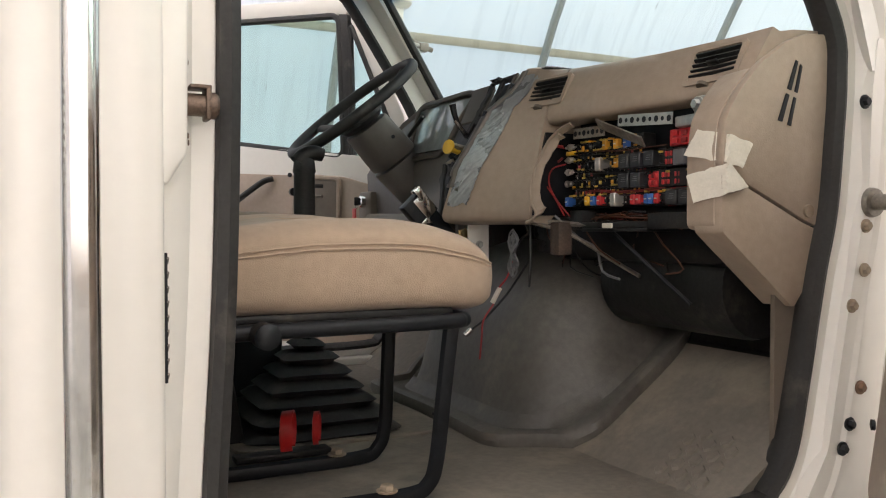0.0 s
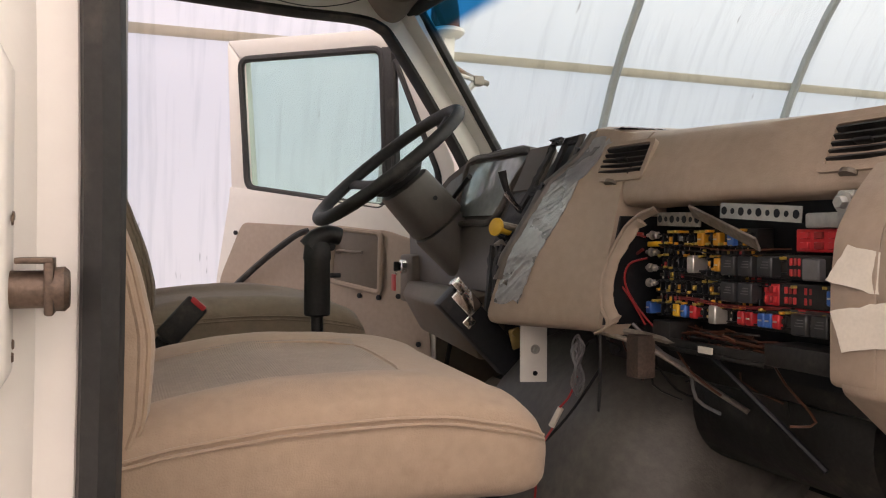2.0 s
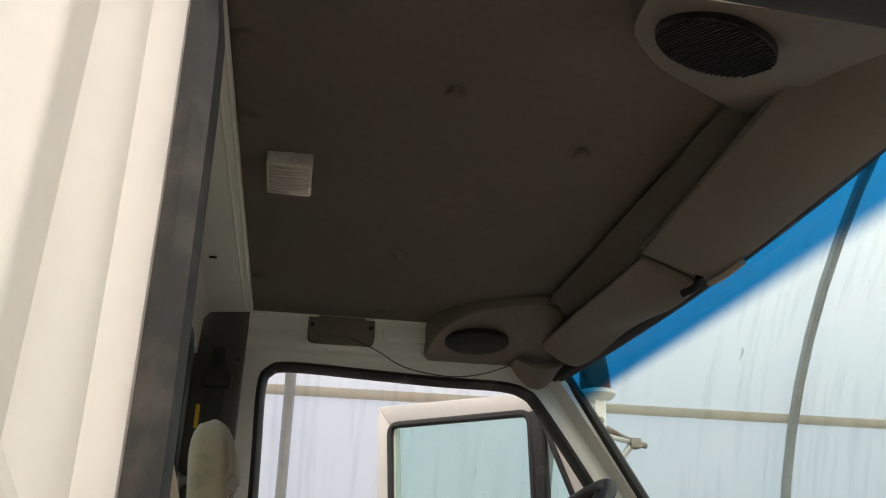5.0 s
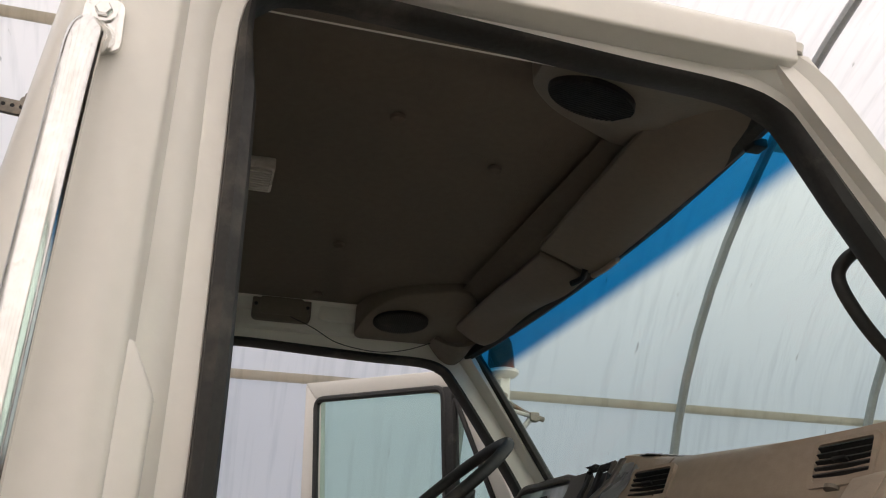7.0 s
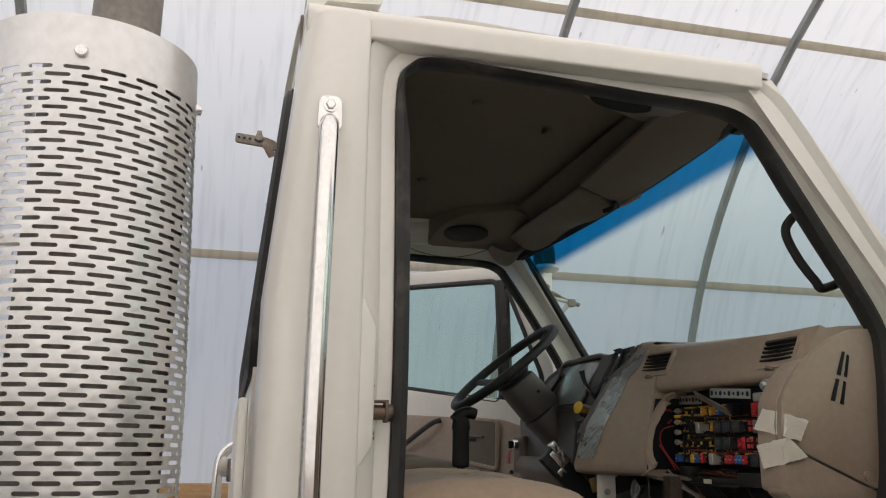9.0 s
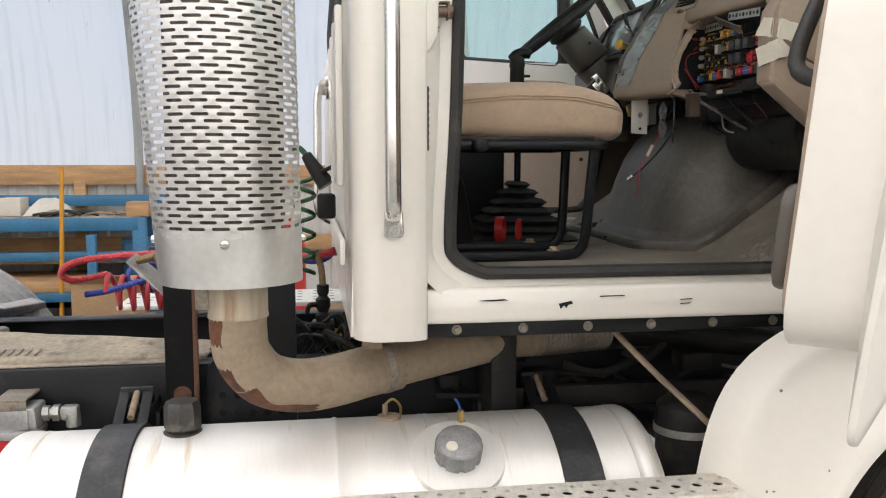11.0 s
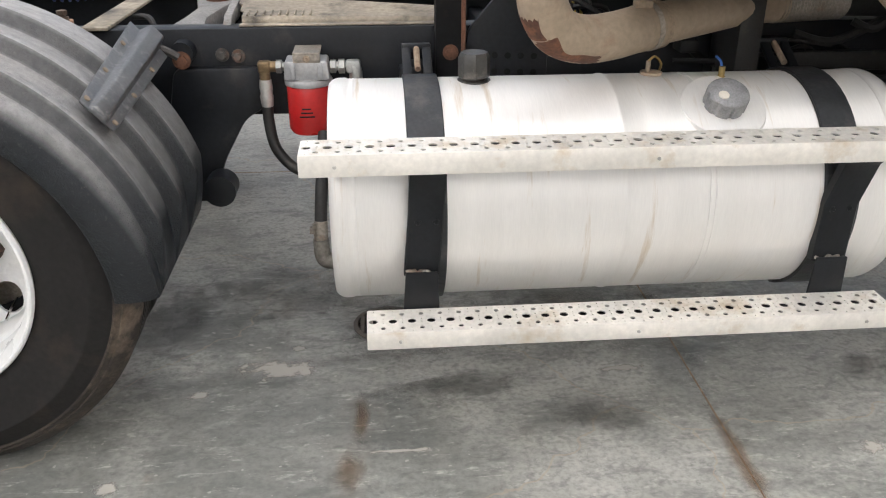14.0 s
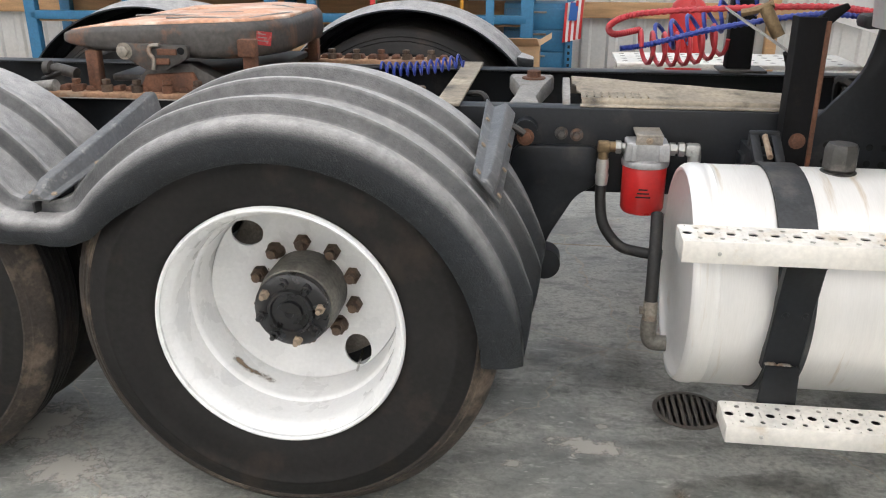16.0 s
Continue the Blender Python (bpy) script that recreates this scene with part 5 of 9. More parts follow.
for cx, cy, w, h in ((706, 262, 40, 66), (765, 190, 130, 62), (640, 338, 44, 62), (694, 338, 44, 62), (748, 338, 50, 62), (705, 412, 20, 62), (812, 266, 24, 66), (760, 380, 130, 16)):
    fcell("socket_block", cx, cy, w, h, FRED, 0.010)
    for q in range(-1, 2):
        for v in (-1, 1):
            fcell("socket", cx + q * w * 0.27, cy + v * h * 0.22, w * 0.17, h * 0.3, WFRED if (q + v) % 2 else FRED, 0.014, 0.001)
rnd = random.Random(4)
for cy, a, b in ROWS_F:
    cx = a + 10
    while cx < b:
        if all(abs(cx - bx_) > (bw + 18) / 2 or cy_ != cy for (bx_, cy_), bw in BIG.items()) and not (cy == 338 and cx > 615) and not (cy == 262 and cx > 680):
            for v in (-1, 1):
                fcell("cell_wall", cx, cy + v * 17, 17, 5, BLACK, 0.015, 0.0008)
                fcell("fuse_pin", cx + rnd.uniform(-2, 2), cy + v * 9 + rnd.uniform(-2, 2), 5, 7, rnd.choice((FSILV, BRASS, FSILV, FGREY, WFRED)), rnd.uniform(0.006, 0.011), 0.0006)
            fcell("cell_wall", cx + 9.5, cy, 3, 38, BLACK, 0.014, 0.0008)
            if rnd.random() < 0.5:
                fcell("fuse", cx, cy + rnd.uniform(-3, 3), 9, 15, rnd.choice((DULLY, MESSY, MESSY, FGREY, AMBER, WFRED)), rnd.uniform(0.011, 0.016), 0.001)
        if rnd.random() < 0.45:
            fcell("marker_clip", cx + rnd.uniform(-3, 3), cy - 25 + rnd.uniform(-2, 2), 10, 8, rnd.choice((AMBER, DULLY, DULLY)), 0.018, 0.0008)
        cx += 19
for cy in (212, 226, 298, 304, 372, 378):
    ya, za = fyz(266, cy)
    yb, zb = fyz(690, cy)
    part("bus_wire", tube([(fx(ya) - 0.006, ya, za), (fx(ya) - 0.010, ya + (yb - ya) * 0.3, za + 0.003), (fx(ya) - 0.008, ya + (yb - ya) * 0.6, za - 0.003), (fx(yb) - 0.008, yb, zb)], 0.0013, 5, curve=4), (WIRES[4], WIRES[2], WIRES[1])[cy % 3], fb)
for cx, cy in ((232, 172), (226, 228), (222, 280), (218, 330)):
    y, z = fyz(cx, cy)
    part("stud", join(lathe([(0.003, 0.0), (0.003, 0.036), (0, 0.037)], 8, "y", (1.045, y - 0.02, z)), lathe([(0.0065, 0.008), (0.0065, 0.014)], 6, "y", (1.045, y - 0.02, z)), lathe([(0.0075, 0.02), (0.0075, 0.023)], 12, "y", (1.045, y - 0.02, z))), FSILV, fb)
for p in (((1.03, 1.49, 1.945), (1.0, 1.50, 1.95), (0.985, 1.512, 1.92), (0.99, 1.515, 1.88), (1.01, 1.50, 1.84), (1.03, 1.49, 1.80)), ((1.03, 1.485, 1.91), (1.005, 1.50, 1.90), (1.0, 1.505, 1.87), (1.02, 1.50, 1.83), (1.04, 1.47, 1.79))):
    part("wire", tube(list(p), 0.0019, 6, curve=5), WFRED, fb, "red supply wire")
part("terminal", box(1.036, 1.046, 1.462, 1.495, 1.929, 1.938, 0.002), YELLOW, fb)


def strip(p0, p1, w, th, holes, mat, name="perforated_strip"):
    """A flat steel strip with punched holes, shown as countersunk dark wells."""
    a, b = Vector(p0), Vector(p1)
    d = (b - a).normalized()
    nx = Vector((1, 0, 0))
    up = d.cross(nx).normalized()
    bm = bmesh.new()
    q = [a + up * w / 2, b + up * w / 2, b - up * w / 2, a - up * w / 2]
    vs = [bm.verts.new(p) for p in q] + [bm.verts.new(p + nx * th) for p in q]
    for f in ((0, 1, 2, 3), (7, 6, 5, 4), (0, 4, 5, 1), (1, 5, 6, 2), (2, 6, 7, 3), (3, 7, 4, 0)):
        bm.faces.new([vs[i] for i in f])
    s = part(name, bevel(bm, 0.0008, 1), mat, fb)
    for k in range(holes):
        c = a + (b - a) * ((k + 0.5) / holes)
        part("hole", lathe([(w * (0.2 if k % 2 else 0.28), c.x - 0.0006), (w * 0.05, c.x + 0.002)], 10, "x", (0, c.y, c.z)), BLACK, s)
    return s


strip((1.030, *fyz(522, 102)), (1.045, *fyz(742, 122)), 0.022, 0.002, 9, GALV)
strip((1.045, *fyz(250, 118)), (1.04, *fyz(432, 126)), 0.022, 0.002, 7, STEEL)
part("bracket", moved(box(-0.075, 0.075, -0.012, 0.012, -0.002, 0.002, 0.001), Matrix.Translation((1.025, *fyz(540, 150))) @ Matrix.Rotation(radians(90), 4, "Z") @ Matrix.Rotation(radians(-20), 4, "Y") @ Matrix.Rotation(radians(50), 4, "X")), STEEL, fb)
part("bracket", join(box(1.03, 1.05, 1.075, 1.10, 1.955, 2.0, 0.003), bolt((1.03, 1.088, 1.985), 0.009, 0.01, "x"), box(1.05, 1.08, 1.10, 1.17, 1.955, 1.975, 0.003)), GALV, fb)
part("tray", join(box(1.03, 1.09, 1.22, 1.43, 1.765, 1.772, 0.002), box(1.03, 1.036, 1.22, 1.43, 1.772, 1.785, 0.002), box(1.03, 1.09, 1.425, 1.47, 1.77, 1.81, 0.002), box(1.03, 1.09, 1.09, 1.22, 1.77, 1.80, 0.002)), MESSY, fb)
rnd = random.Random(9)
for k in range(26):
    y, z = rnd.uniform(1.23, 1.42), rnd.uniform(1.775, 1.80)
    pts = [(1.045 + rnd.uniform(0, 0.03), y + 0.03 * j * rnd.choice((-1, 1)), z + rnd.uniform(-0.008, 0.012)) for j in range(4)]
    part("wire", tube(pts, 0.0016, 5, curve=3), WIRES[(1, 1, 2, 4, 1, 2)[k % 6]], fb)
part("wire", tube([(1.03, 1.497, 1.949), (1.02, 1.515, 1.95), (1.012, 1.53, 1.935), (1.01, 1.535, 1.905), (1.015, 1.53, 1.875)], 0.0035, 8), WIRES[0], fb, "red power wire")
part("wire", tube([(1.03, 1.497, 1.925), (1.02, 1.53, 1.90), (1.015, 1.548, 1.86), (1.01, 1.54, 1.80), (1.0, 1.535, 1.775)], 0.0028, 8), WIRES[4], fb)
part("connector", box(1.0, 1.02, 1.515, 1.54, 1.855, 1.88, 0.003), MESSY, fb)
part("tag", box(1.02, 1.024, 1.315, 1.345, 1.772, 1.782, 0.001), TAPE, fb)

# steering
SC = Vector((0.854, 2.34, 2.133))
SM = Matrix(((0.768, 0, -0.64, SC.x), (0, 1, 0, SC.y), (0.64, 0, 0.768, SC.z), (0, 0, 0, 1)))
sw = thing("steering_wheel", (0.95, 2.34, 2.0), "black rimmed steering wheel on brown plastic column", "steering wheel")
part("rim", moved(tube([(0.222 * math.cos(2 * math.pi * k / 48), 0.222 * math.sin(2 * math.pi * k / 48), 0) for k in range(48)], 0.0165, 12, True, 1), SM), RUBBER, sw)
for a in (-15, 195, 90):
    c, s = math.cos(radians(a)), math.sin(radians(a))
    part("spoke", moved(tube([(0.05 * s, 0.05 * c, -0.035), (0.13 * s, 0.13 * c, -0.03), (0.215 * s, 0.215 * c, -0.004)], 0.02, 8, flat=0.35, up=(0, 0, 1)), SM), RUBBER, sw)
part("horn_pad", moved(lathe([(0.06, -0.06), (0.075, -0.045), (0.07, -0.025), (0.045, -0.018), (0, -0.016)], 24, "z"), SM), RUBBER, sw)
part("upper_shroud", moved(bevel(loft([[(a * 0.066, b * 0.075, -0.065) for a, b in rounded([(-1, -1), (1, -1), (1, 1), (-1, 1)], 0.9, 6)], [(a * 0.072 + 0.01, b * 0.078, -0.20) for a, b in rounded([(-1, -1), (1, -1), (1, 1), (-1, 1)], 0.9, 6)]]), 0.006, 2), SM), GREYP, sw)
part("lower_shroud", moved(bevel(loft([[(a * 0.07 + 0.005, b * 0.07, -0.205) for a, b in rounded([(-1, -1), (1, -1), (1, 1), (-1, 1)], 0.9, 6)], [(a * 0.06 + 0.02, b * 0.06, -0.40) for a, b in rounded([(-1, -1), (1, -1), (1, 1), (-1, 1)], 0.9, 6)]]), 0.006, 2), SM), GREYP, sw)
part("screw", moved(lathe([(0.006, -0.078), (0.006, -0.081)], 8, "y", (0.02, 0, -0.13)), SM), BLACK, sw)
part("stalk", tube([(1.0, 2.25, 2.05), (0.99, 2.18, 2.07), (0.985, 2.12, 2.09)], 0.006, 8), MESSY, sw)

# instrument side of the dash
LENS = material("gauge_lens", (0.3, 0.33, 0.33), 0.06, 0, 3, 0.15, 0.0, 30, spec=0.9)
drings = []
for y, zt, xf in ((1.90, 2.10, 1.05), (1.98, 2.145, 1.05), (2.08, 2.165, 1.055), (2.22, 2.168, 1.06), (2.38, 2.155, 1.06), (2.50, 2.125, 1.055), (2.60, 2.085, 1.055), (2.66, 2.05, 1.06)):
    drings.append([(xf + 0.01, y, 1.80), (xf - 0.03, y, 1.82), (xf - 0.035, y, 1.96), (xf - 0.02, y, 1.985), (xf + 0.035, y, zt - 0.02), (xf + 0.03, y, zt - 0.006), (xf + 0.05, y, zt), (1.25, y, zt - 0.02), (1.42, y, 2.05), (1.42, y, 1.85)])
part("cluster_hood", loft(drings), GREYP, dash)
part("gauge_lens", bevel(loft([[(1.028, 2.09, 1.998), (1.072, 1.99, 2.132), (1.074, 2.325, 2.138), (1.032, 2.318, 2.0)], [(1.05, 2.09, 1.998), (1.09, 1.99, 2.132), (1.09, 2.325, 2.138), (1.05, 2.318, 2.0)]]), 0.003, 2), LENS, dash, "shiny clear gauge cluster lens")
part("bezel", tube([(1.026, 2.08, 1.988), (1.05, 2.02, 2.07), (1.074, 1.98, 2.14), (1.078, 2.18, 2.148), (1.078, 2.33, 2.145), (1.055, 2.335, 2.07), (1.03, 2.33, 1.99), (1.026, 2.2, 1.985)], 0.008, 8, True, 5), GREYP, dash)
dv = part("round_vent", moved(lathe([(0.045, 0.0), (0.045, -0.008), (0.036, -0.01), (0.036, 0.006)], 24, "x"), Matrix.Translation((1.045, 2.49, 2.055)) @ Matrix.Rotation(radians(-20), 4, "Y")), GREYP, dash)
for k in range(5):
    part("louvre", moved(box(-0.006, 0.002, -0.03, 0.03, -0.002, 0.002), Matrix.Translation((1.045, 2.49, 2.055)) @ Matrix.Rotation(radians(-20), 4, "Y") @ Matrix.Translation((0, 0, -0.026 + 0.013 * k))), MESSY, dv)
part("knee_panel", bevel(loft([[(0.985, 2.06, 1.815), (0.99, 2.58, 1.825), (1.05, 2.58, 1.825), (1.05, 2.06, 1.815)], [(0.955, 2.08, 1.77), (0.965, 2.56, 1.79), (1.05, 2.56, 1.78), (1.05, 2.08, 1.76)], [(1.0, 2.10, 1.66), (1.01, 2.52, 1.69), (1.06, 2.52, 1.69), (1.06, 2.10, 1.66)]]), 0.01, 2), TANDARK, dash)
# broken middle of the dash: bare brackets and switch bezels
rnd = random.Random(12)


def face(u, v):
    """The torn switch panel: v runs down it, u towards the driver."""
    a = Vector((1.025, 1.668, 2.138)).lerp(Vector((0.872, 1.692, 1.86)), v)
    b = Vector((1.03, 1.80, 2.138)).lerp(Vector((0.885, 1.81, 1.90)), v)
    return a.lerp(b, u) + Vector((0.03 * math.sin(math.pi * v) * 0.4, 0, 0.008 * math.sin(math.pi * v)))


for u0, u1, v0, v1 in ((0.0, 0.14, 0.0, 1.0), (0.44, 0.58, 0.0, 0.8), (0.86, 1.0, 0.0, 0.62), (0.14, 0.44, 0.0, 0.06), (0.58, 0.86, 0.0, 0.06), (0.14, 0.44, 0.34, 0.42), (0.58, 0.86, 0.40, 0.48), (0.14, 0.44, 0.72, 0.80)):
    part("panel_rail", sheet(lambda u, v, q=(u0, u1, v0, v1): tuple(face(q[0] + (q[1] - q[0]) * u, q[2] + (q[3] - q[2]) * v) + Vector((-0.004 + 0.003 * noise.noise((u * 6 + q[0] * 9, v * 14, q[2])), 0.003 * noise.noise((v * 22, q[0] * 5, 2)), 0))), 5, 18, 0.006), GREYP if u0 < 0.1 else MESSY, dash)
part("panel_back", sheet(lambda u, v: tuple(face(0.05 + 0.9 * u, 0.02 + 0.92 * v) + Vector((0.022, 0, -0.006))), 8, 14, 0.004), BLACK, dash)
for k in range(9):
    u, v = rnd.uniform(0.1, 0.95), rnd.uniform(0.55, 0.95)
    p = face(u, v)
    part("clip", moved(box(-0.006, 0.012, -rnd.uniform(0.004, 0.012), rnd.uniform(0.004, 0.012), -rnd.uniform(0.004, 0.012), rnd.uniform(0.006, 0.014), 0.002), Matrix.Translation(p) @ Matrix.Rotation(rnd.uniform(-0.6, 0.6), 4, "X") @ Matrix.Rotation(-0.6, 4, "Y")), rnd.choice((MESSY, BLACK, GREYP, STEEL)), dash)
for k in range(6):
    y = 1.73 + 0.02 * k
    part("bare_bracket", tube([(0.905 + rnd.uniform(-0.01, 0.02), y, 1.93), (0.885 + rnd.uniform(-0.01, 0.02), y + 0.004, 1.88), (0.89 + rnd.uniform(-0.01, 0.02), y, 1.80)], rnd.uniform(0.006, 0.012), 6, curve=4, flat=0.5), MESSY if k % 3 else BLACK, dash)
part("dash_core", prism([(0.96, 1.80), (0.94, 1.90), (1.0, 2.03), (1.06, 2.10), (1.2, 2.10), (1.2, 1.80)], "y", 1.70, 1.93, 0.004), MESSY, dash)
part("loose_trim", bevel(prism([(1.03, 2.135), (1.0, 2.07), (0.985, 2.04), (1.0, 2.04), (1.04, 2.12)], "y", 1.80, 1.90), 0.003, 1), GREYP, dash)
for x, y, z in ((0.90, 1.75, 1.90), (0.905, 1.765, 1.86), (0.91, 1.79, 1.83)):
    part("switch_bezel", box(x - 0.012, x + 0.02, y - 0.012, y + 0.012, z - 0.018, z + 0.018, 0.003), MESSY, dash)
knob = thing("brake_knob", (0.88, 1.72, 1.97), "yellow plastic parking brake pull knob", "knob")
part("cap", moved(join(lathe([(0.009, 0.0), (0.0175, 0.002), (0.0175, 0.006), (0.008, 0.008), (0.0, 0.0085)], 18, "z"), lathe([(0.0095, -0.030), (0.0095, 0.0)], 14, "z")), Matrix.Translation((0.880, 1.745, 1.964)) @ Matrix.Rotation(radians(-78), 4, "Y") @ Matrix.Rotation(radians(20), 4, "X")), YELLOW, knob)
part("stem", tube([(0.88, 1.742, 1.97), (0.96, 1.745, 1.955)], 0.007, 8, curve=0), STEEL, knob)
part("toggle_lever", tube([(0.95, 1.80, 2.0), (0.925, 1.80, 2.04), (0.915, 1.80, 2.075)], lambda u: 0.004 + 0.005 * u, 8), MESSY, dash)
part("toggle_wire", tube([(0.94, 1.77, 2.0), (0.92, 1.765, 2.015), (0.905, 1.765, 2.03)], 0.004, 6), CHROME, dash)
keys = thing("ignition_key", (1.0, 2.62, 1.85), "ignition key with red plastic key tag", "key")
part("barrel", lathe([(0.02, 0.99), (0.02, 0.975), (0.014, 0.972), (0, 0.971)], 16, "x", (0, 2.60, 1.865)), CHROME, keys)
part("bow", box(0.955, 0.972, 2.597, 2.603, 1.852, 1.88, 0.003), MESSY, keys)
part("tag", box(0.957, 0.961, 2.594, 2.628, 1.795, 1.843, 0.004), RED, keys, "red key tag")
part("ring", tube([(0.962, 2.60 + 0.008 * math.cos(k), 1.848 + 0.008 * math.sin(k)) for k in (0, 1.05, 2.1, 3.14, 4.2, 5.2)], 0.0012, 5, True, 3), CHROME, keys)
part("side_trim", box(1.0, 1.06, 2.57, 2.68, 1.76, 1.90, 0.01), TANDARK, dash)

# hanging bracketry and wiring under the dash
amp = thing("radio_bracket", (0.86, 1.77, 1.75), "black steel bracket with chrome clip hanging under dash", "bracket")
AM = Matrix.Translation((0.865, 1.77, 1.765)) @ Matrix.Rotation(radians(46), 4, "Y")
part("plate", moved(box(-0.105, 0.09, -0.004, 0.03, -0.03, 0.03, 0.003), AM), BLACK, amp)
part("clip", moved(join(box(-0.10, -0.045, -0.012, -0.004, -0.005, 0.032, 0.002), box(-0.05, -0.03, -0.010, -0.004, -0.022, 0.0, 0.002), box(-0.12, -0.09, -0.02, 0.0, 0.01, 0.03, 0.002)), AM), CHROME, amp, "bright chrome clip")
part("copper_lug", moved(join(box(-0.02, 0.02, -0.01, -0.004, -0.012, 0.012, 0.004), lathe([(0.008, -0.018), (0.008, -0.01)], 12, "y", (-0.012, 0, 0))), Matrix.Translation((0.925, 1.765, 1.752)) @ Matrix.Rotation(radians(75), 4, "Y")), BRASS, amp)
wp = thing("support_plate", (0.943, 1.72, 1.675), "bare white steel support plate below dash", "bracket")
part("plate", prism([(0.915, 1.675), (0.971, 1.672), (0.971, 1.79), (0.915, 1.79)], "y", 1.718, 1.722, 0.001), WHITE, wp)
part("bolt", bolt((0.945, 1.718, 1.735), 0.006, 0.004, "y"), GALV, wp)
part("bolt", bolt((0.945, 1.718, 1.69), 0.003, 0.002, "y"), BLACK, wp)
loom = thing("wiring_loom", (1.0, 1.6, 1.7), "loose hanging wires with coiled grey cable under dash", "wiring")
rnd = random.Random(21)
for k in range(7):
    r = 0.028 + 0.003 * k
    part("coil", tube([(0.985 + 0.012 * math.cos(a + k), 1.63 + 0.011 * math.sin(a + k), 1.715 + r * 1.1 * math.sin(a)) if j % 2 else (0.985 + 0.014 * math.cos(a), 1.63 + 0.016 * math.cos(a), 1.715 + r * 1.2 * math.sin(a)) for j, a in enumerate([2 * math.pi * q / 8 for q in range(8)])], 0.0022, 5, True, 3), WIRES[3], loom)
part("cable", tube([(0.985, 1.63, 1.70), (0.975, 1.64, 1.66), (0.962, 1.66, 1.63), (0.955, 1.665, 1.60), (0.93, 1.67, 1.56), (0.925, 1.67, 1.52), (0.92, 1.67, 1.47)], 0.0022, 6), WIRES[0], loom, "red and black hanging wire")
part("connector", tube([(0.965, 1.655, 1.635), (0.952, 1.667, 1.60)], 0.006, 8, curve=0), TAPE, loom)
part("cable", tube([(1.0, 1.58, 1.78), (1.0, 1.58, 1.70), (1.0, 1.585, 1.64)], 0.003, 6), WIRES[2], loom)
part("coax", tube([(1.05, 1.66, 1.70), (1.0, 1.68, 1.62), (0.95, 1.70, 1.56), (0.92, 1.71, 1.535)], 0.003, 6), WIRES[2], loom)
part("coax_plug", tube([(0.92, 1.71, 1.535), (0.905, 1.715, 1.522)], 0.007, 10, curve=0), CHROME, loom)
for k in range(16):
    x, y = rnd.uniform(1.0, 1.15), rnd.uniform(1.2, 1.85)
    z = 1.80
    pts = [(x, y, z)]
    for j in range(4):
        pts.append((pts[-1][0] + rnd.uniform(-0.03, 0.05), pts[-1][1] + rnd.uniform(-0.06, 0.06), pts[-1][2] - rnd.uniform(0.01, 0.05)))
    part("wire", tube(pts, rnd.choice((0.0016, 0.002, 0.003)), 5, curve=3), WIRES[rnd.choice((2, 2, 2, 1, 2, 3))], loom)
heater = thing("heater_housing", (1.25, 1.35, 1.55), "black plastic heater blower housing under dash", "heater")
part("drum", lathe([(0.10, 1.14), (0.105, 1.16), (0.105, 1.50), (0.09, 1.52), (0, 1.52)], 28, "y", (1.24, 0, 1.66)), MESSY, heater)
part("duct", box(1.12, 1.38, 1.12, 1.75, 1.70, 1.80, 0.02), MESSY, heater)
part("case", box(1.20, 1.40, 1.45, 2.2, 1.6, 1.82, 0.02), MESSY, heater)
stay = thing("dash_stay", (1.05, 1.35, 1.7), "bent scratched steel stay hanging under dash", "bracket")
part("bar", tube([(0.975, 1.535, 1.785), (1.03, 1.47, 1.76), (1.10, 1.40, 1.70), (1.13, 1.36, 1.672)], 0.009, 8, flat=0.5), STEEL, stay)
part("block", box(0.995, 1.03, 1.46, 1.495, 1.715, 1.785, 0.004), material("oily_brown_block", (0.075, 0.05, 0.038), 0.7, 0, 20, 0.4, 0.3, 60, (0.14, 0.09, 0.06), 0.2, 12), stay)
part("rod", tube([(1.05, 1.347, 1.763), (1.08, 1.26, 1.69), (1.10, 1.179, 1.628)], 0.0045, 6), BLACK, stay)
part("bar", tube([(0.975, 1.54, 1.79), (1.02, 1.50, 1.785), (1.04, 1.38, 1.775), (1.05, 1.30, 1.77)], 0.006, 6), STEEL, stay)

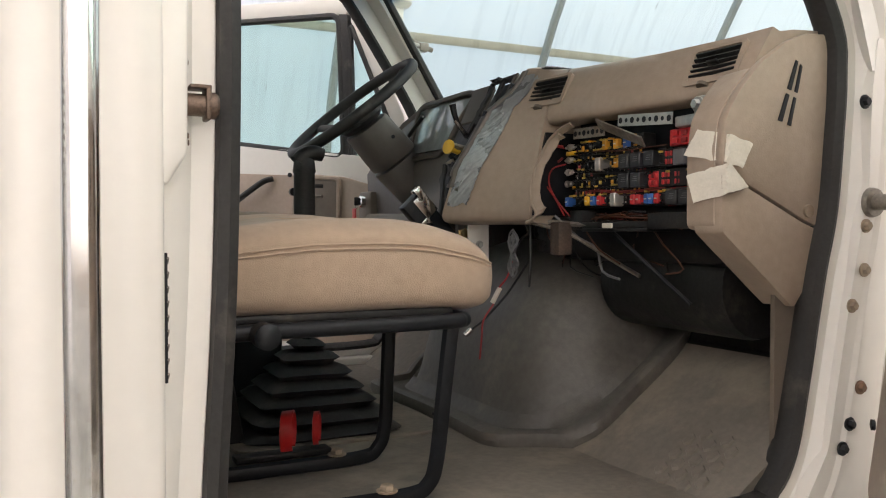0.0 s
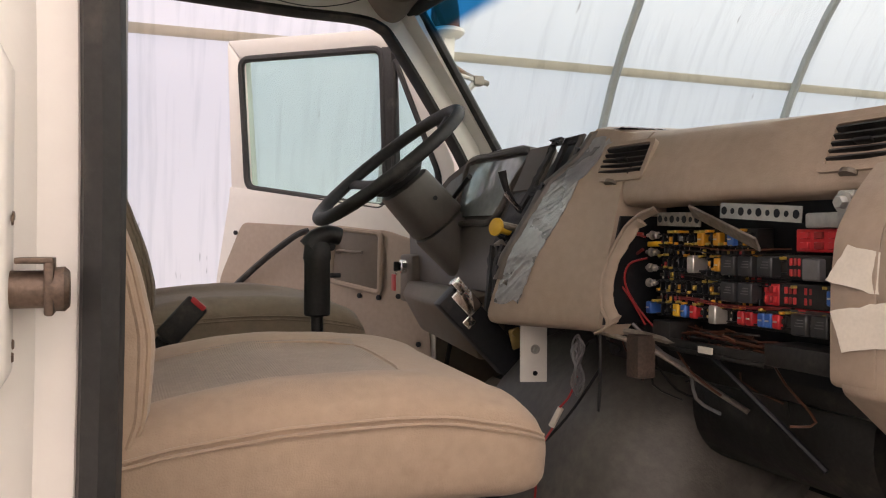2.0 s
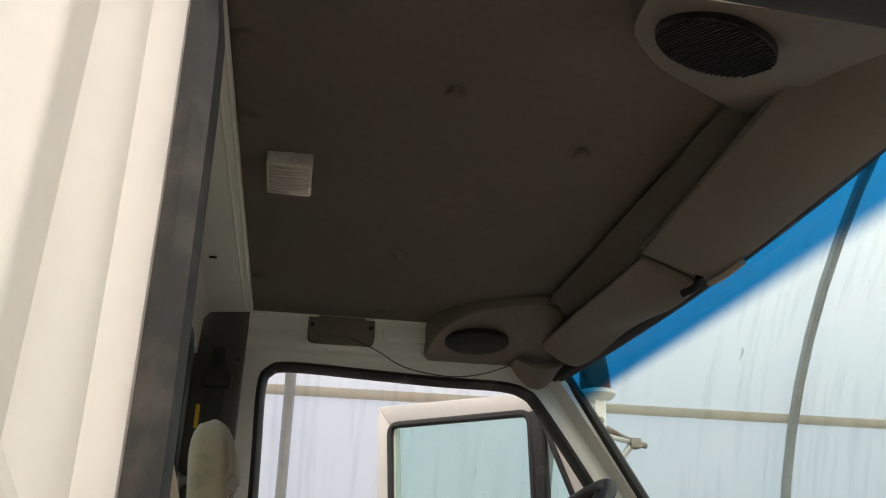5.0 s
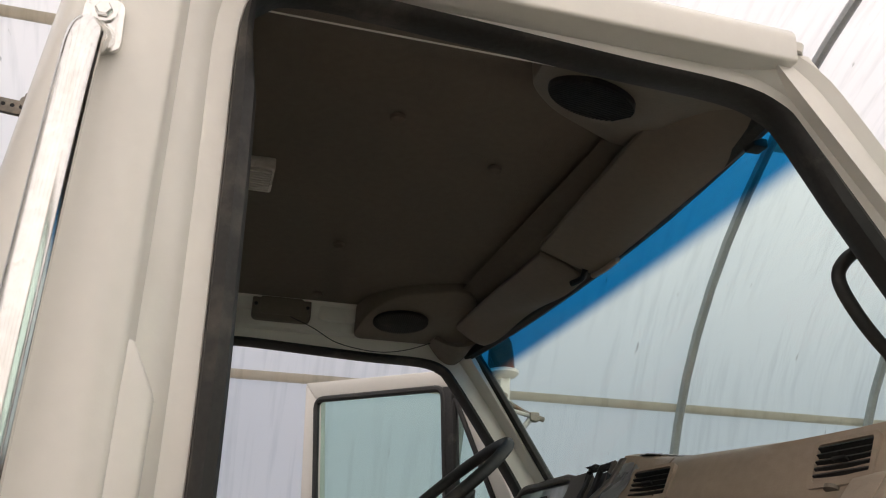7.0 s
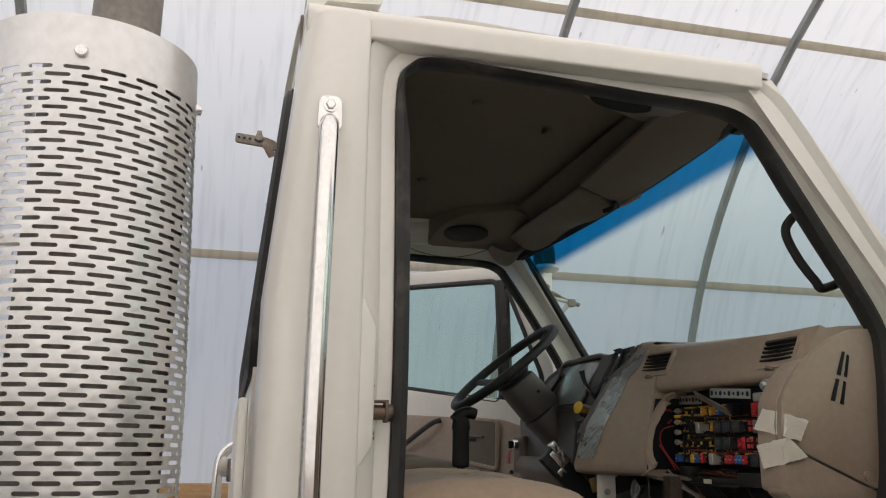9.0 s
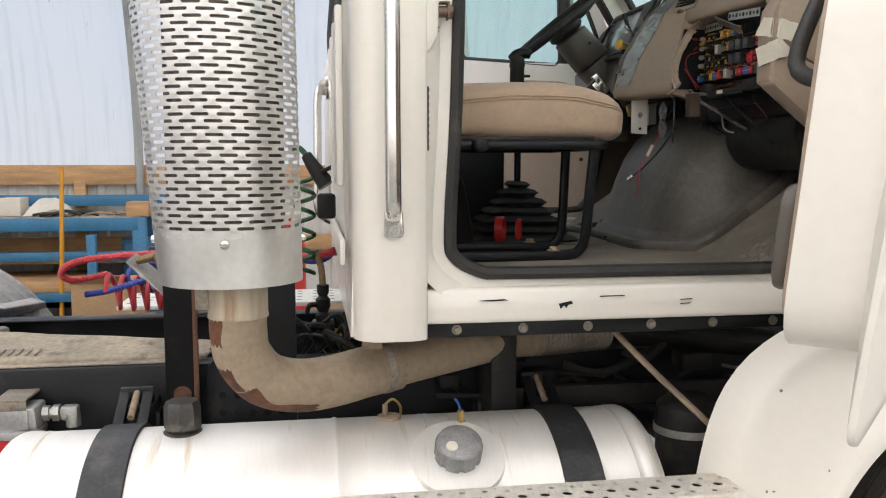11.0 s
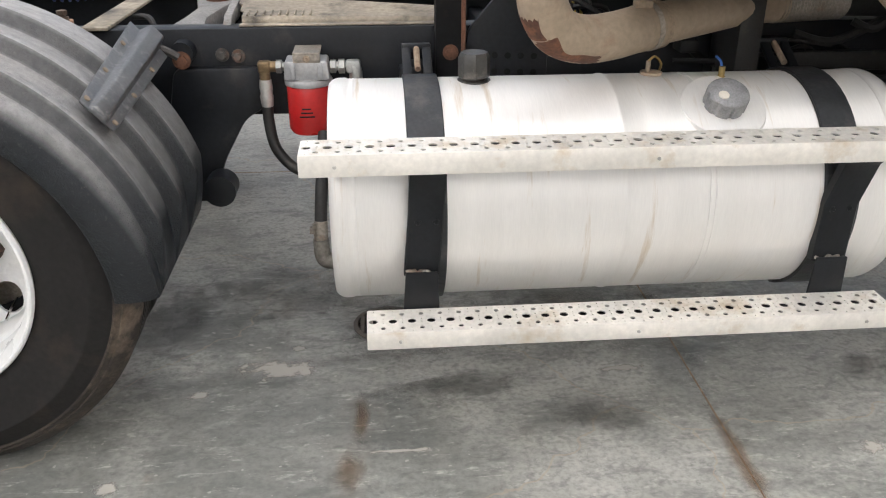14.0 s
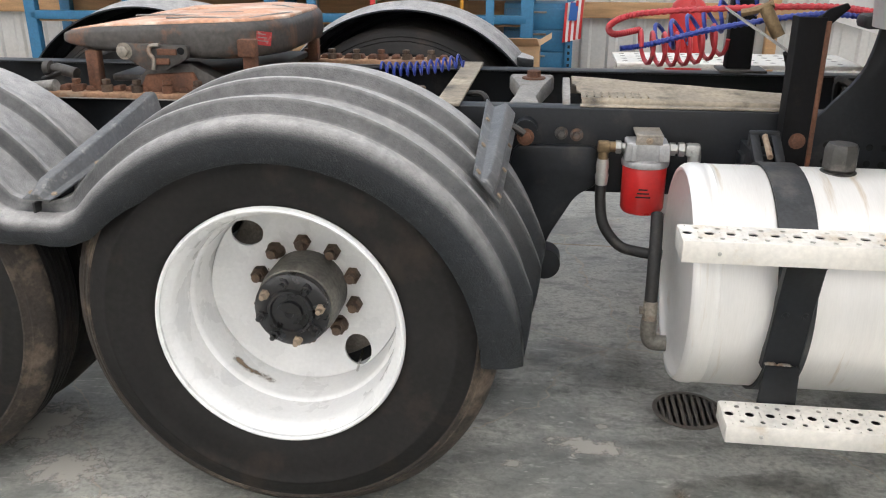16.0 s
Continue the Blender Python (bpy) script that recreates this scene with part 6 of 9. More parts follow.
# roof fittings
for far in (False, True):
    pod = thing("speaker_pod", (0.82, side_y(1.2, far), 2.70), "brown plastic overhead pod with oval speaker grille", "speaker", "roof speakers")
    sink = Matrix.Translation((0, 0.015, -0.035)) if far else Matrix()
    plan = rounded([(0.63, 1.04), (0.66, 1.20), (0.74, 1.30), (0.93, 1.395), (1.03, 1.22), (1.03, 1.04)], 0.05)
    part("shell", moved(mirror_y(bevel(loft([[(x, y, 2.752 if far else 2.665 + 0.087 * min(1, max(0, y - 1.04) / 0.28)) for x, y in plan], [(x, y, 2.628 + max(0, y - 1.05 - 0.45 * max(0, x - 0.72)) / 0.34 * 0.10) for x, y in plan]]), 0.006, 2), far), sink), TANDARK, pod)
    gm = Matrix.Translation((0.765, 1.18, 2.655)) @ Matrix.Rotation(radians(24), 4, "Z") @ Matrix.Rotation(radians(14), 4, "X")
    part("grille", moved(mirror_y(moved(lathe([(0.088, 0.004), (0.088, -0.006), (0.082, -0.008), (0, -0.009)], 32, "z"), gm @ Matrix.Diagonal((1, 0.68, 1, 1))), far), sink), MESSY, pod, "black ribbed oval speaker grille")
    for k in range(27):
        xx = -0.078 + 0.006 * k
        half = 0.058 * math.sqrt(max(0, 1 - (xx / 0.084) ** 2))
        part("rib", moved(mirror_y(moved(box(xx - 0.0011, xx + 0.0011, -half, half, -0.0102, -0.008), gm), far), sink), MESSY, pod)
    part("screw", mirror_y(lathe([(0.007, 2.69), (0.007, 2.684)], 10, "z", (0.69, 1.21, 0)), far), BLACK, pod)
vis = thing("sun_visor", (1.0, 1.5, 2.62), "brown vinyl sun visor folded up against roof", "sun visor", "sun visors")


def visor_bm(y0, y1, warp, rear0, rear1, front0, front1):
    def fn(u, v):
        y = y0 + (y1 - y0) * u
        xr, xf = rear0 + (rear1 - rear0) * u, front0 + (front1 - front0) * u
        puff = 0.012 * math.sin(math.pi * v) * math.sin(math.pi * min(1, u * 1.02)) ** 0.3
        return (xr + (xf - xr) * v, y, 2.680 - 0.052 * v - puff + warp * math.sin(9 * u + 4 * v) * v)
    bm = sheet(fn, 30, 10, 0.016)
    return bevel(bm, 0.006, 3, 50)


part("pad", visor_bm(1.115, 1.845, 0.0006, 0.904, 0.952, 1.072, 1.098), TANDARK, vis)
part("piping", tube([(0.903 + 0.048 * k / 10, 1.118 + 0.0725 * k, 2.676) for k in range(11)] + [(1.0, 1.848, 2.655), (1.09, 1.842, 2.628)], 0.0035, 6, curve=3), TANDARK, vis)
part("pivot", tube([(1.085, 1.84, 2.612), (1.09, 1.80, 2.610), (1.09, 1.72, 2.610)], 0.007, 8), TAN, vis)
part("clip", box(1.055, 1.085, 1.155, 1.185, 2.60, 2.618, 0.004), MESSY, vis)
vis2 = thing("sun_visor", (1.0, 2.2, 2.62), "brown vinyl sun visor, sagging and wrinkled", "sun visor", "sun visors")
part("pad", visor_bm(1.875, 2.53, 0.009, 0.965, 0.945, 1.085, 1.045), TANDARK, vis2)
part("pivot", tube([(1.045, 1.88, 2.60), (1.06, 1.85, 2.605), (1.06, 1.83, 2.62)], 0.008, 8), BLACK, vis2)
flap = thing("visor_flap", (0.93, 2.6, 2.6), "folded brown vinyl side visor flap", "sun visor")
part("pad", sheet(lambda u, v: (0.89 + 0.13 * u, 2.56 + 0.07 * v, 2.645 - 0.065 * math.sin(math.pi * u) * (0.35 + 0.65 * v)), 16, 6, 0.012), TANDARK, flap)
dome = thing("dome_lamp", (0.248, 1.79, 2.735), "square frosted plastic interior lamp on headliner", "lamp")
LAMPG = material("frosted_lens", (0.55, 0.5, 0.45), 0.25, 0, 8, 0.1, 0.3, 90, spec=0.8)
part("frame", bevel(prism(rounded([(0.207, 1.728), (0.289, 1.728), (0.289, 1.85), (0.207, 1.85)], 0.008), "z", 2.722, 2.75), 0.003), LAMPG, dome)
for k in range(9):
    part("lens_rib", box(0.213, 0.283, 1.738 + 0.0115 * k, 1.745 + 0.0115 * k, 2.716, 2.7225, 0.002), LAMPG, dome)
for x, y in ((0.498, 1.478), (0.497, 2.143), (0.18, 1.40), (0.18, 1.62), (0.18, 2.35), (0.75, 1.62), (0.50, 2.55)):
    part("headliner_button", lathe([(0.016, 2.744), (0.015, 2.736), (0.009, 2.732), (0, 2.731)], 14, "z", (x, y, 0)), HEADLINER, cab)
part("roof_box_plate", prism(rounded([(0.311, 2.668), (0.495, 2.668), (0.495, 2.758), (0.311, 2.758)], 0.02), "y", 2.628, 2.665, 0.004), TANDARK, cab)
part("roof_box_plate", prism(rounded([(0.335, 2.685), (0.47, 2.685), (0.47, 2.745), (0.335, 2.745)], 0.014), "y", 2.622, 2.632, 0.003), TANDARK, cab)
for x in (0.322, 0.483):
    part("plate_screw", lathe([(0.006, 2.628), (0.006, 2.623)], 8, "y", (x, 0, 2.715)), BLACK, cab)
part("recess_panel", prism(rounded([(0.52, 2.685), (0.66, 2.685), (0.66, 2.742), (0.52, 2.742)], 0.015), "y", 2.634, 2.66, 0.006), WHITE, cab)
part("loose_wire", tube([(0.43, 2.62, 2.68), (0.5, 2.6, 2.645), (0.58, 2.59, 2.60), (0.70, 2.59, 2.583), (0.80, 2.60, 2.60), (0.90, 2.61, 2.64)], 0.0015, 5), WIRES[2], cab)
belt = thing("seat_belt_retractor", (0.1, 2.64, 2.3), "brown pillar trim with black seat belt and anchor", "seat belt")
part("trim", prism(rounded([(0.018, 2.30), (0.148, 2.30), (0.150, 2.765), (0.018, 2.765)], 0.022), "y", 2.612, 2.66, 0.008), DARKTRIM, belt)
part("slide_cover", prism(rounded([(0.058, 2.48), (0.115, 2.48), (0.115, 2.70), (0.058, 2.70)], 0.008), "y", 2.606, 2.613, 0.003), DARKTRIM, belt)
part("webbing", bevel(loft([[(x, y, z) for x, y in ((0.062, 2.590), (0.112, 2.590), (0.112, 2.592), (0.062, 2.592))] for z in (1.7, 2.2, 2.52)]), 0.0006, 1), MESSY, belt)
part("anchor", bevel(prism(rounded([(0.050, 2.515), (0.125, 2.515), (0.128, 2.545), (0.107, 2.585), (0.104, 2.625), (0.071, 2.625), (0.068, 2.585), (0.047, 2.545)], 0.008), "y", 2.578, 2.606), 0.005), MESSY, belt)
part("anchor_bolt", bolt((0.0875, 2.578, 2.583), 0.011, 0.006, "y"), BLACK, belt)
part("trim_screw", lathe([(0.007, 2.612), (0.006, 2.609), (0, 2.6085)], 10, "y", (0.135, 0, 2.60)), BLACK, belt)
part("label", box(0.046, 0.056, 2.588, 2.590, 2.41, 2.47), YELLOW, belt)
part("pillar_trim", prism(rounded([(0.03, 1.7), (0.15, 1.7), (0.155, 2.28), (0.03, 2.28)], 0.02), "y", 2.63, 2.67, 0.008), TANDARK, cab)
part("coat_hook", tube([(0.033, 2.02, 2.645), (0.044, 2.015, 2.665), (0.050, 2.006, 2.685), (0.058, 2.0, 2.708)], lambda u: 0.013 - 0.009 * u, 8), BLACK, cab)
part("coat_hook", bevel(prism(rounded([(0.085, 2.728), (0.116, 2.729), (0.112, 2.712), (0.098, 2.706), (0.088, 2.716)], 0.004), "y", 1.75, 1.80), 0.003), WHITE, cab)
grab = thing("pillar_grab_handle", (1.14, 1.03, 2.3), "black bent tube grab handle on windshield pillar", "grab handle")
part("loop", tube([(1.20, 1.07, 2.42), (1.16, 1.07, 2.39), (1.118, 1.07, 2.36), (1.10, 1.07, 2.325), (1.125, 1.07, 2.27), (1.165, 1.07, 2.22), (1.19, 1.07, 2.205), (1.30, 1.07, 2.25)], 0.0105, 10), RUBBER, grab)

# doors


def cab_door(name, hinge, sdir, ndir, top, label, near):
    e = thing(name, (hinge[0], hinge[1], 1.25), label, "door", "cab doors", "")
    def M(s, n, z):
        if near:
            n += 0.075 * min(1.0, max(0.0, (z - 1.3) / 0.7)) - 0.015 if n < 0.05 else 0.15 * min(0.45, max(0.0, z - 1.2))
        return (hinge[0] + sdir[0] * s + ndir[0] * n, hinge[1] + sdir[1] * s + ndir[1] * n, z)
    def slab(pts, n0, n1, w=0.006):
        return bevel(loft([[M(s, n0, z) for s, z in pts], [M(s, n1, z) for s, z in pts]]), w, 2)
    T = top
    low = rounded([(0.02, 1.29), (1.03, 1.29), (1.045, 1.5), (1.06, 1.78), (0.99, 2.10), (0.985, 2.145), (0.0, 2.03), (0.0, 1.55)], [0.06, 0.10, 0.02, 0.03, 0.01, 0.004, 0.004, 0.02])
    part("inner_shell", slab(low, 0.0, 0.085, 0.012), WHITE, e)
    skin = rounded([(-0.02, 1.17), (1.06, 1.17), (1.075, 1.78), (1.01, 2.14), (-0.02, 2.04)], [0.03, 0.04, 0.03, 0.01, 0.01])
    part("outer_skin", slab(skin, 0.086, 0.098, 0.003), WHITE, e)
    fr = [("rear_post", [(1.01, T), (0.945, T - 0.075), (0.905, 2.13), (0.99, 2.14)]), ("top_rail", [(1.01, T), (0.23, T - 0.05), (0.255, T - 0.115), (0.945, T - 0.075)]),
          ("front_rail", [(0.23, T - 0.05), (0.235, T - 0.145), (0.05, 2.15), (0.04, 2.03), (-0.01, 2.03), (0.0, 2.19)])]
    for nm, pts in fr:
        part(nm, slab(pts, 0.01, 0.075, 0.008), WHITE, e)
    gl = [(0.94, T - 0.08), (0.285, T - 0.115), (0.265, 2.05), (0.905, 2.14)]
    g = part("window", slab(gl, 0.040, 0.043, 0.0), GLASS, e, "tinted side window pane")
    g.visible_shadow = False
    line = [M(s, 0.012, z) for s, z in rounded(gl, 0.04)]
    part("window_rubber", tube(line, 0.013, 8, True, 0), RUBBER, g)
    part("divider", slab([(0.285, T - 0.11), (0.245, T - 0.115), (0.228, 2.03), (0.268, 2.04)], 0.005, 0.05, 0.004), RUBBER, e)
    vg = [(0.235, T - 0.15), (0.06, 2.16), (0.055, 2.03), (0.235, 2.03)]
    v = part("quarter_window", slab(vg, 0.040, 0.043, 0.0), GLASS, e)
    v.visible_shadow = False
    part("window_rubber", tube([M(s, 0.012, z) for s, z in rounded(vg, 0.03)], 0.011, 8, True, 0), RUBBER, v)
    card = rounded([(0.06, 1.33), (1.0, 1.33), (1.035, 1.785), (0.91, 2.01), (0.25, 1.975), (0.10, 1.93)], [0.04, 0.06, 0.05, 0.03, 0.03, 0.03])
    part("door_card", slab(card, -0.012, 0.0, 0.005), TAN, e, "tan plastic door card")
    rec = rounded([(0.27, 1.765), (0.48, 1.80), (0.46, 1.985), (0.265, 1.965)], 0.02)
    part("handle_recess", slab(rec, -0.024, -0.010, 0.006), TANDARK, e)
    part("recess_rim", tube([M(s, -0.022, z) for s, z in rec], 0.010, 8, True, 0), TAN, e)
    part("door_handle", tube([M(0.44, -0.03, 1.90), M(0.42, -0.045, 1.905), M(0.36, -0.045, 1.90), M(0.33, -0.04, 1.90)], 0.010, 8, flat=0.6), TANDARK, e)
    part("lock_knob", lathe([(0.016, 0), (0.016, 0.02)], 12, "y", M(0.455, -0.05, 1.92)), BLACK, e)
    for s, z in ((0.36, 1.752), (0.28, 1.748), (0.20, 1.755), (0.94, 1.97), (0.5, 1.988), (0.97, 1.5), (0.12, 1.6), (0.08, 1.85), (0.06, 1.45)):
        part("card_screw", moved(lathe([(0.009, 0), (0.009, 0.006), (0, 0.008)], 10, "z"), Matrix.Translation(M(s, -0.012, z)) @ Vector((-ndir[0], -ndir[1], 0)).to_track_quat("Z", "Y").to_matrix().to_4x4()), BLACK, e)
    if near:
        part("grab_bar", tube([M(0.72, -0.012, 1.95), M(0.72, -0.05, 1.93), M(0.85, -0.06, 1.82), M(0.92, -0.06, 1.72), M(0.93, -0.012, 1.69)], 0.013, 10), RUBBER, e)
        part("door_pocket", slab(rounded([(0.45, 1.36), (0.96, 1.37), (0.97, 1.54), (0.45, 1.52)], 0.05), -0.045, -0.012, 0.012), GREYP, e)
    else:
        part("pull_strap", tube([M(0.95, -0.02, 1.76), M(0.78, -0.05, 1.86), M(0.62, -0.05, 1.955), M(0.58, -0.02, 1.975)], 0.012, 8), RUBBER, e)
    return e


cab_door("cab_door", (1.22, 2.80), (-0.611, 0.791), (0.791, 0.611), 2.708, "white truck door standing open, tan card and tinted window", False)
cab_door("cab_door", (1.275, 0.925), (-0.70, -0.714), (0.714, -0.70), 2.62, "white truck door swung open with black grab bar and pocket", True)

# fittings of the near door opening
STRIKE = material("rusty_striker", (0.15, 0.105, 0.078), 0.5, 0.6, 30, 0.35, 0.3, 80, (0.28, 0.2, 0.13), 0.2, 25)
part("striker_plate", bevel(loft([[(a, 0.912 if a < 0.126 else 0.922, z), (a, 0.972, z), (0.118, 0.972, z), (0.118, 0.912, z)] for a, z in ((0.1275, 1.815), (0.149, 1.85), (0.151, 2.05), (0.1275, 2.10))]), 0.004, 2), WHITE, cab)
part("striker", join(*[moved(lathe(p, 18, "x", (0, 0.938, 1.905)), Matrix.Translation((0.027, 0.004, 0))) for p in ([(0.02, 0.112), (0.02, 0.119), (0.015, 0.122)], [(0.0125, 0.115), (0.0125, 0.15)], [(0.0145, 0.146), (0.015, 0.155), (0.012, 0.158)])], box(0.153, 0.176, 0.928, 0.956, 1.922, 1.926, 0.001), box(0.170, 0.176, 0.928, 0.956, 1.888, 1.924, 0.002)), STRIKE, cab, "rusty door striker pin")
part("door_check", join(lathe([(0.014, 0.935), (0.014, 0.88)], 14, "y", (1.285, 0, 1.815)), lathe([(0.026, 0.945), (0.024, 0.936)], 18, "y", (1.285, 0, 1.815))), STEEL, cab)
for x, z in ((1.262, 1.985), (1.235, 1.64), (1.265, 1.70), (1.268, 1.775), (1.232, 1.44), (1.215, 1.40), (1.258, 1.50)):
    part("hinge_bolt", bolt((x, 0.943, z), 0.008, 0.008, "y"), BLACK if z > 1.9 or z < 1.45 else RUST, cab)
for pts in ([(0.0, 0.0), (0.03, 0.006), (0.034, 0.0), (0.022, -0.003), (0.018, -0.011), (0.013, -0.004), (0.004, -0.012)], [(0.30, 0.004), (0.33, 0.005), (0.33, 0.003), (0.30, 0.002)], [(0.30, -0.006), (0.325, -0.005), (0.325, -0.007), (0.30, -0.008)], [(-0.19, 0.012), (-0.13, 0.014), (-0.12, 0.011), (-0.17, 0.010)], [(0.10, 0.016), (0.16, 0.017), (0.16, 0.015), (0.10, 0.014)]):
    part("paint_chip", prism([(0.434 + a, 1.247 + b) for a, b in pts], "y", 0.9305, 0.9335), BLACK, cab)
for k in range(7):
    part("rail_bolt", bolt((0.2 + 0.16 * k, 0.975, 1.184), 0.008, 0.004, "y"), STEEL, cab)
part("pillar_slot", box(0.126, 0.1290, 0.936, 0.9445, 1.60, 1.742), BLACK, cab)
for k in range(9):
    part("slot_tooth", moved(box(-0.0012, 0.0012, -0.0052, 0.0052, -0.0012, 0.0012), Matrix.Translation((0.1295, 0.940, 1.607 + 0.0158 * k)) @ Matrix.Rotation(radians(-38), 4, "X")), STEEL, cab)
for z, w in ((1.953, 0.006), (1.95, 0.004), (1.87, 0.004), (1.862, 0.003)):
    part("paint_chip", moved(lathe([(0.007, 0.151), (0.006, 0.1522), (0, 0.1524)], 7, "x"), Matrix.Translation((0, 0.925 + w * 3, z)) @ Matrix.Diagonal((1, w * 130, 0.5, 1))), STRIKE, cab)
rail = thing("grab_rail", (0.045, 0.87, 1.44), "tall polished steel grab rail on cab corner", "grab rail", "grab rails")
part("tube", tube([(0.043, 0.893, 1.452), (0.042, 0.855, 1.47), (0.040, 0.840, 1.52), (0.039, 0.838, 1.9), (0.044, 0.842, 2.33), (0.047, 0.862, 2.385), (0.05, 0.893, 2.405)], 0.0172, 18), CHROME, rail)
for x, z in ((0.045, 1.44), (0.05, 2.42)):
    part("foot", join(bevel(prism(rounded([(x - 0.023, z - 0.032), (x + 0.023, z - 0.032), (x + 0.02, z + 0.034), (x - 0.02, z + 0.034)], 0.014), "y", 0.884, 0.893), 0.003), bolt((x, 0.884, z + (0.015 if z > 2 else -0.015)), 0.009, 0.006, "y")), CHROME, rail)

# ---- perforated sheet metal ----
def punched(outer, holes):
    """Flat triangles (2D) that fill an outline with holes cut through it."""
    bm = bmesh.new()
    for loop in [outer] + holes:
        vs = [bm.verts.new((p[0], p[1], 0)) for p in loop]
        for i in range(len(vs)):
            bm.edges.new((vs[i], vs[(i + 1) % len(vs)]))
    bmesh.ops.triangle_fill(bm, edges=bm.edges[:], use_beauty=True)
    bm.verts.index_update()
    out = [tuple(v.co[:2]) for v in bm.verts], [tuple(v.index for v in f.verts) for f in bm.faces]
    bm.free()
    return out


def circle(cx, cy, r, n=10):
    return [(cx + r * math.cos(2 * math.pi * k / n), cy + r * math.sin(2 * math.pi * k / n)) for k in range(n)]


def tiled(cell, places, shape, thick):
    """Copies of a punched cell at the places, bent by shape(x, y), welded and thickened."""
    vs, fs = cell
    V, F = [], []
    for px, py in places:
        o = len(V)
        V += [shape(px + x, py + y) for x, y in vs]
        F += [tuple(i + o for i in f) for f in fs]
    me = bpy.data.meshes.new("t")
    me.from_pydata(V, [], F)
    bm = bmesh.new()
    bm.from_mesh(me)
    bpy.data.meshes.remove(me)
    bmesh.ops.remove_doubles(bm, verts=bm.verts, dist=1e-5)
    bmesh.ops.recalc_face_normals(bm, faces=bm.faces)
    bmesh.ops.solidify(bm, geom=bm.faces[:], thickness=thick)
    return bm


def step_board(x0, x1, yf, top, wide, drop, label):
    """A perforated step: a top plate with punched holes and raised dimples, and folded lips."""
    e = thing("step_board", ((x0 + x1) / 2, yf, top - drop), label, "step", "side steps")
    n = round((x1 - x0) / 0.0495)
    p = (x1 - x0) / n
    rect = [(0, 0), (p / 2, 0), (p, 0), (p, wide / 2), (p, wide), (p / 2, wide), (0, wide), (0, wide / 2)]
    holes = [circle(p * 0.27, wide * 0.5, 0.0112, 14)] + [circle(p * 0.77, wide * b, 0.0068, 10) for b in (0.2, 0.8)] + [circle(p * a, wide * b, 0.0024, 6) for a, b in ((0.27, 0.07), (0.27, 0.93), (0.77, 0.42), (0.77, 0.58))]
    part("tread", tiled(punched(rect, holes), [(x0 + p * k, yf) for k in range(n)], lambda x, y: (x, y, top), 0.003), STEPM, e)
    dimple = bmesh.new()
    for k in range(n):
        for a, b in ((0.27, 0.20), (0.27, 0.80), (0.08, 0.33), (0.46, 0.33), (0.08, 0.67), (0.46, 0.67), (0.60, 0.08), (0.94, 0.08), (0.60, 0.92), (0.94, 0.92), (0.77, 0.5)):
            cx, cy = x0 + p * (k + a), yf + wide * b
            ring_ = [dimple.verts.new((cx + 0.0042 * math.cos(2 * math.pi * q / 6), cy + 0.0042 * math.sin(2 * math.pi * q / 6), top)) for q in range(6)]
            peak = dimple.verts.new((cx, cy, top + 0.0026))
            for q in range(6):
                dimple.faces.new((ring_[q], ring_[(q + 1) % 6], peak))
    tagged(part("tread_grip", dimple, STEPM, e), "", kind="stuff")
    # Added dark box under the tread, so its holes read as shaded.
    part("channel", box(x0 + 0.012, x1 - 0.012, yf + 0.008, yf + wide - 0.008, top - drop + 0.006, top - 0.016, 0.002), MESSY, e)
    part("front_lip", box(x0, x1, yf - 0.003, yf, top - drop, top, 0.001), STEPM, e)
    part("back_lip", box(x0, x1, yf + wide, yf + wide + 0.003, top - drop, top, 0.001), STEPM, e)
    for x in (x0 - 0.003, x1):
        part("end_lip", box(x, x + 0.003, yf - 0.002, yf + wide + 0.002, top - drop, top - 0.001, 0.0008), STEPM, e)
    for x in (x0 + 0.08, (x0 + x1) / 2, x1 - 0.08):
        part("rivet", lathe([(0.005, yf - 0.003), (0.004, yf - 0.006), (0, yf - 0.0065)], 8, "y", (x, 0, top - drop * 0.55)), GALV, e)
    return e


step_board(-0.897, 0.785, 0.694, 0.866, 0.112, 0.053, "long perforated aluminium step board over fuel tank")
step_board(-0.756, 0.617, 0.656, 0.413, 0.112, 0.047, "shorter perforated aluminium step board below fuel tank")

# tank details
part("tank_sender", join(lathe([(0.03, 0.928), (0.03, 0.936), (0, 0.938)], 20, "z", (0.055, TY + 0.02, 0)), lathe([(0.007, 0.935), (0.007, 0.965), (0, 0.967)], 8, "z", (0.045, TY + 0.02, 0))), RUST, tank)
part("sender_wire", tube([(0.045, TY + 0.02, 0.965), (0.065, TY + 0.03, 0.975), (0.085, TY + 0.03, 0.955), (0.085, TY + 0.05, 0.92)], 0.0035, 6), BRASS, tank)
part("return_fitting", lathe([(0.014, 0.915), (0.014, 0.935), (0.009, 0.94), (0.009, 0.965), (0, 0.967)], 8, "z", (0.225, TY - 0.06, 0)), BRASS, tank)
part("return_line", tube([(0.225, TY - 0.06, 0.96), (0.222, TY - 0.05, 0.978), (0.216, TY - 0.03, 0.986)], 0.0035, 6), FBLUE, tank)
for x in (0.14, 0.155):
    part("seam_bead", lathe([(TR - 0.001, x - 0.003), (TR + 0.0015, x - 0.001), (TR + 0.0015, x + 0.001), (TR - 0.001, x + 0.003)], 80, "x", (0, TY, TZ), caps=False), ALU, tank)
drain = thing("tank_hose", (-0.87, 1.15, 0.36), "black rubber fuel hose with brass valve and elbow", "hose")
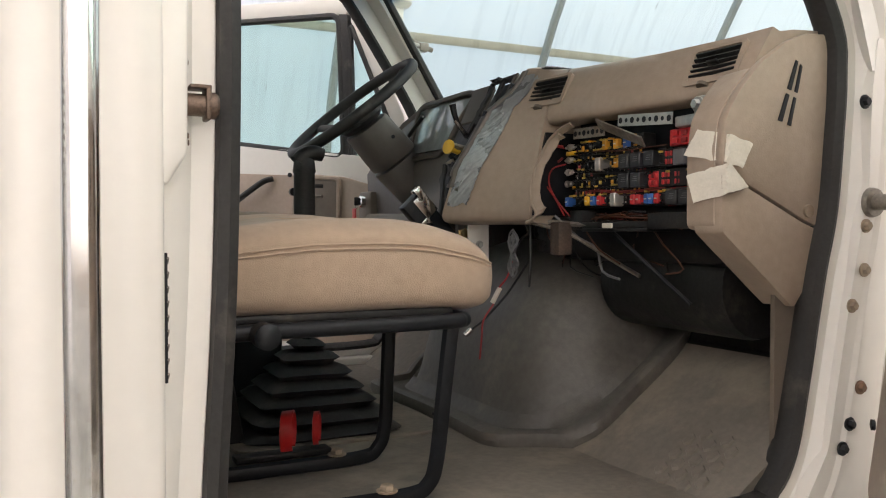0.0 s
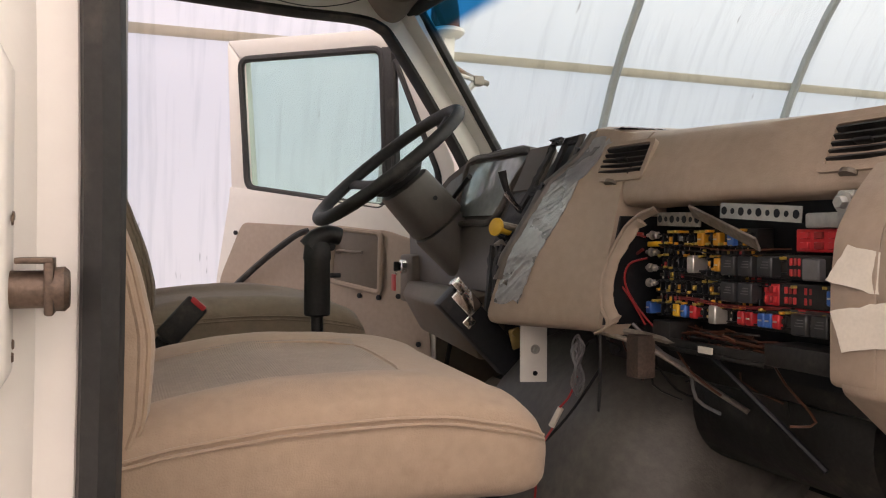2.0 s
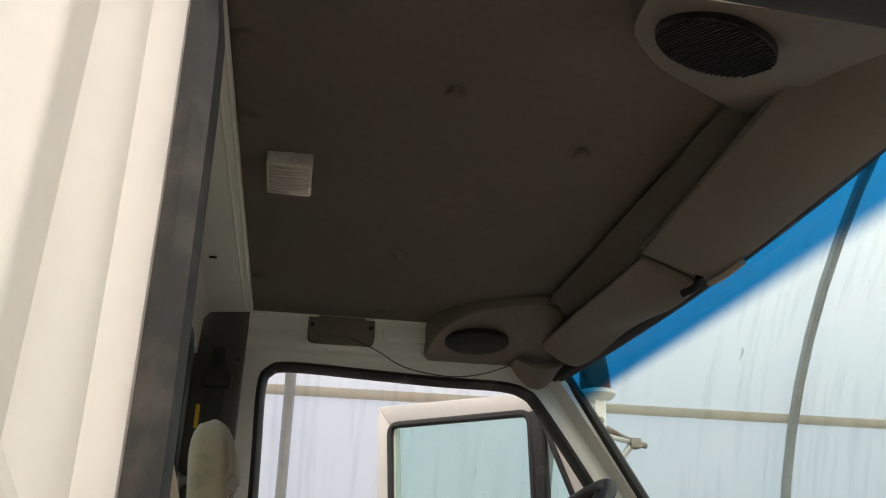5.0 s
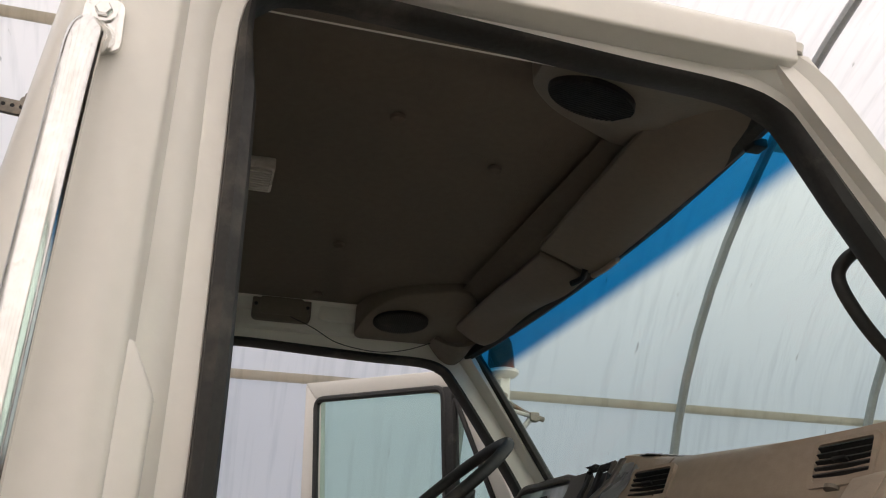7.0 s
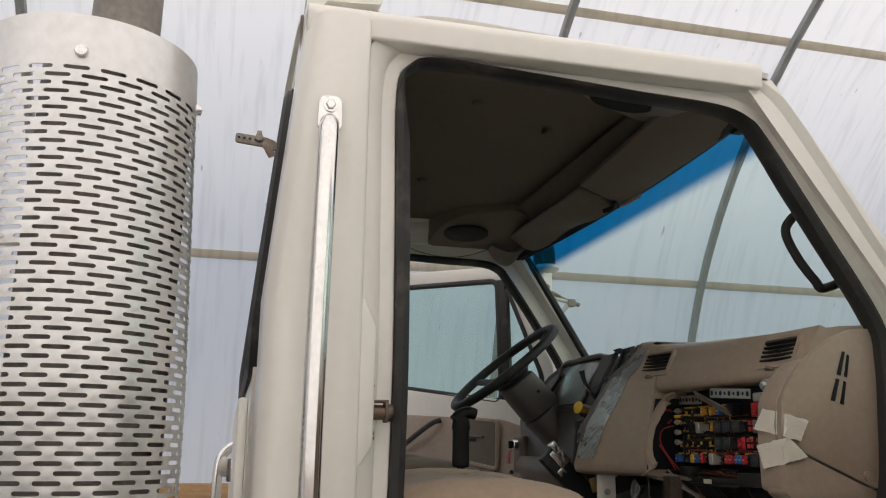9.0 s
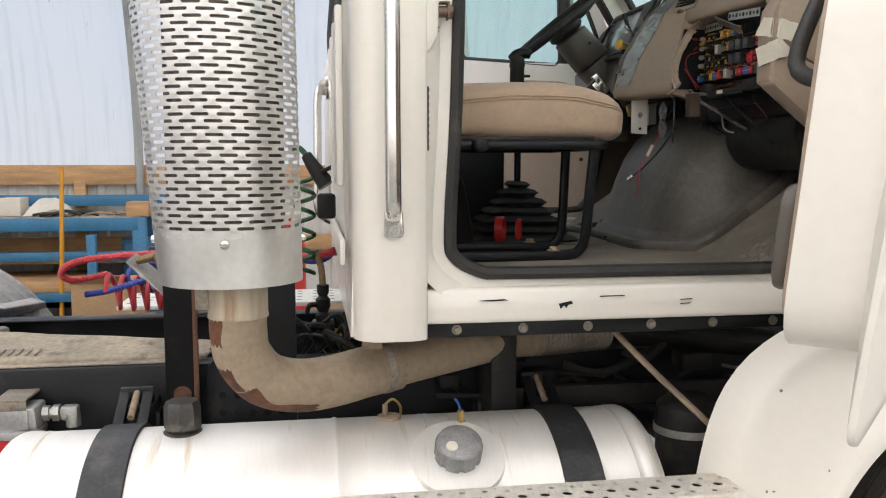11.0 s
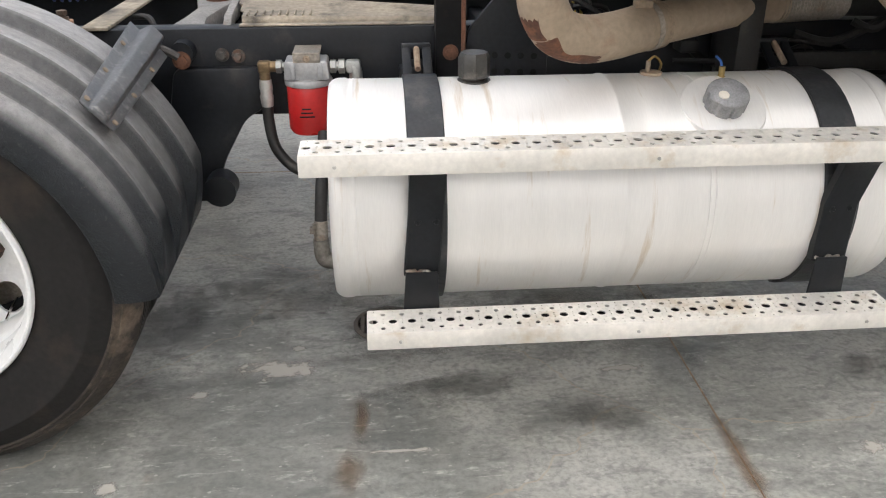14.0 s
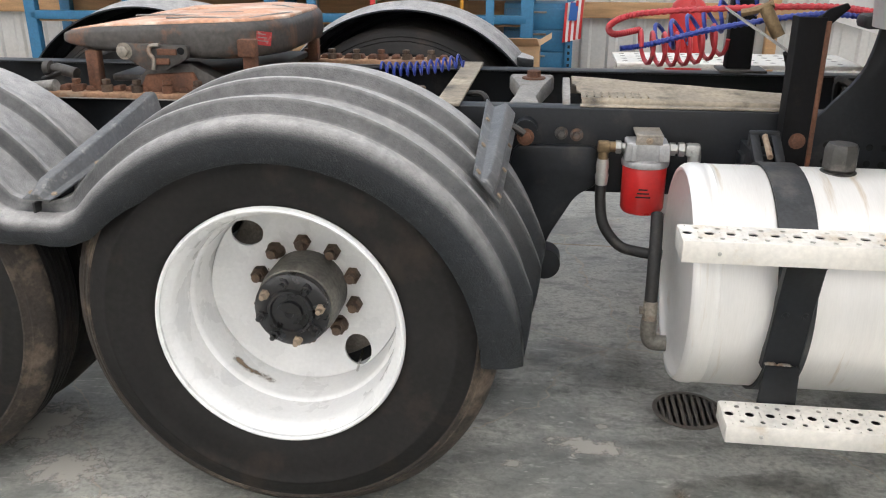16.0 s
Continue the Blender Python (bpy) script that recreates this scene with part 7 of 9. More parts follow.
part("hose", tube([(-0.875, 1.33, 0.72), (-0.88, 1.27, 0.66), (-0.888, 1.20, 0.56), (-0.892, 1.17, 0.49)], 0.019, 12), RUBBER, drain)
part("valve", join(tube([(-0.892, 1.17, 0.50), (-0.893, 1.16, 0.44)], 0.021, 10, curve=0), box(-0.925, -0.89, 1.15, 1.17, 0.465, 0.485, 0.003), tube([(-0.91, 1.15, 0.50), (-0.908, 1.148, 0.46)], 0.006, 6, curve=0)), STEEL, drain, "brass shut-off valve")
part("elbow", tube([(-0.893, 1.16, 0.445), (-0.892, 1.155, 0.40), (-0.88, 1.15, 0.378), (-0.84, 1.148, 0.376)], 0.024, 12), HUBG, drain)

# ---- fuel filter ----
filt = thing("fuel_filter", (-0.917, 1.40, 0.70), "red spin-on fuel filter with grey cast head", "filter")
part("canister", lathe([(0, 0.705), (0.045, 0.706), (0.06, 0.71), (0.066, 0.722), (0.067, 0.85), (0.063, 0.858)], 40, "z", (-0.917, 1.40, 0)), RED, filt)
for k in range(3):
    part("print_bar", box(-0.945 + 0.004 * k, -0.90 - 0.005 * k, 1.3325, 1.336, 0.768 + 0.012 * k, 0.772 + 0.012 * k), BLACK, filt)
DARKRUST = material("dark_rust", (0.12, 0.055, 0.032), 0.85, 0, 14, 0.35, 0.4, 60, (0.25, 0.10, 0.05), 0.25, 12)
CASTG = material("cast_aluminium", (0.42, 0.42, 0.42), 0.5, 0.6, 9, 0.15, 0.3, 80, (0.2, 0.18, 0.15), 0.1, 9)
part("head", join(lathe([(0.071, 0.857), (0.073, 0.868), (0.07, 0.876), (0.05, 0.882)], 32, "z", (-0.917, 1.40, 0)), bevel(prism(rounded([(-0.985, 0.878), (-0.85, 0.878), (-0.855, 0.935), (-0.98, 0.935)], 0.008), "y", 1.345, 1.44), 0.006), box(-0.965, -0.95, 1.338, 1.346, 0.88, 0.93, 0.003), box(-0.885, -0.87, 1.338, 1.346, 0.88, 0.93, 0.003)), CASTG, filt)
part("mount_plate", join(box(-0.955, -0.875, 1.345, 1.352, 0.928, 0.953, 0.002), box(-0.955, -0.875, 1.345, 1.46, 0.952, 0.96, 0.002)), STEEL, filt)
part("plate_bolt", bolt((-0.915, 1.345, 0.942), 0.007, 0.006, "y"), RUST, filt)
DULLBRASS = material("dull_brass", (0.2, 0.14, 0.075), 0.5, 0.6, 14, 0.3, 0.2, 60)
FITG = material("plated_fitting", (0.36, 0.36, 0.34), 0.42, 0.7, 12, 0.2, 0.15, 60, (0.2, 0.18, 0.15), 0.2, 12)
part("inlet_elbow", join(tube([(-1.005, 1.395, 0.91), (-1.03, 1.395, 0.91), (-1.044, 1.395, 0.904), (-1.045, 1.395, 0.87)], 0.0165, 10), box(-1.064, -1.026, 1.378, 1.412, 0.892, 0.928, 0.007)), DULLBRASS, filt)
part("inlet_nut", lathe([(0.012, -1.012), (0.021, -1.009), (0.021, -0.994), (0.014, -0.990), (0.014, -0.98)], 6, "x", (0, 1.395, 0.91)), FITG, filt)
part("hose_end", lathe([(0.018, 0.79), (0.019, 0.80), (0.021, 0.82), (0.018, 0.83), (0.02, 0.845), (0.018, 0.872)], 12, "z", (-1.045, 1.395, 0)), GALV, filt)
part("outlet_elbow", join(tube([(-0.85, 1.395, 0.908), (-0.80, 1.395, 0.908), (-0.776, 1.395, 0.900), (-0.773, 1.395, 0.87)], lambda u: 0.014 + 0.006 * (u > 0.45), 12), lathe([(0.012, -0.85), (0.021, -0.848), (0.021, -0.832), (0.012, -0.830)], 6, "x", (0, 1.395, 0.908)), lathe([(0.012, -0.826), (0.023, -0.823), (0.023, -0.806), (0.016, -0.803)], 6, "x", (0, 1.395, 0.908)), box(-0.802, -0.758, 1.377, 1.413, 0.888, 0.927, 0.008)), FITG, filt)
part("hose", tube([(-1.045, 1.395, 0.80), (-1.045, 1.395, 0.74), (-1.03, 1.385, 0.66), (-0.98, 1.37, 0.60), (-0.92, 1.35, 0.588), (-0.85, 1.33, 0.588)], 0.017, 12), RUBBER, filt)

# ---- wheels ----
WX, WZ, WR = -1.879, 0.570, 0.568


def tyre_profile(y0, y1):
    w = y1 - y0
    half = [(0.322, 0.03), (0.340, 0.014), (0.38, 0.005), (0.42, 0.001), (0.455, 0.0), (0.458, -0.002), (0.464, -0.002), (0.468, 0.001), (0.495, 0.007), (0.510, 0.015), (0.514, 0.013), (0.520, 0.019), (0.527, 0.029), (0.531, 0.028), (0.543, 0.040), (0.556, 0.052), (WR - 0.003, 0.066), (WR, 0.082)]
    grooves = []
    for g in (0.36, 0.45, 0.55, 0.64):
        y = w * g
        grooves += [(WR + 0.001, y - 0.006), (WR - 0.012, y - 0.004), (WR - 0.012, y + 0.004), (WR + 0.001, y + 0.006)]
    return [(r, y0 + y) for r, y in half] + [(r, y0 + y) for r, y in grooves] + [(r, y1 - y) for r, y in reversed(half)]


def wheel(x):
    e = thing("drive_wheel", (x, 0.68, 0.0), "white steel truck wheel with worn brown tyre and oily hub", "wheel", "drive wheels")
    part("tyre", lathe(tyre_profile(0.702, 0.965), 120, "y", (x, 0, WZ), closed=True), TYRE, e)
    rp = [(0.317, 0.706), (0.322, 0.702), (0.327, 0.704), (0.331, 0.714), (0.327, 0.726), (0.332, 0.744), (0.318, 0.754), (0.309, 0.774), (0.305, 0.85), (0.297, 0.95), (0.287, 0.995), (0.276, 0.995), (0.274, 0.985), (0.278, 0.96), (0.281, 0.92), (0.283, 0.862), (0.286, 0.852), (0.293, 0.846), (0.295, 0.80), (0.297, 0.762), (0.301, 0.742), (0.312, 0.730), (0.319, 0.718)]
    part("rim", lathe(rp, 96, "y", (x, 0, WZ), closed=True), RIMW, e)
    disc = punched(circle(0, 0, 0.278, 60), [circle(0, 0, 0.088, 32)] + [circle(0.232 * math.cos(a), 0.232 * math.sin(a), 0.043, 24) for a in (radians(-52), radians(135))])
    part("disc", tiled(disc, [(0, 0)], lambda a, b: (x + a, 1.004 - 0.036 * min(1, max(0, (math.hypot(a, b) - 0.172) / 0.1)) ** 1.3, WZ + b), 0.01), RIMW, e)
    part("pilot_ring", lathe([(0.172, 1.0042), (0.176, 1.0015), (0.184, 1.0005), (0.186, 1.004)], 60, "y", (x, 0, WZ), caps=False), RIMW, e)
    part("drum", lathe([(0.0, 1.06), (0.262, 1.06), (0.267, 1.07)], 40, "y", (x, 0, WZ)), STEEL, e)
    part("hub", lathe([(0.114, 1.01), (0.114, 0.90), (0.111, 0.872), (0.106, 0.858), (0.09, 0.851), (0.0, 0.85)], 40, "y", (x, 0, WZ)), HUBG, e, "grey oily wheel hub")
    part("axle_flange", lathe([(0.103, 0.853), (0.104, 0.829), (0.096, 0.822), (0.066, 0.820), (0.062, 0.810), (0.055, 0.809), (0.052, 0.816), (0.036, 0.814), (0.034, 0.803), (0.012, 0.802), (0.010, 0.806), (0.0, 0.806)], 36, "y", (x, 0, WZ)), OILBLACK, e, "black greasy axle shaft flange")
    for k in range(8):
        a = radians(45 * k + 32)
        part("flange_rib", moved(box(0.058, 0.098, 0.816, 0.8235, -0.006, 0.006, 0.002), Matrix.Translation((x, 0, WZ)) @ Matrix.Rotation(a, 4, "Y")), OILBLACK, e)
    for k in range(10):
        a = radians(20 + 36 * k)
        px, pz = x + 0.143 * math.cos(a), WZ + 0.143 * math.sin(a)
        part("wheel_nut", join(lathe([(0.029, 1.004), (0.029, 0.992), (0.024, 0.99)], 16, "y", (px, 0, pz)), lathe([(0.0235, 0.994), (0.0235, 0.962), (0.018, 0.956), (0.0, 0.955)], 6, "y", (px, 0, pz)), lathe([(0.013, 0.957), (0.013, 0.938), (0.0, 0.937)], 10, "y", (px, 0, pz))), NUT, e)
    for k in range(8):
        a = radians(45 * k + 10)
        px, pz = x + 0.084 * math.cos(a), WZ + 0.084 * math.sin(a)
        part("stud", join(lathe([(0.014, 0.828), (0.013, 0.808), (0.008, 0.806)], 6, "y", (px, 0, pz)), lathe([(0.0075, 0.817), (0.0075, 0.790), (0.0, 0.789)], 8, "y", (px, 0, pz))), OILBLACK if k % 3 else RUST, e)
    part("shoulder", lathe([(0.511, 0.716), (0.516, 0.7145), (0.5215, 0.7205), (0.529, 0.7285), (0.533, 0.7275), (0.545, 0.740), (0.558, 0.752), (WR - 0.001, 0.766), (WR + 0.002, 0.782), (WR - 0.01, 0.80), (0.53, 0.75)], 120, "y", (x, 0, WZ), closed=True), MUDDY, e, "brown muddy worn tread shoulder")
    part("rim_dirt", sheet(lambda u, v: (x + (0.2815 - 0.003 * v) * math.cos(radians(205 + 50 * u)), 0.868 + 0.06 * v, WZ + (0.2815 - 0.003 * v) * math.sin(radians(205 + 50 * u))), 20, 4), RIMDIRT, e, "brown dirt streak inside rim")
    part("valve_stem", tube([(x + 0.150, 1.0, WZ - 0.20), (x + 0.152, 0.95, WZ - 0.205), (x + 0.154, 0.905, WZ - 0.215)], 0.004, 6), CHROME, e)
    return e


MUDDY = material("muddy_rubber", (0.038, 0.03, 0.024), 0.85, 0, 9, 0.4, 0.8, 45, (0.17, 0.13, 0.095), 0.34, 7)
RIMDIRT = stain_material("rim_dirt", (0.24, 0.17, 0.11), 0.85, 0.7, 0.42, 0.62, 14.0)
NUT = material("rusty_nut", (0.10, 0.068, 0.048), 0.7, 0.2, 20, 0.35, 0.3, 80, (0.2, 0.13, 0.08), 0.25, 20)
w1 = wheel(WX)
copy_thing(w1, Matrix.Translation((WX - 1.225, 0.68, 0.0)))
for x in (WX, WX - 1.225):
    solo("inner_tyre", lathe(tyre_profile(1.01, 1.272), 80, "y", (x, 0, WZ), closed=True), TYRE, "inner dual tyre of truck drive axle", "tyre", "inner tyres")
    solo("dual_tyre", lathe(tyre_profile(2.52, 3.1), 64, "y", (x, 0, WZ), closed=True), TYRE, "dual tyres on other side of drive axle", "tyre", "far tyres")
    solo("axle_housing", tube([(x, 1.0, WZ), (x, 2.8, WZ)], 0.075, 16, curve=0), BLACK, "black drive axle housing tube", "axle", "drive axles")

GREASE = material("greasy_steel", (0.07, 0.065, 0.06), 0.5, 0.4, 5, 0.35, 0.2, 40, (0.22, 0.10, 0.05), 0.25, 6)
CASTG = material("grey_casting", (0.25, 0.24, 0.225), 0.65, 0.2, 8, 0.3, 0.3, 50, (0.12, 0.08, 0.05), 0.25, 10)
ARMG = material("worn_grey_arm", (0.085, 0.088, 0.092), 0.4, 0, 7, 0.3, 0.3, 200, (0.24, 0.235, 0.225), 0.28, 40, spec=0.8)
# ---- fenders over the drive wheels ----
FR, FZ = 0.645, 0.50
FXC = -1.872
XM = FXC - 0.6125


def fender_path():
    arc = [(FXC + FR * math.cos(radians(a)), FZ + FR * math.sin(radians(a))) for a in range(2, 141, 3)]
    arc += [(-2.392, 0.885), (-2.42, 0.872), (-2.45, 0.868), (XM, 0.868)]
    return [Vector((a, b, 0)) for a, b in arc]


def fender_bm(yo, yi, flip=False):
    path = fender_path()
    w = yi - yo
    sec = [(0.004, -0.128), (0.0, -0.12), (-0.003, -0.09), (0.0, -0.055), (0.006, -0.04), (0.016, -0.028), (0.03, -0.023)]
    for y, b in ((0.06, -0.020), (0.215, 0.0), (0.385, 0.010)):
        sec += [(y - 0.022, b - 0.002), (y - 0.012, b - 0.001), (y - 0.008, b + 0.004), (y - 0.004, b + 0.030), (y + 0.002, b + 0.038), (y + 0.012, b + 0.040), (y + 0.026, b + 0.036), (y + 0.046, b + 0.022), (y + 0.07, b + 0.018), (y + 0.11, b + 0.019)]
    sec += [(w, 0.026)]
    rings = []
    n = len(path)
    bm = bmesh.new()
    grid = []
    for i, p in enumerate(path):
        d = (path[min(i + 1, n - 1)] - path[max(i - 1, 0)]).normalized()
        nx, nz = d.y, -d.x
        if nz < 0 and i > n // 3 or (i <= n // 3 and nx < 0):
            nx, nz = -nx, -nz
        flat = min(1.0, max(0.0, (n - 1 - i) / 8))
        row = []
        for o, h in sec:
            hh = h if h > 0.0 else h * (0.62 + 0.38 * flat)
            end = min(1.0, i / 5)
            hh = hh * end - 0.024 * (1 - end) if h > -0.03 else hh
            x, z = p.x + nx * hh, p.y + nz * hh
            row.append(bm.verts.new((2 * XM - x if flip else x, yo + o, z)))
        grid.append(row)
    for a, b in zip(grid, grid[1:]):
        for k in range(len(a) - 1):
            bm.faces.new((a[k], a[k + 1], b[k + 1], b[k]))
    bmesh.ops.recalc_face_normals(bm, faces=bm.faces)
    bmesh.ops.solidify(bm, geom=bm.faces[:], thickness=0.007)
    return bm


def fender_arm(e, p0, p1, w, nrm=None, tall=1.0):
    """A pressed hat-section arm bolted across the fender."""
    a, b = Vector(p0), Vector(p1)
    d = (b - a).normalized()
    side = d.cross(Vector((0, 0, 1))).normalized()
    up = side.cross(d).normalized()
    if nrm:
        up = (Vector(nrm) - d * Vector(nrm).dot(d)).normalized()
        side = d.cross(up).normalized()
    sec = [(-1.0, 0.004), (-0.52, 0.004), (-0.36, 0.04), (-0.28, 0.046), (0.28, 0.046), (0.36, 0.04), (0.52, 0.004), (1.0, 0.004), (1.0, -0.003), (-1.0, -0.003)]
    sec = [(q, h if h < 0.03 else h * tall) for q, h in sec]
    part("arm", bevel(loft([[p + side * s * w * k + up * (h * (kk if h > 0.01 else 1) + 0.004) for s, h in sec] for p, k, kk in ((a, 0.8, 0.35), (a + (b - a) * 0.08, 0.85, 0.8), (b, 1.1, 1.5))]), 0.003), ARMG, e)
    for f in (0.05, 0.37, 0.72):
        for s in (-0.78, 0.78):
            c = a + (b - a) * f + side * s * w * (0.82 + 0.28 * f) + up * 0.006
            part("arm_bolt", lathe([(0.008, 0), (0.008, 0.006), (0.0, 0.007)], 6, "z"), RUST, e).matrix_basis = Matrix.Translation(c) @ up.to_track_quat("Z", "Y").to_matrix().to_4x4()


for yo, yi, flip, lab in ((0.672, 1.24, False, "black ribbed plastic fender arching over front drive wheel"), (0.672, 1.24, True, "black ribbed plastic fender arching over rear drive wheel")):
    fe = thing("wheel_fender", (FXC if not flip else 2 * XM - FXC, 0.68, 0.5), lab, "fender", "wheel fenders")
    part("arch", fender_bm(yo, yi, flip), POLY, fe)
    if not flip:
        fender_arm(fe, (-1.362, 0.80, 0.935), (-1.364, 1.36, 1.0), 0.062, (0.72, -0.40, 0.55), 0.6)
        fender_arm(fe, (-2.475, 0.70, 0.893), (-2.42, 1.27, 1.0), 0.05)
        part("rear_bracket", box(-2.40, -2.30, 1.22, 1.46, 0.95, 0.99, 0.008), POLY, fe)
        part("joint_strip", box(XM - 0.004, XM + 0.002, 0.70, 1.2, 0.862, 0.888), RUBBER, fe)
    else:
        for s in (0.35, 0.6):
            part("lug", box(XM - 0.20 - s * 0.1, XM - 0.16 - s * 0.1, 0.72 + s * 0.2, 0.80 + s * 0.2, 1.0 + s * 0.05, 1.02 + s * 0.06, 0.006), POLY, fe)
for flip in (False, True):
    fe = thing("wheel_fender", (FXC if not flip else 2 * XM - FXC, 2.8, 0.5), "black ribbed plastic fender on far side of truck", "fender", "wheel fenders")
    bm = fender_bm(0.672, 1.24, flip)
    bm.transform(Matrix.Translation((0, 3.79, 0.045)) @ Matrix.Diagonal((1, -1, 1, 1)))
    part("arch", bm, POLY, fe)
    if not flip:
        part("arm", bevel(loft([[(-1.36, 2.42, 1.0), (-1.29, 2.42, 0.99), (-1.29, 2.42, 1.03), (-1.36, 2.42, 1.04)], [(-1.36, 2.95, 0.96), (-1.30, 2.95, 0.94), (-1.30, 2.95, 0.97), (-1.36, 2.95, 0.99)]]), 0.006), POLY, fe)

# ---- chassis ----
frame_thing = thing("truck_chassis", (-1.0, 1.88, 0.74), "black steel ladder frame of truck with bolted brackets", "chassis")
for yo, s in ((1.46, 1), (2.32, -1)):
    part("rail", bevel(prism([(yo, 0.745), (yo, 1.012), (yo + s * 0.085, 1.012), (yo + s * 0.085, 1.004), (yo + s * 0.009, 1.004), (yo + s * 0.009, 0.753), (yo + s * 0.085, 0.753), (yo + s * 0.085, 0.745)], "x", -5.2, 2.6), 0.005, 2), BLACK, frame_thing)
DUSTY = material("dusty_plate", (0.33, 0.285, 0.22), 0.7, 0.2, 5, 0.3, 0.3, 60, (0.05, 0.043, 0.036), 0.34, 6)
for x in (-0.3, 0.6, -3.6, -4.6):
    part("crossmember", box(x - 0.03, x + 0.03, 1.47, 2.31, 0.85, 0.93, 0.01), BLACK, frame_thing)
part("cross_bar", box(-1.575, -1.495, 1.44, 2.36, 1.013, 1.024, 0.003), DUSTY, frame_thing)
part("cross_casting", bevel(prism([(-1.36, 1.56), (-1.24, 1.56), (-1.26, 1.75), (-1.24, 1.95), (-1.20, 2.22), (-1.38, 2.22), (-1.33, 1.95), (-1.34, 1.75)], "z", 0.93, 1.0), 0.015), CASTG, frame_thing)
part("casting_bolt", join(bolt((-1.28, 2.1, 1.0), 0.026, 0.03, "z", 1), lathe([(0.045, 1.0), (0.045, 1.006), (0, 1.007)], 14, "z", (-1.28, 2.1, 0))), DARKRUST, frame_thing)
part("hanging_hose", tube([(-1.50, 1.75, 1.0), (-1.44, 1.72, 1.0), (-1.42, 1.7, 0.93), (-1.42, 1.7, 0.85)], 0.01, 8), RUBBER, frame_thing)
part("spring_hanger", bevel(prism(rounded([(-1.32, 0.90), (-1.06, 0.90), (-1.05, 0.78), (-1.12, 0.74), (-1.20, 0.60), (-1.24, 0.47), (-1.32, 0.47), (-1.36, 0.66), (-1.34, 0.80)], 0.03), "y", 1.425, 1.459), 0.008), BLACK, frame_thing)
part("hanger_boss", lathe([(0.05, 1.42), (0.05, 1.34), (0.03, 1.335)], 20, "y", (-1.21, 0, 0.535)), BLACK, frame_thing)
part("hanger_boss", lathe([(0.035, 1.46), (0.035, 1.40)], 18, "y", (-1.285, 0, 0.95)), BLACK, frame_thing)
for x, z in ((-1.175, 0.934), (-1.127, 0.93), (-1.172, 0.778), (-1.125, 0.783), (-1.18, 0.868)):
    part("frame_bolt", join(bolt((x, 1.459, z), 0.013, 0.024, "y"), lathe([(0.021, 1.459), (0.020, 1.453)], 14, "y", (x, 0, z))), GREASE, frame_thing)
part("hanger_bolt", bolt((-1.285, 1.40, 0.932), 0.018, 0.014, "y"), DARKRUST, frame_thing)
part("hanger_link", tube([(-1.36, 1.38, 0.98), (-1.32, 1.38, 0.965), (-1.29, 1.385, 0.945)], 0.012, 8), GREASE, frame_thing)
# deck between the rails
deck = thing("deck_plate", (-0.8, 1.85, 1.0), "dusty tan ribbed deck cover over frame rails", "deck plate")
part("base_plate", box(-1.12, -0.47, 1.50, 1.62, 0.985, 0.997, 0.003), DUSTY, deck)
part("front_lip", box(-1.12, -0.47, 1.476, 1.512, 1.0135, 1.018, 0.001), DUSTY, deck)


def cover(u, v):
    back = 1.80 - 0.10 * u
    ys = [1.516, 1.520, 1.528, 1.528 + (back - 1.548) * 0.33, 1.528 + (back - 1.548) * 0.66, back - 0.02, back, back + 0.008]
    zs = [1.008, 1.026 - 0.006 * u, 1.036 - 0.010 * u, 1.041 - 0.014 * u, 1.050 - 0.020 * u, 1.062 - 0.028 * u, 1.060 - 0.03 * u, 1.0]
    k = min(int(v * 7), 6)
    f = v * 7 - k
    x = -1.145 + 0.03 * min(1, max(0, (1.7 - ys[k]) / 0.18)) + (0.675 + 0.03 * v) * u
    return (x, ys[k] + (ys[k + 1] - ys[k]) * f, zs[k] + (zs[k + 1] - zs[k]) * f + 0.003 * noise.noise((u * 6, v * 3, 2)))


part("cover", sheet(cover, 30, 28, 0.006), DUSTY, deck)
part("end_bracket", bevel(prism([(1.50, 1.0), (1.56, 1.035), (1.78, 1.058), (1.80, 1.0)], "x", -1.175, -1.15), 0.004), CASTG, deck)
for k in range(9):
    part("rib", tube([(-1.10 + 0.024 * k, 1.532, 1.0375), (-1.10 + 0.024 * k, 1.59, 1.0415)], 0.0035, 5, curve=0), DUSTY, deck)
# upright bracket that carries the exhaust
SOOT = material("sooty_black_steel", (0.006, 0.006, 0.0065), 0.75, 0, 6, 0.3, 0.2, 60, (0.03, 0.022, 0.016), 0.2, 8, spec=0.2)
post = thing("exhaust_bracket", (-0.44, 1.45, 0.75), "black upright steel channel bolted to frame rail", "bracket")
part("channel", bevel(prism([(-0.530, 1.385), (-0.450, 1.385), (-0.450, 1.455), (-0.458, 1.455), (-0.458, 1.393), (-0.522, 1.393), (-0.522, 1.455), (-0.530, 1.455)], "z", 0.74, 1.30), 0.002, 1), SOOT, post)
part("worn_edge", box(-0.4545, -0.4415, 1.378, 1.388, 0.76, 1.29, 0.002), DARKRUST, post)
part("web", bevel(prism(smooth_line([(-0.281, 1.34), (-0.296, 1.22), (-0.325, 1.13), (-0.392, 1.045), (-0.43, 0.99), (-0.44, 0.86)], 5) + [(-0.44, 0.76), (-0.18, 0.76), (-0.18, 1.34)], "y", 1.43, 1.452), 0.003), BLACK, post)
for k in range(10):
    part("web_hole", lathe([(0.0, 1.4285), (0.0095, 1.4288), (0.0105, 1.4302)], 12, "y", (-0.386 + 0.041 * (k % 5), 0, 0.926 - 0.05 * (k // 5) - 0.0015 * (k % 5))), SOOT, post)
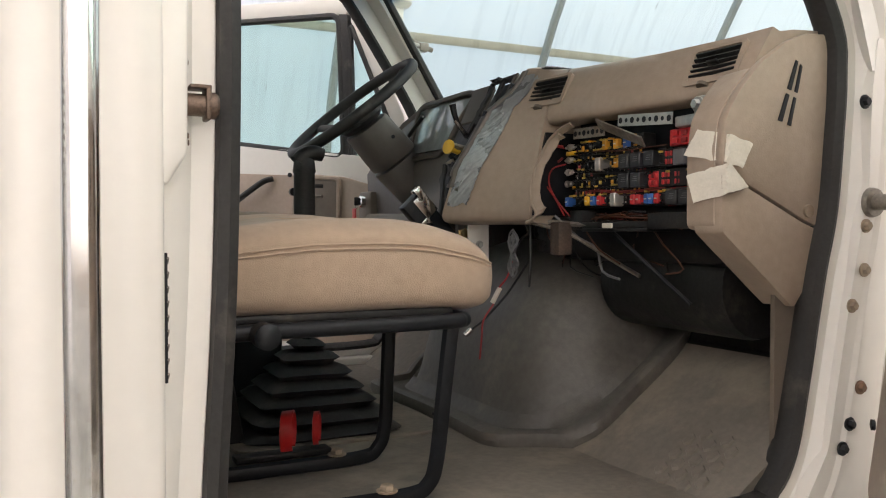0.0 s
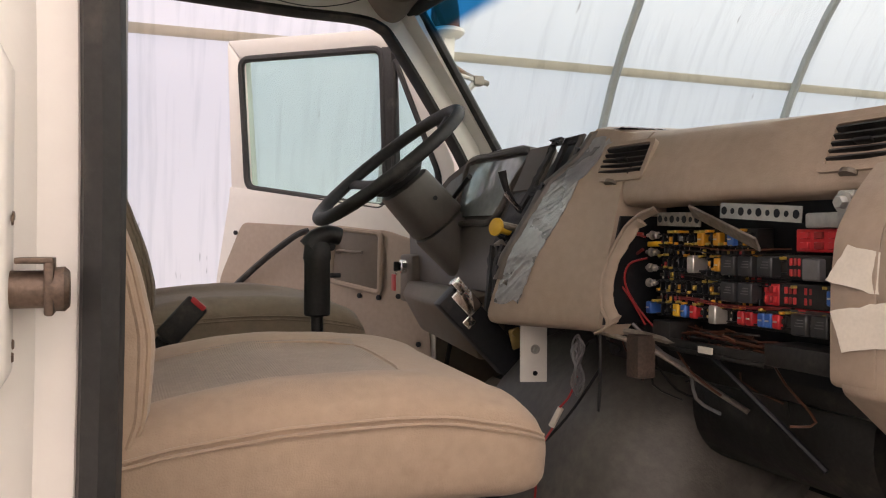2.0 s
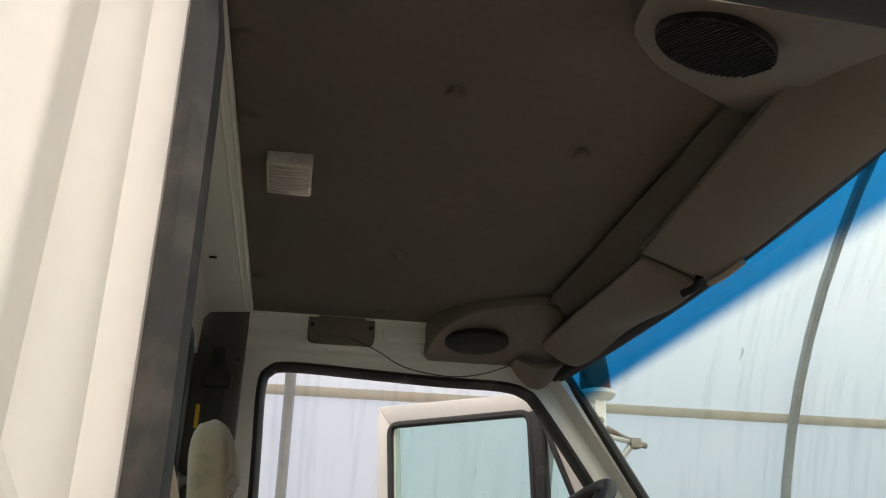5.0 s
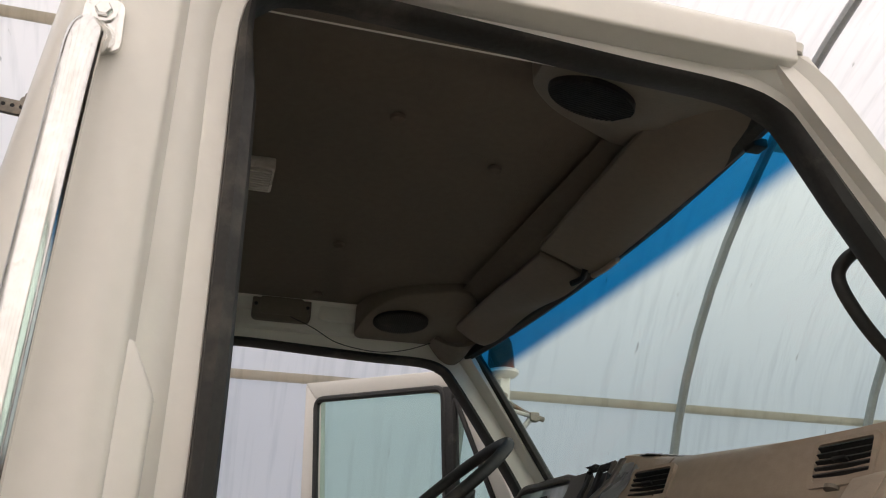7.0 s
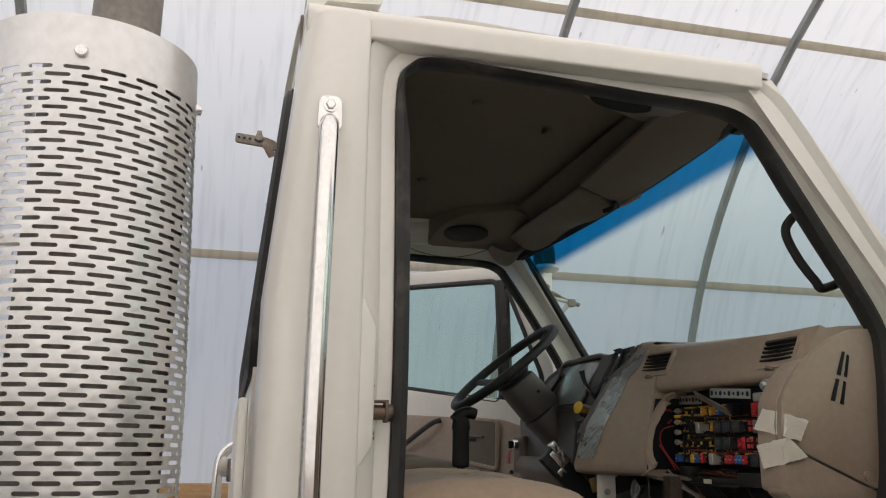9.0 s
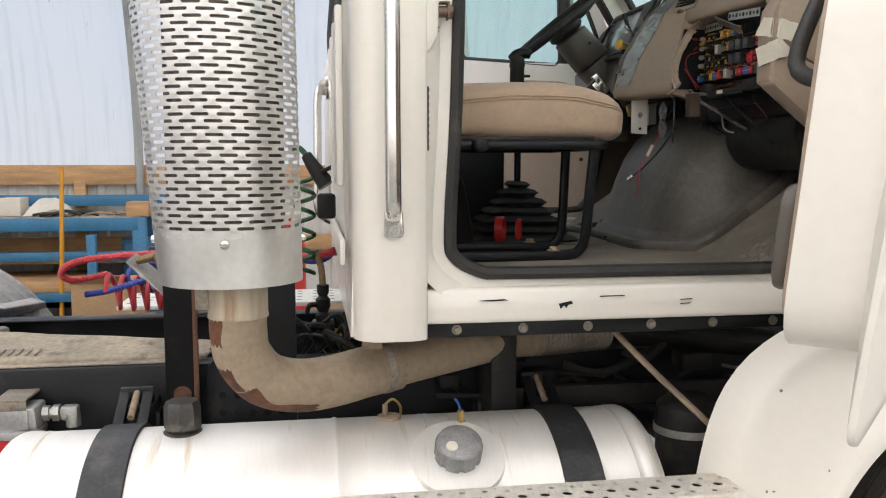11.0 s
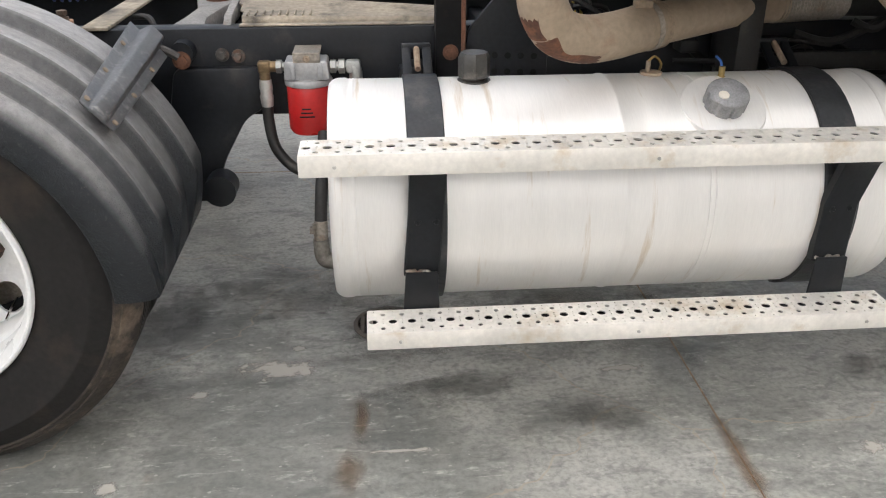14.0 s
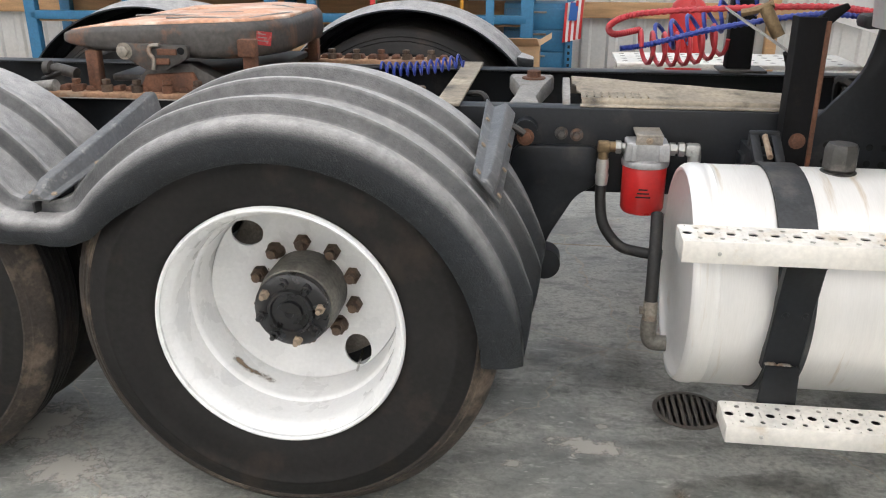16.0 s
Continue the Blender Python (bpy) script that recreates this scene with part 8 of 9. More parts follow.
part("bolt", bolt((-0.486, 1.385, 0.946), 0.016, 0.006, "y"), DARKRUST, post)
part("hanger", box(-0.36, -0.20, 1.36, 1.45, 1.27, 1.31, 0.015), MESSY, post)
part("top_gusset", bevel(prism([(-0.53, 1.22), (-0.455, 1.26), (-0.39, 1.325), (-0.40, 1.338), (-0.45, 1.32)], "y", 1.40, 1.412), 0.003), SOOT, post)
part("side_plate", box(0.345, 0.415, 1.25, 1.45, 0.75, 1.17, 0.004), MESSY, post)
hs = thing("hose_shelf", (-0.58, 1.6, 1.2), "tilted dusty grey steel plate carrying hose couplings", "bracket")
part("plate", sheet(lambda u, v: (-0.665 + 0.155 * u, 1.60 - 0.15 * u + 0.14 * v, 1.292 - 0.105 * u + 0.01 * v), 6, 4, 0.006), CASTG, hs)
part("stay", tube([(-0.52, 1.47, 1.19), (-0.49, 1.52, 1.12), (-0.485, 1.55, 1.02)], 0.02, 8, flat=0.4), SOOT, hs)
part("coupling", join(tube([(-0.575, 1.60, 1.31), (-0.555, 1.585, 1.27), (-0.53, 1.575, 1.225)], 0.020, 12), tube([(-0.64, 1.62, 1.29), (-0.60, 1.61, 1.30), (-0.55, 1.60, 1.32)], 0.012, 8)), DULLBRASS, hs, "dirty brass air coupling")
fp = thing("frame_upright", (-0.48, 2.33, 1.01), "black steel upright standing on frame rail", "bracket")
part("upright", box(-0.53, -0.435, 2.30, 2.37, 1.022, 1.34, 0.004), SOOT, fp)
part("foot", box(-0.56, -0.38, 2.26, 2.40, 1.012, 1.022, 0.003), GREASE, fp)

# fifth wheel
OILY = material("rusty_plate", (0.54, 0.29, 0.18), 0.55, 0.1, 5, 0.3, 0.2, 40, (0.68, 0.57, 0.47), 0.5, 9)
RAILR = material("rusty_rail", (0.34, 0.20, 0.12), 0.75, 0.2, 7, 0.35, 0.25, 60, (0.45, 0.36, 0.27), 0.35, 9)
fw = thing("fifth_wheel", (-2.45, 1.88, 1.03), "rusty greasy fifth wheel coupling plate on slider rails", "fifth wheel")
plan = rounded([(-2.84, 1.50), (-2.75, 1.45), (-2.25, 1.45), (-2.10, 1.60), (-2.10, 2.16), (-2.25, 2.31), (-2.75, 2.31), (-2.84, 2.26), (-2.80, 2.05), (-2.52, 1.94), (-2.46, 1.88), (-2.52, 1.82), (-2.80, 1.71)], [0.05, 0.05, 0.08, 0.12, 0.12, 0.08, 0.05, 0.05, 0.04, 0.04, 0.04, 0.04, 0.04])


def drooped(bm):
    """Bends the tail of the coupling plate down into its entry ramps."""
    bmesh.ops.triangulate(bm, faces=[f for f in bm.faces if len(f.verts) > 4])
    for v in bm.verts:
        f = min(1.0, max(0.0, (-2.56 - v.co.x) / 0.28))
        k = (v.co.z - 1.14) / 0.125
        v.co.z += f * ((1 - k) * 0.045 - k * 0.045)
        v.co.y += (1.88 - v.co.y) * 0.02 * k
        v.co.z += 0.004 * noise.noise(v.co * 6.0)
    return bm


part("skirt", drooped(bevel(prism(plan, "z", 1.14, 1.256), 0.034, 4)), GREASE, fw)
part("top_plate", drooped(bevel(prism([(-2.45 + (x + 2.45) * 0.955, 1.88 + (y - 1.88) * 0.955) for x, y in plan], "z", 1.245, 1.263), 0.007, 3)), OILY, fw)
for p, q in (((-2.20, 1.56), (-2.13, 1.80)), ((-2.48, 1.55), (-2.22, 1.54)), ((-2.42, 1.72), (-2.30, 1.78)), ((-2.62, 1.62), (-2.40, 1.63)), ((-2.30, 2.10), (-2.18, 1.98))):
    part("wear_ridge", tube([(*p, 1.262), ((p[0] + q[0]) / 2, (p[1] + q[1]) / 2 + 0.01, 1.2645), (*q, 1.262)], 0.006, 6, flat=0.5), CASTG, fw)
for x, y in ((-2.711, 1.475), (-2.185, 1.50), (-2.711, 2.28), (-2.185, 2.24)):
    part("pillar", box(x - 0.022, x + 0.022, y - 0.02, y + 0.02, 1.036, 1.165, 0.007), DARKRUST, fw)
part("rust_lug", box(-2.215, -2.155, 1.462, 1.50, 1.15, 1.205, 0.006), DARKRUST, fw)
part("hanger_plate", bevel(prism(rounded([(-2.60, 1.193), (-2.366, 1.187), (-2.366, 1.150), (-2.444, 1.107), (-2.511, 1.109), (-2.592, 1.155)], 0.012), "y", 1.426, 1.452), 0.004), GREASE, fw)
part("pivot_bolt", bolt((-2.577, 1.427, 1.168), 0.018, 0.016, "y"), STEEL, fw)
part("plate_hole", lathe([(0.012, 1.4255), (0.009, 1.43)], 14, "y", (-2.387, 0, 1.171)), SOOT, fw)
part("lock_bar", join(box(-2.465, -2.40, 1.418, 1.427, 1.158, 1.178, 0.003), box(-2.475, -2.425, 1.416, 1.427, 1.128, 1.148, 0.004)), DARKRUST, fw)
part("release_handle", tube([(-2.455, 1.417, 1.189), (-2.482, 1.414, 1.186), (-2.486, 1.412, 1.165), (-2.474, 1.412, 1.145), (-2.478, 1.412, 1.113)], 0.007, 8), STEEL, fw)
part("pivot_bracket", bevel(prism([(-2.63, 1.036), (-2.22, 1.036), (-2.25, 1.052), (-2.38, 1.125), (-2.52, 1.125), (-2.58, 1.06)], "y", 1.475, 1.55), 0.008), GREASE, fw)
part("pivot_bracket", bevel(prism([(-2.56, 1.036), (-2.34, 1.036), (-2.37, 1.10), (-2.53, 1.09)], "y", 1.455, 1.475), 0.006), DARKRUST, fw)
part("carrier_plate", box(-2.70, -2.20, 1.55, 2.21, 1.05, 1.075, 0.008), GREASE, fw)
lbm = Matrix.Translation((-2.152, 1.547, 1.20)) @ Matrix.Rotation(radians(43), 4, "Z") @ Matrix.Rotation(radians(10), 4, "Y")
REDL = material("faded_red_sticker", (0.36, 0.03, 0.035), 0.5, 0, 20, 0.25, 0.1, 60, (0.5, 0.3, 0.27), 0.3, 30)
lab_ = part("warning_label", moved(box(-0.026, 0.026, -0.002, 0.006, -0.022, 0.022), lbm), REDL, fw, "small faded red warning sticker")
for k in range(3):
    part("print_bar", moved(box(-0.022, 0.004 + 0.006 * k, -0.003, -0.002, 0.012 - 0.011 * k, 0.015 - 0.011 * k), lbm), CASTG, lab_)
for yb, lo, hi in ((1.47, -2.86, -1.62), (2.33, -2.95, -1.62)):
    part("slider_rail", box(lo, hi, yb - 0.05, yb + 0.07, 1.016, 1.034, 0.003), RAILR, fw)
    part("rail_edge", box(lo, hi, yb - 0.054, yb - 0.046, 1.0135, 1.017, 0.001), CASTG, fw)
    n = 26
    for k in range(n):
        x = lo + 0.04 + (hi - lo - 0.08) * k / (n - 1)
        part("rack_tooth", bevel(prism([(x - 0.019, 1.033), (x + 0.019, 1.033), (x + 0.012, 1.051), (x - 0.012, 1.051)], "y", yb - 0.02, yb + 0.024), 0.004), DARKRUST, fw)
    for k in range(12):
        x = lo + 0.093 + 0.1045 * k
        part("rail_bolt", join(lathe([(0.018, 1.034), (0.018, 1.056), (0.010, 1.058), (0.010, 1.064)], 10, "z", (x, yb - 0.028, 0)), lathe([(0.0155, 1.062), (0.0155, 1.074), (0, 1.077)], 6, "z", (x, yb - 0.028, 0))), NUT if k % 3 else DARKRUST, fw)
tubex = thing("air_fitting", (-2.85, 1.5, 1.05), "grey air line pipe and greasy fitting beside coupling", "pipe")
part("pipe", tube([(-3.1, 1.46, 1.03), (-2.95, 1.452, 1.038), (-2.84, 1.44, 1.05)], 0.021, 12), CASTG, tubex)
part("valve", join(tube([(-2.87, 1.50, 1.098), (-2.84, 1.50, 1.092), (-2.79, 1.49, 1.083)], 0.019, 10), lathe([(0.026, -2.905), (0.026, -2.885), (0.014, -2.88), (0.014, -2.86)], 10, "x", (0, 1.50, 1.098))), GREASE, tubex)
part("hose", tube([(-2.92, 1.5, 1.06), (-2.88, 1.49, 1.075), (-2.84, 1.49, 1.09)], 0.009, 8), MESSY, tubex)


def coil(name, p0, p1, turns, r, wire, mat, label, sag=0.0):
    a, b = Vector(p0), Vector(p1)
    d = (b - a).normalized()
    s = d.cross(Vector((0, 0, 1))).normalized()
    u = s.cross(d)
    n = turns * 12
    pts = []
    for k in range(n + 1):
        f = k / n
        ang = 2 * math.pi * turns * f
        c = a + (b - a) * f + Vector((0, 0, -sag * 4 * f * (1 - f)))
        pts.append(c + s * r * math.cos(ang) + u * r * math.sin(ang))
    return solo(name, tube(pts, wire, 6, curve=0), mat, label, "air hose", "coiled hoses")


HRED = material("red_hose", (0.47, 0.035, 0.045), 0.42, 0, 8, 0.15, 0.3, 120, (0.35, 0.15, 0.12), 0.15, 20)
HBLUE = material("blue_hose", (0.035, 0.06, 0.32), 0.42, 0, 8, 0.15, 0.3, 120, (0.15, 0.17, 0.25), 0.15, 20)
HGREEN = material("green_hose", (0.03, 0.11, 0.045), 0.4, 0, 8, 0.08, 0.05, 60)
coil("coiled_air_hose", (-1.86, 2.02, 1.04), (-1.545, 2.04, 1.075), 12, 0.024, 0.0045, HBLUE, "bright blue coiled air hose lying on frame", 0.015)
coil("coiled_air_hose", (-0.88, 2.28, 1.11), (-0.55, 2.32, 1.14), 7, 0.062, 0.009, HRED, "red coiled brake hose hanging behind cab", 0.03)
solo("air_hose", tube([(-0.88, 2.28, 1.17), (-0.98, 2.2, 1.16), (-1.0, 2.15, 1.20), (-0.9, 2.1, 1.245), (-0.6, 2.0, 1.275), (-0.3, 1.9, 1.29), (-0.15, 1.75, 1.28), (-0.06, 1.7, 1.30)], lambda u: 0.0115 + 0.0018 * math.sin(u * 2 * math.pi * 95), 8, curve=72), HRED, "ribbed red air hose looped behind cab", "air hose", "coiled hoses")
solo("air_hose", tube([(-0.95, 2.25, 1.10), (-0.85, 2.22, 1.12), (-0.6, 2.1, 1.20), (-0.3, 1.98, 1.26), (-0.12, 1.8, 1.26), (-0.06, 1.75, 1.30)], lambda u: 0.0105 + 0.0018 * math.sin(u * 2 * math.pi * 80), 8, curve=84), HBLUE, "ribbed blue air hose running to cab back", "air hose", "coiled hoses")
coil("coiled_air_hose", (-0.80, 2.36, 1.13), (-0.45, 2.3, 1.29), 6, 0.055, 0.008, HBLUE, "dark blue coiled brake hose behind cab", 0.02)
coil("coiled_cable", (-0.155, 1.64, 1.24), (-0.15, 1.66, 1.54), 5, 0.03, 0.007, HGREEN, "green coiled electric cable hanging behind cab", 0.0)
plug = thing("trailer_plug", (-0.09, 1.6, 1.4), "black trailer cable plug and socket on cab back", "plug")
part("plug", tube([(-0.145, 1.62, 1.60), (-0.12, 1.61, 1.56), (-0.085, 1.60, 1.51)], lambda u: 0.016 + 0.012 * u, 12), MESSY, plug)
part("cable", tube([(-0.145, 1.62, 1.60), (-0.165, 1.63, 1.62), (-0.19, 1.64, 1.62)], 0.009, 8), HGREEN, plug)
part("socket", box(-0.115, -0.06, 1.57, 1.63, 1.41, 1.485, 0.01), MESSY, plug)
part("lid", moved(box(-0.004, 0.06, -0.03, 0.03, -0.006, 0.006, 0.004), Matrix.Translation((-0.1, 1.60, 1.55)) @ Matrix.Rotation(radians(-25), 4, "Y")), MESSY, plug)
gl = thing("gladhand", (-0.08, 1.75, 1.1), "dirty brass and black air line couplings below cab", "coupling")
part("body", join(tube([(-0.12, 1.72, 1.30), (-0.105, 1.71, 1.25), (-0.10, 1.70, 1.19)], 0.011, 10), tube([(-0.15, 1.72, 1.285), (-0.12, 1.72, 1.29), (-0.05, 1.72, 1.295)], 0.010, 8)), DULLBRASS, gl)
part("valve", join(lathe([(0.018, 1.02), (0.022, 1.04), (0.017, 1.06), (0.022, 1.075), (0.024, 1.10), (0.016, 1.11), (0.023, 1.125), (0.023, 1.15), (0.014, 1.16), (0.019, 1.172), (0.019, 1.195), (0, 1.20)], 12, "z", (-0.10, 1.70, 0)), tube([(-0.10, 1.70, 1.13), (-0.14, 1.68, 1.135), (-0.15, 1.68, 1.11)], 0.008, 8), tube([(-0.10, 1.70, 1.09), (-0.06, 1.68, 1.10), (-0.045, 1.68, 1.07)], 0.008, 8), box(-0.135, -0.065, 1.66, 1.74, 1.05, 1.08, 0.006)), MESSY, gl)
rnd = random.Random(5)
for k in range(16):
    x, y, z = rnd.uniform(-0.30, -0.05), rnd.uniform(1.55, 1.75), rnd.uniform(0.99, 1.05)
    part("hose", tube([(x, y, z), (x + rnd.uniform(-0.06, 0.1), y - 0.05, z + rnd.uniform(0.03, 0.09)), (x + rnd.uniform(0, 0.14), y - 0.08, z + rnd.uniform(0.0, 0.06)), (x + rnd.uniform(0.05, 0.2), y, z - 0.06)], rnd.choice((0.006, 0.009, 0.012)), 6, curve=5), rnd.choice((MESSY, MESSY, WIRES[2], WIRES[3], WIRES[5])), gl)

# cab back: ribs, rail, lamp
for k in range(7):
    part("rib", box(-0.074, -0.056, 1.02 + 0.235 * k, 1.06 + 0.235 * k, 1.52, 1.93, 0.006), WHITE, cab)
part("rib", box(-0.07, -0.056, 0.98, 2.72, 1.34, 1.40, 0.006), WHITE, cab)
part("rear_window_rubber", tube([(-0.04 + rake(z), y, z) for y, z in rounded([(1.2, 2.0), (2.44, 2.0), (2.44, 2.6), (1.2, 2.6)], 0.08)], 0.022, 8, True, 0), RUBBER, cab)
part("rear_window_rubber", tube([(0.022, y, z) for y, z in rounded([(1.2, 2.0), (2.44, 2.0), (2.44, 2.6), (1.2, 2.6)], 0.08)], 0.02, 8, True, 0), RUBBER, cab)
br = thing("grab_rail", (-0.1, 1.9, 1.5), "short polished steel grab rail on cab back", "grab rail", "grab rails")
part("tube", tube([(-0.046, 1.90, 1.86), (-0.085, 1.90, 1.84), (-0.105, 1.90, 1.80), (-0.108, 1.90, 1.7), (-0.108, 1.90, 1.55), (-0.108, 1.90, 1.42), (-0.06, 1.90, 1.38)], 0.0135, 12), CHROME, br)
wl = thing("work_lamp", (-0.08, 1.6, 1.82), "small round clear work lamp on cab back", "lamp")
part("lens", moved(lathe([(0.024, 0.0), (0.022, -0.012), (0.012, -0.02), (0, -0.022)], 16, "x"), Matrix.Translation((-0.085, 1.62, 1.80))), LAMPG, wl)
part("base", box(-0.085, -0.056, 1.60, 1.65, 1.765, 1.82, 0.004), CHROME, wl)
lb = thing("lamp_bracket", (-0.1, 1.3, 2.42), "drilled steel strap bracket with thumb screw behind cab", "bracket")
part("strap", bevel(prism(rounded([(-0.113, 2.467), (-0.05, 2.462), (-0.03, 2.455), (-0.03, 2.435), (-0.05, 2.441), (-0.113, 2.447)], 0.006), "y", 1.146, 1.153), 0.001), STEEL, lb)
for k in range(4):
    part("hole", lathe([(0.003, 1.1455), (0.002, 1.150)], 8, "y", (-0.106 + 0.011 * k, 0, 2.457 - 0.0008 * k)), BLACK, lb)
part("thumb_screw", join(lathe([(0.008, 1.135), (0.008, 1.147)], 10, "y", (-0.066, 0, 2.458)), box(-0.071, -0.061, 1.14, 1.15, 2.455, 2.474, 0.002), moved(box(-0.008, 0.008, -0.003, 0.003, -0.035, 0.0, 0.002), Matrix.Translation((-0.055, 1.14, 2.45)) @ Matrix.Rotation(radians(-30), 4, "Y"))), STEEL, lb)

# ---- exhaust ----
SX, SY = -0.298, 0.985
stack = thing("exhaust_stack", (SX, SY, 1.0), "upright exhaust with slotted aluminium heat shield and rusty elbow", "exhaust")
NS, ROWH = 20, 0.01367
CW = 1.0 / NS
qs = [0, 0.25, 0.5, 0.75, 1.0]
rect = [(CW * q, 0) for q in qs] + [(CW * q, 1.0) for q in reversed(qs)]
slot = [(CW * a, b) for a, b in ((0.14, 0.5), (0.16, 0.68), (0.21, 0.76), (0.79, 0.76), (0.84, 0.68), (0.86, 0.5), (0.84, 0.32), (0.79, 0.24), (0.21, 0.24), (0.16, 0.32))]
ROWS_N = 74


def shield_at(z):
    """Centre and radius of the open, slightly flared wrap at a height."""
    return SX - 0.014 - 0.042 * (z - 1.38), 0.157 + 0.029 * min(z - 1.38, 0.55)


def shield_bend(u, v):
    z = 1.4165 + ROWH * v
    cx, r = shield_at(z)
    a = math.pi * 2 * u
    return (cx + r * math.cos(a), SY + r * math.sin(a), z)


def wrap(a0, a1, z0, z1, n, push=0.0):
    def fn(u, v):
        z, a = z0 + (z1 - z0) * v, radians(a0 + (a1 - a0) * u)
        cx, r = shield_at(z)
        return (cx + (r + push) * math.cos(a), SY + (r + push) * math.sin(a), z)
    return sheet(fn, n, 4, 0.0018)


places = [(CW * (k + 0.5 * (r % 2)), r) for r in range(ROWS_N) for k in range(10, 20 - (r % 2))]
GUARD = material("heat_shield_aluminium", (0.66, 0.655, 0.64), 0.38, 0.85, 4, 0.08, 0.04, 60, (0.55, 0.5, 0.42), 0.1, 6)
DARKCAN = material("sooty_muffler", (0.24, 0.22, 0.195), 0.6, 0.4, 6, 0.2, 0.2, 50, (0.2, 0.13, 0.08), 0.2, 5)
part("heat_shield", tiled(punched(rect, [slot]), places, shield_bend, -0.0018), GUARD, stack)
top = 1.4165 + ROWH * ROWS_N
for a0, a1 in ((168, 189.2), (350.8, 372)):
    part("shield_edge", wrap(a0, a1, 1.42, top, 4, 0.0006), GUARD, stack)
part("shield_skirt", wrap(165, 375, 1.312, 1.427, 50, 0.001), GUARD, stack)
part("shield_cap", wrap(168, 372, top - 0.003, top + 0.085, 50, 0.001), GUARD, stack)
part("muffler", lathe([(0.0, 1.34), (0.12, 1.34), (0.128, 1.36), (0.128, 2.5), (0.06, 2.53), (0.06, 3.2)], 36, "z", (SX - 0.02, SY + 0.01, 0)), DARKCAN, stack)
for a in (-88, 6, 178):
    c, s = math.cos(radians(a)), math.sin(radians(a))
    for z in (1.405, top + 0.02):
        cx, r = shield_at(z)
        part("shield_bolt", lathe([(0.011, -0.01), (0.011, 0.003), (0.009, 0.010), (0.0, 0.012)], 10, "z"), CHROME, stack).matrix_basis = Matrix.Translation((cx + c * r, SY + s * r, z)) @ Vector((c, s, 0)).to_track_quat("Z", "Y").to_matrix().to_4x4()
PIPE = material("scorched_pipe", (0.33, 0.262, 0.19), 0.72, 0.15, 5, 0.16, 0.12, 60, (0.2, 0.105, 0.06), 0.2, 3.0)
COLLAR = material("heat_tinted_steel", (0.46, 0.40, 0.31), 0.5, 0.35, 6, 0.15, 0.1, 60, (0.30, 0.17, 0.09), 0.3, 10, stretch=(1, 1, 0.15))
part("elbow", tube([(SX, SY, 1.36), (SX, SY, 1.19), (SX + 0.012, SY + 0.01, 1.13), (SX + 0.055, SY + 0.04, 1.072), (SX + 0.13, SY + 0.08, 1.043), (SX + 0.22, SY + 0.12, 1.042), (0.02, 1.16, 1.052)], 0.0635, 28, curve=8), PIPE, stack, "tan scorched exhaust elbow with rust")
spine = smooth_line([Vector(p) for p in ((SX, SY, 1.232), (SX, SY, 1.19), (SX + 0.012, SY + 0.01, 1.13), (SX + 0.055, SY + 0.04, 1.072), (SX + 0.13, SY + 0.08, 1.043), (SX + 0.2, SY + 0.113, 1.042))], 22)
SCALE = material("rust_scale", (0.105, 0.045, 0.026), 0.85, 0, 9, 0.35, 0.35, 60, (0.23, 0.095, 0.045), 0.4, 14)
flake = bmesh.new()
rows_ = []
for i in range(1, len(spine) - 1):
    d = (Vector(spine[i + 1]) - Vector(spine[i - 1])).normalized()
    out = Vector((-0.75, -0.25, -0.35)) if i < len(spine) * 0.5 else Vector((-0.45, -0.45, -0.75))
    out = (out - d * out.dot(d)).normalized()
    s2 = d.cross(out)
    f = i / len(spine)
    wob = noise.noise((f * 7, 1.3, 0.0)) + 0.3 * noise.noise((f * 40, 2.0, 0.0)) + 0.2 * noise.noise((f * 110, 3.0, 0.0))
    lo_, hi_ = -0.75 + 0.3 * noise.noise((f * 7, 5.0, 2.0)), 0.30 + 0.6 * wob - 0.35 * abs(f - 0.25)
    rows_.append([flake.verts.new(Vector(spine[i]) + (out * math.cos(lo_ + (hi_ - lo_) * k / 8) + s2 * math.sin(lo_ + (hi_ - lo_) * k / 8)) * 0.0641) for k in range(9)])
for a, b in zip(rows_, rows_[1:]):
    for k in range(8):
        flake.faces.new((a[k], a[k + 1], b[k + 1], b[k]))
part("rust_scale", flake, SCALE, stack, "dark brown rust scale on pipe")
part("pipe", tube([(0.0, 1.152, 1.05), (0.35, 1.30, 1.085), (0.40, 1.32, 1.09)], 0.058, 24, curve=0), PIPE, stack)
part("clamp", tube([(0.005, 1.154, 1.05), (0.075, 1.184, 1.057)], 0.065, 24, curve=0), PIPE, stack)
part("clamp", tube([(0.035, 1.167, 1.053), (0.05, 1.173, 1.0545)], 0.0675, 24, curve=0), STEEL, stack)
part("clamp", tube([(0.062, 1.178, 1.056), (0.074, 1.184, 1.057)], 0.0665, 24, curve=0), RUST, stack)
part("clamp_bolt", box(-0.01, 0.04, 1.13, 1.16, 1.108, 1.128, 0.004), RUST, stack)
part("inlet_collar", lathe([(0.0655, 1.36), (0.0662, 1.30), (0.0662, 1.238), (0.0675, 1.2345), (0.0672, 1.229), (0.063, 1.2285)], 36, "z", (SX, SY, 0), caps=False), COLLAR, stack, "lighter heat-tinted steel collar")
part("collar_tab", box(SX - 0.09, SX - 0.06, SY - 0.03, SY + 0.0, 1.25, 1.36, 0.003), STEEL, stack)
flexp = []
for k in range(40):
    flexp += [(0.052 if k % 2 else 0.058, 0.0125 * k * 0.5)]
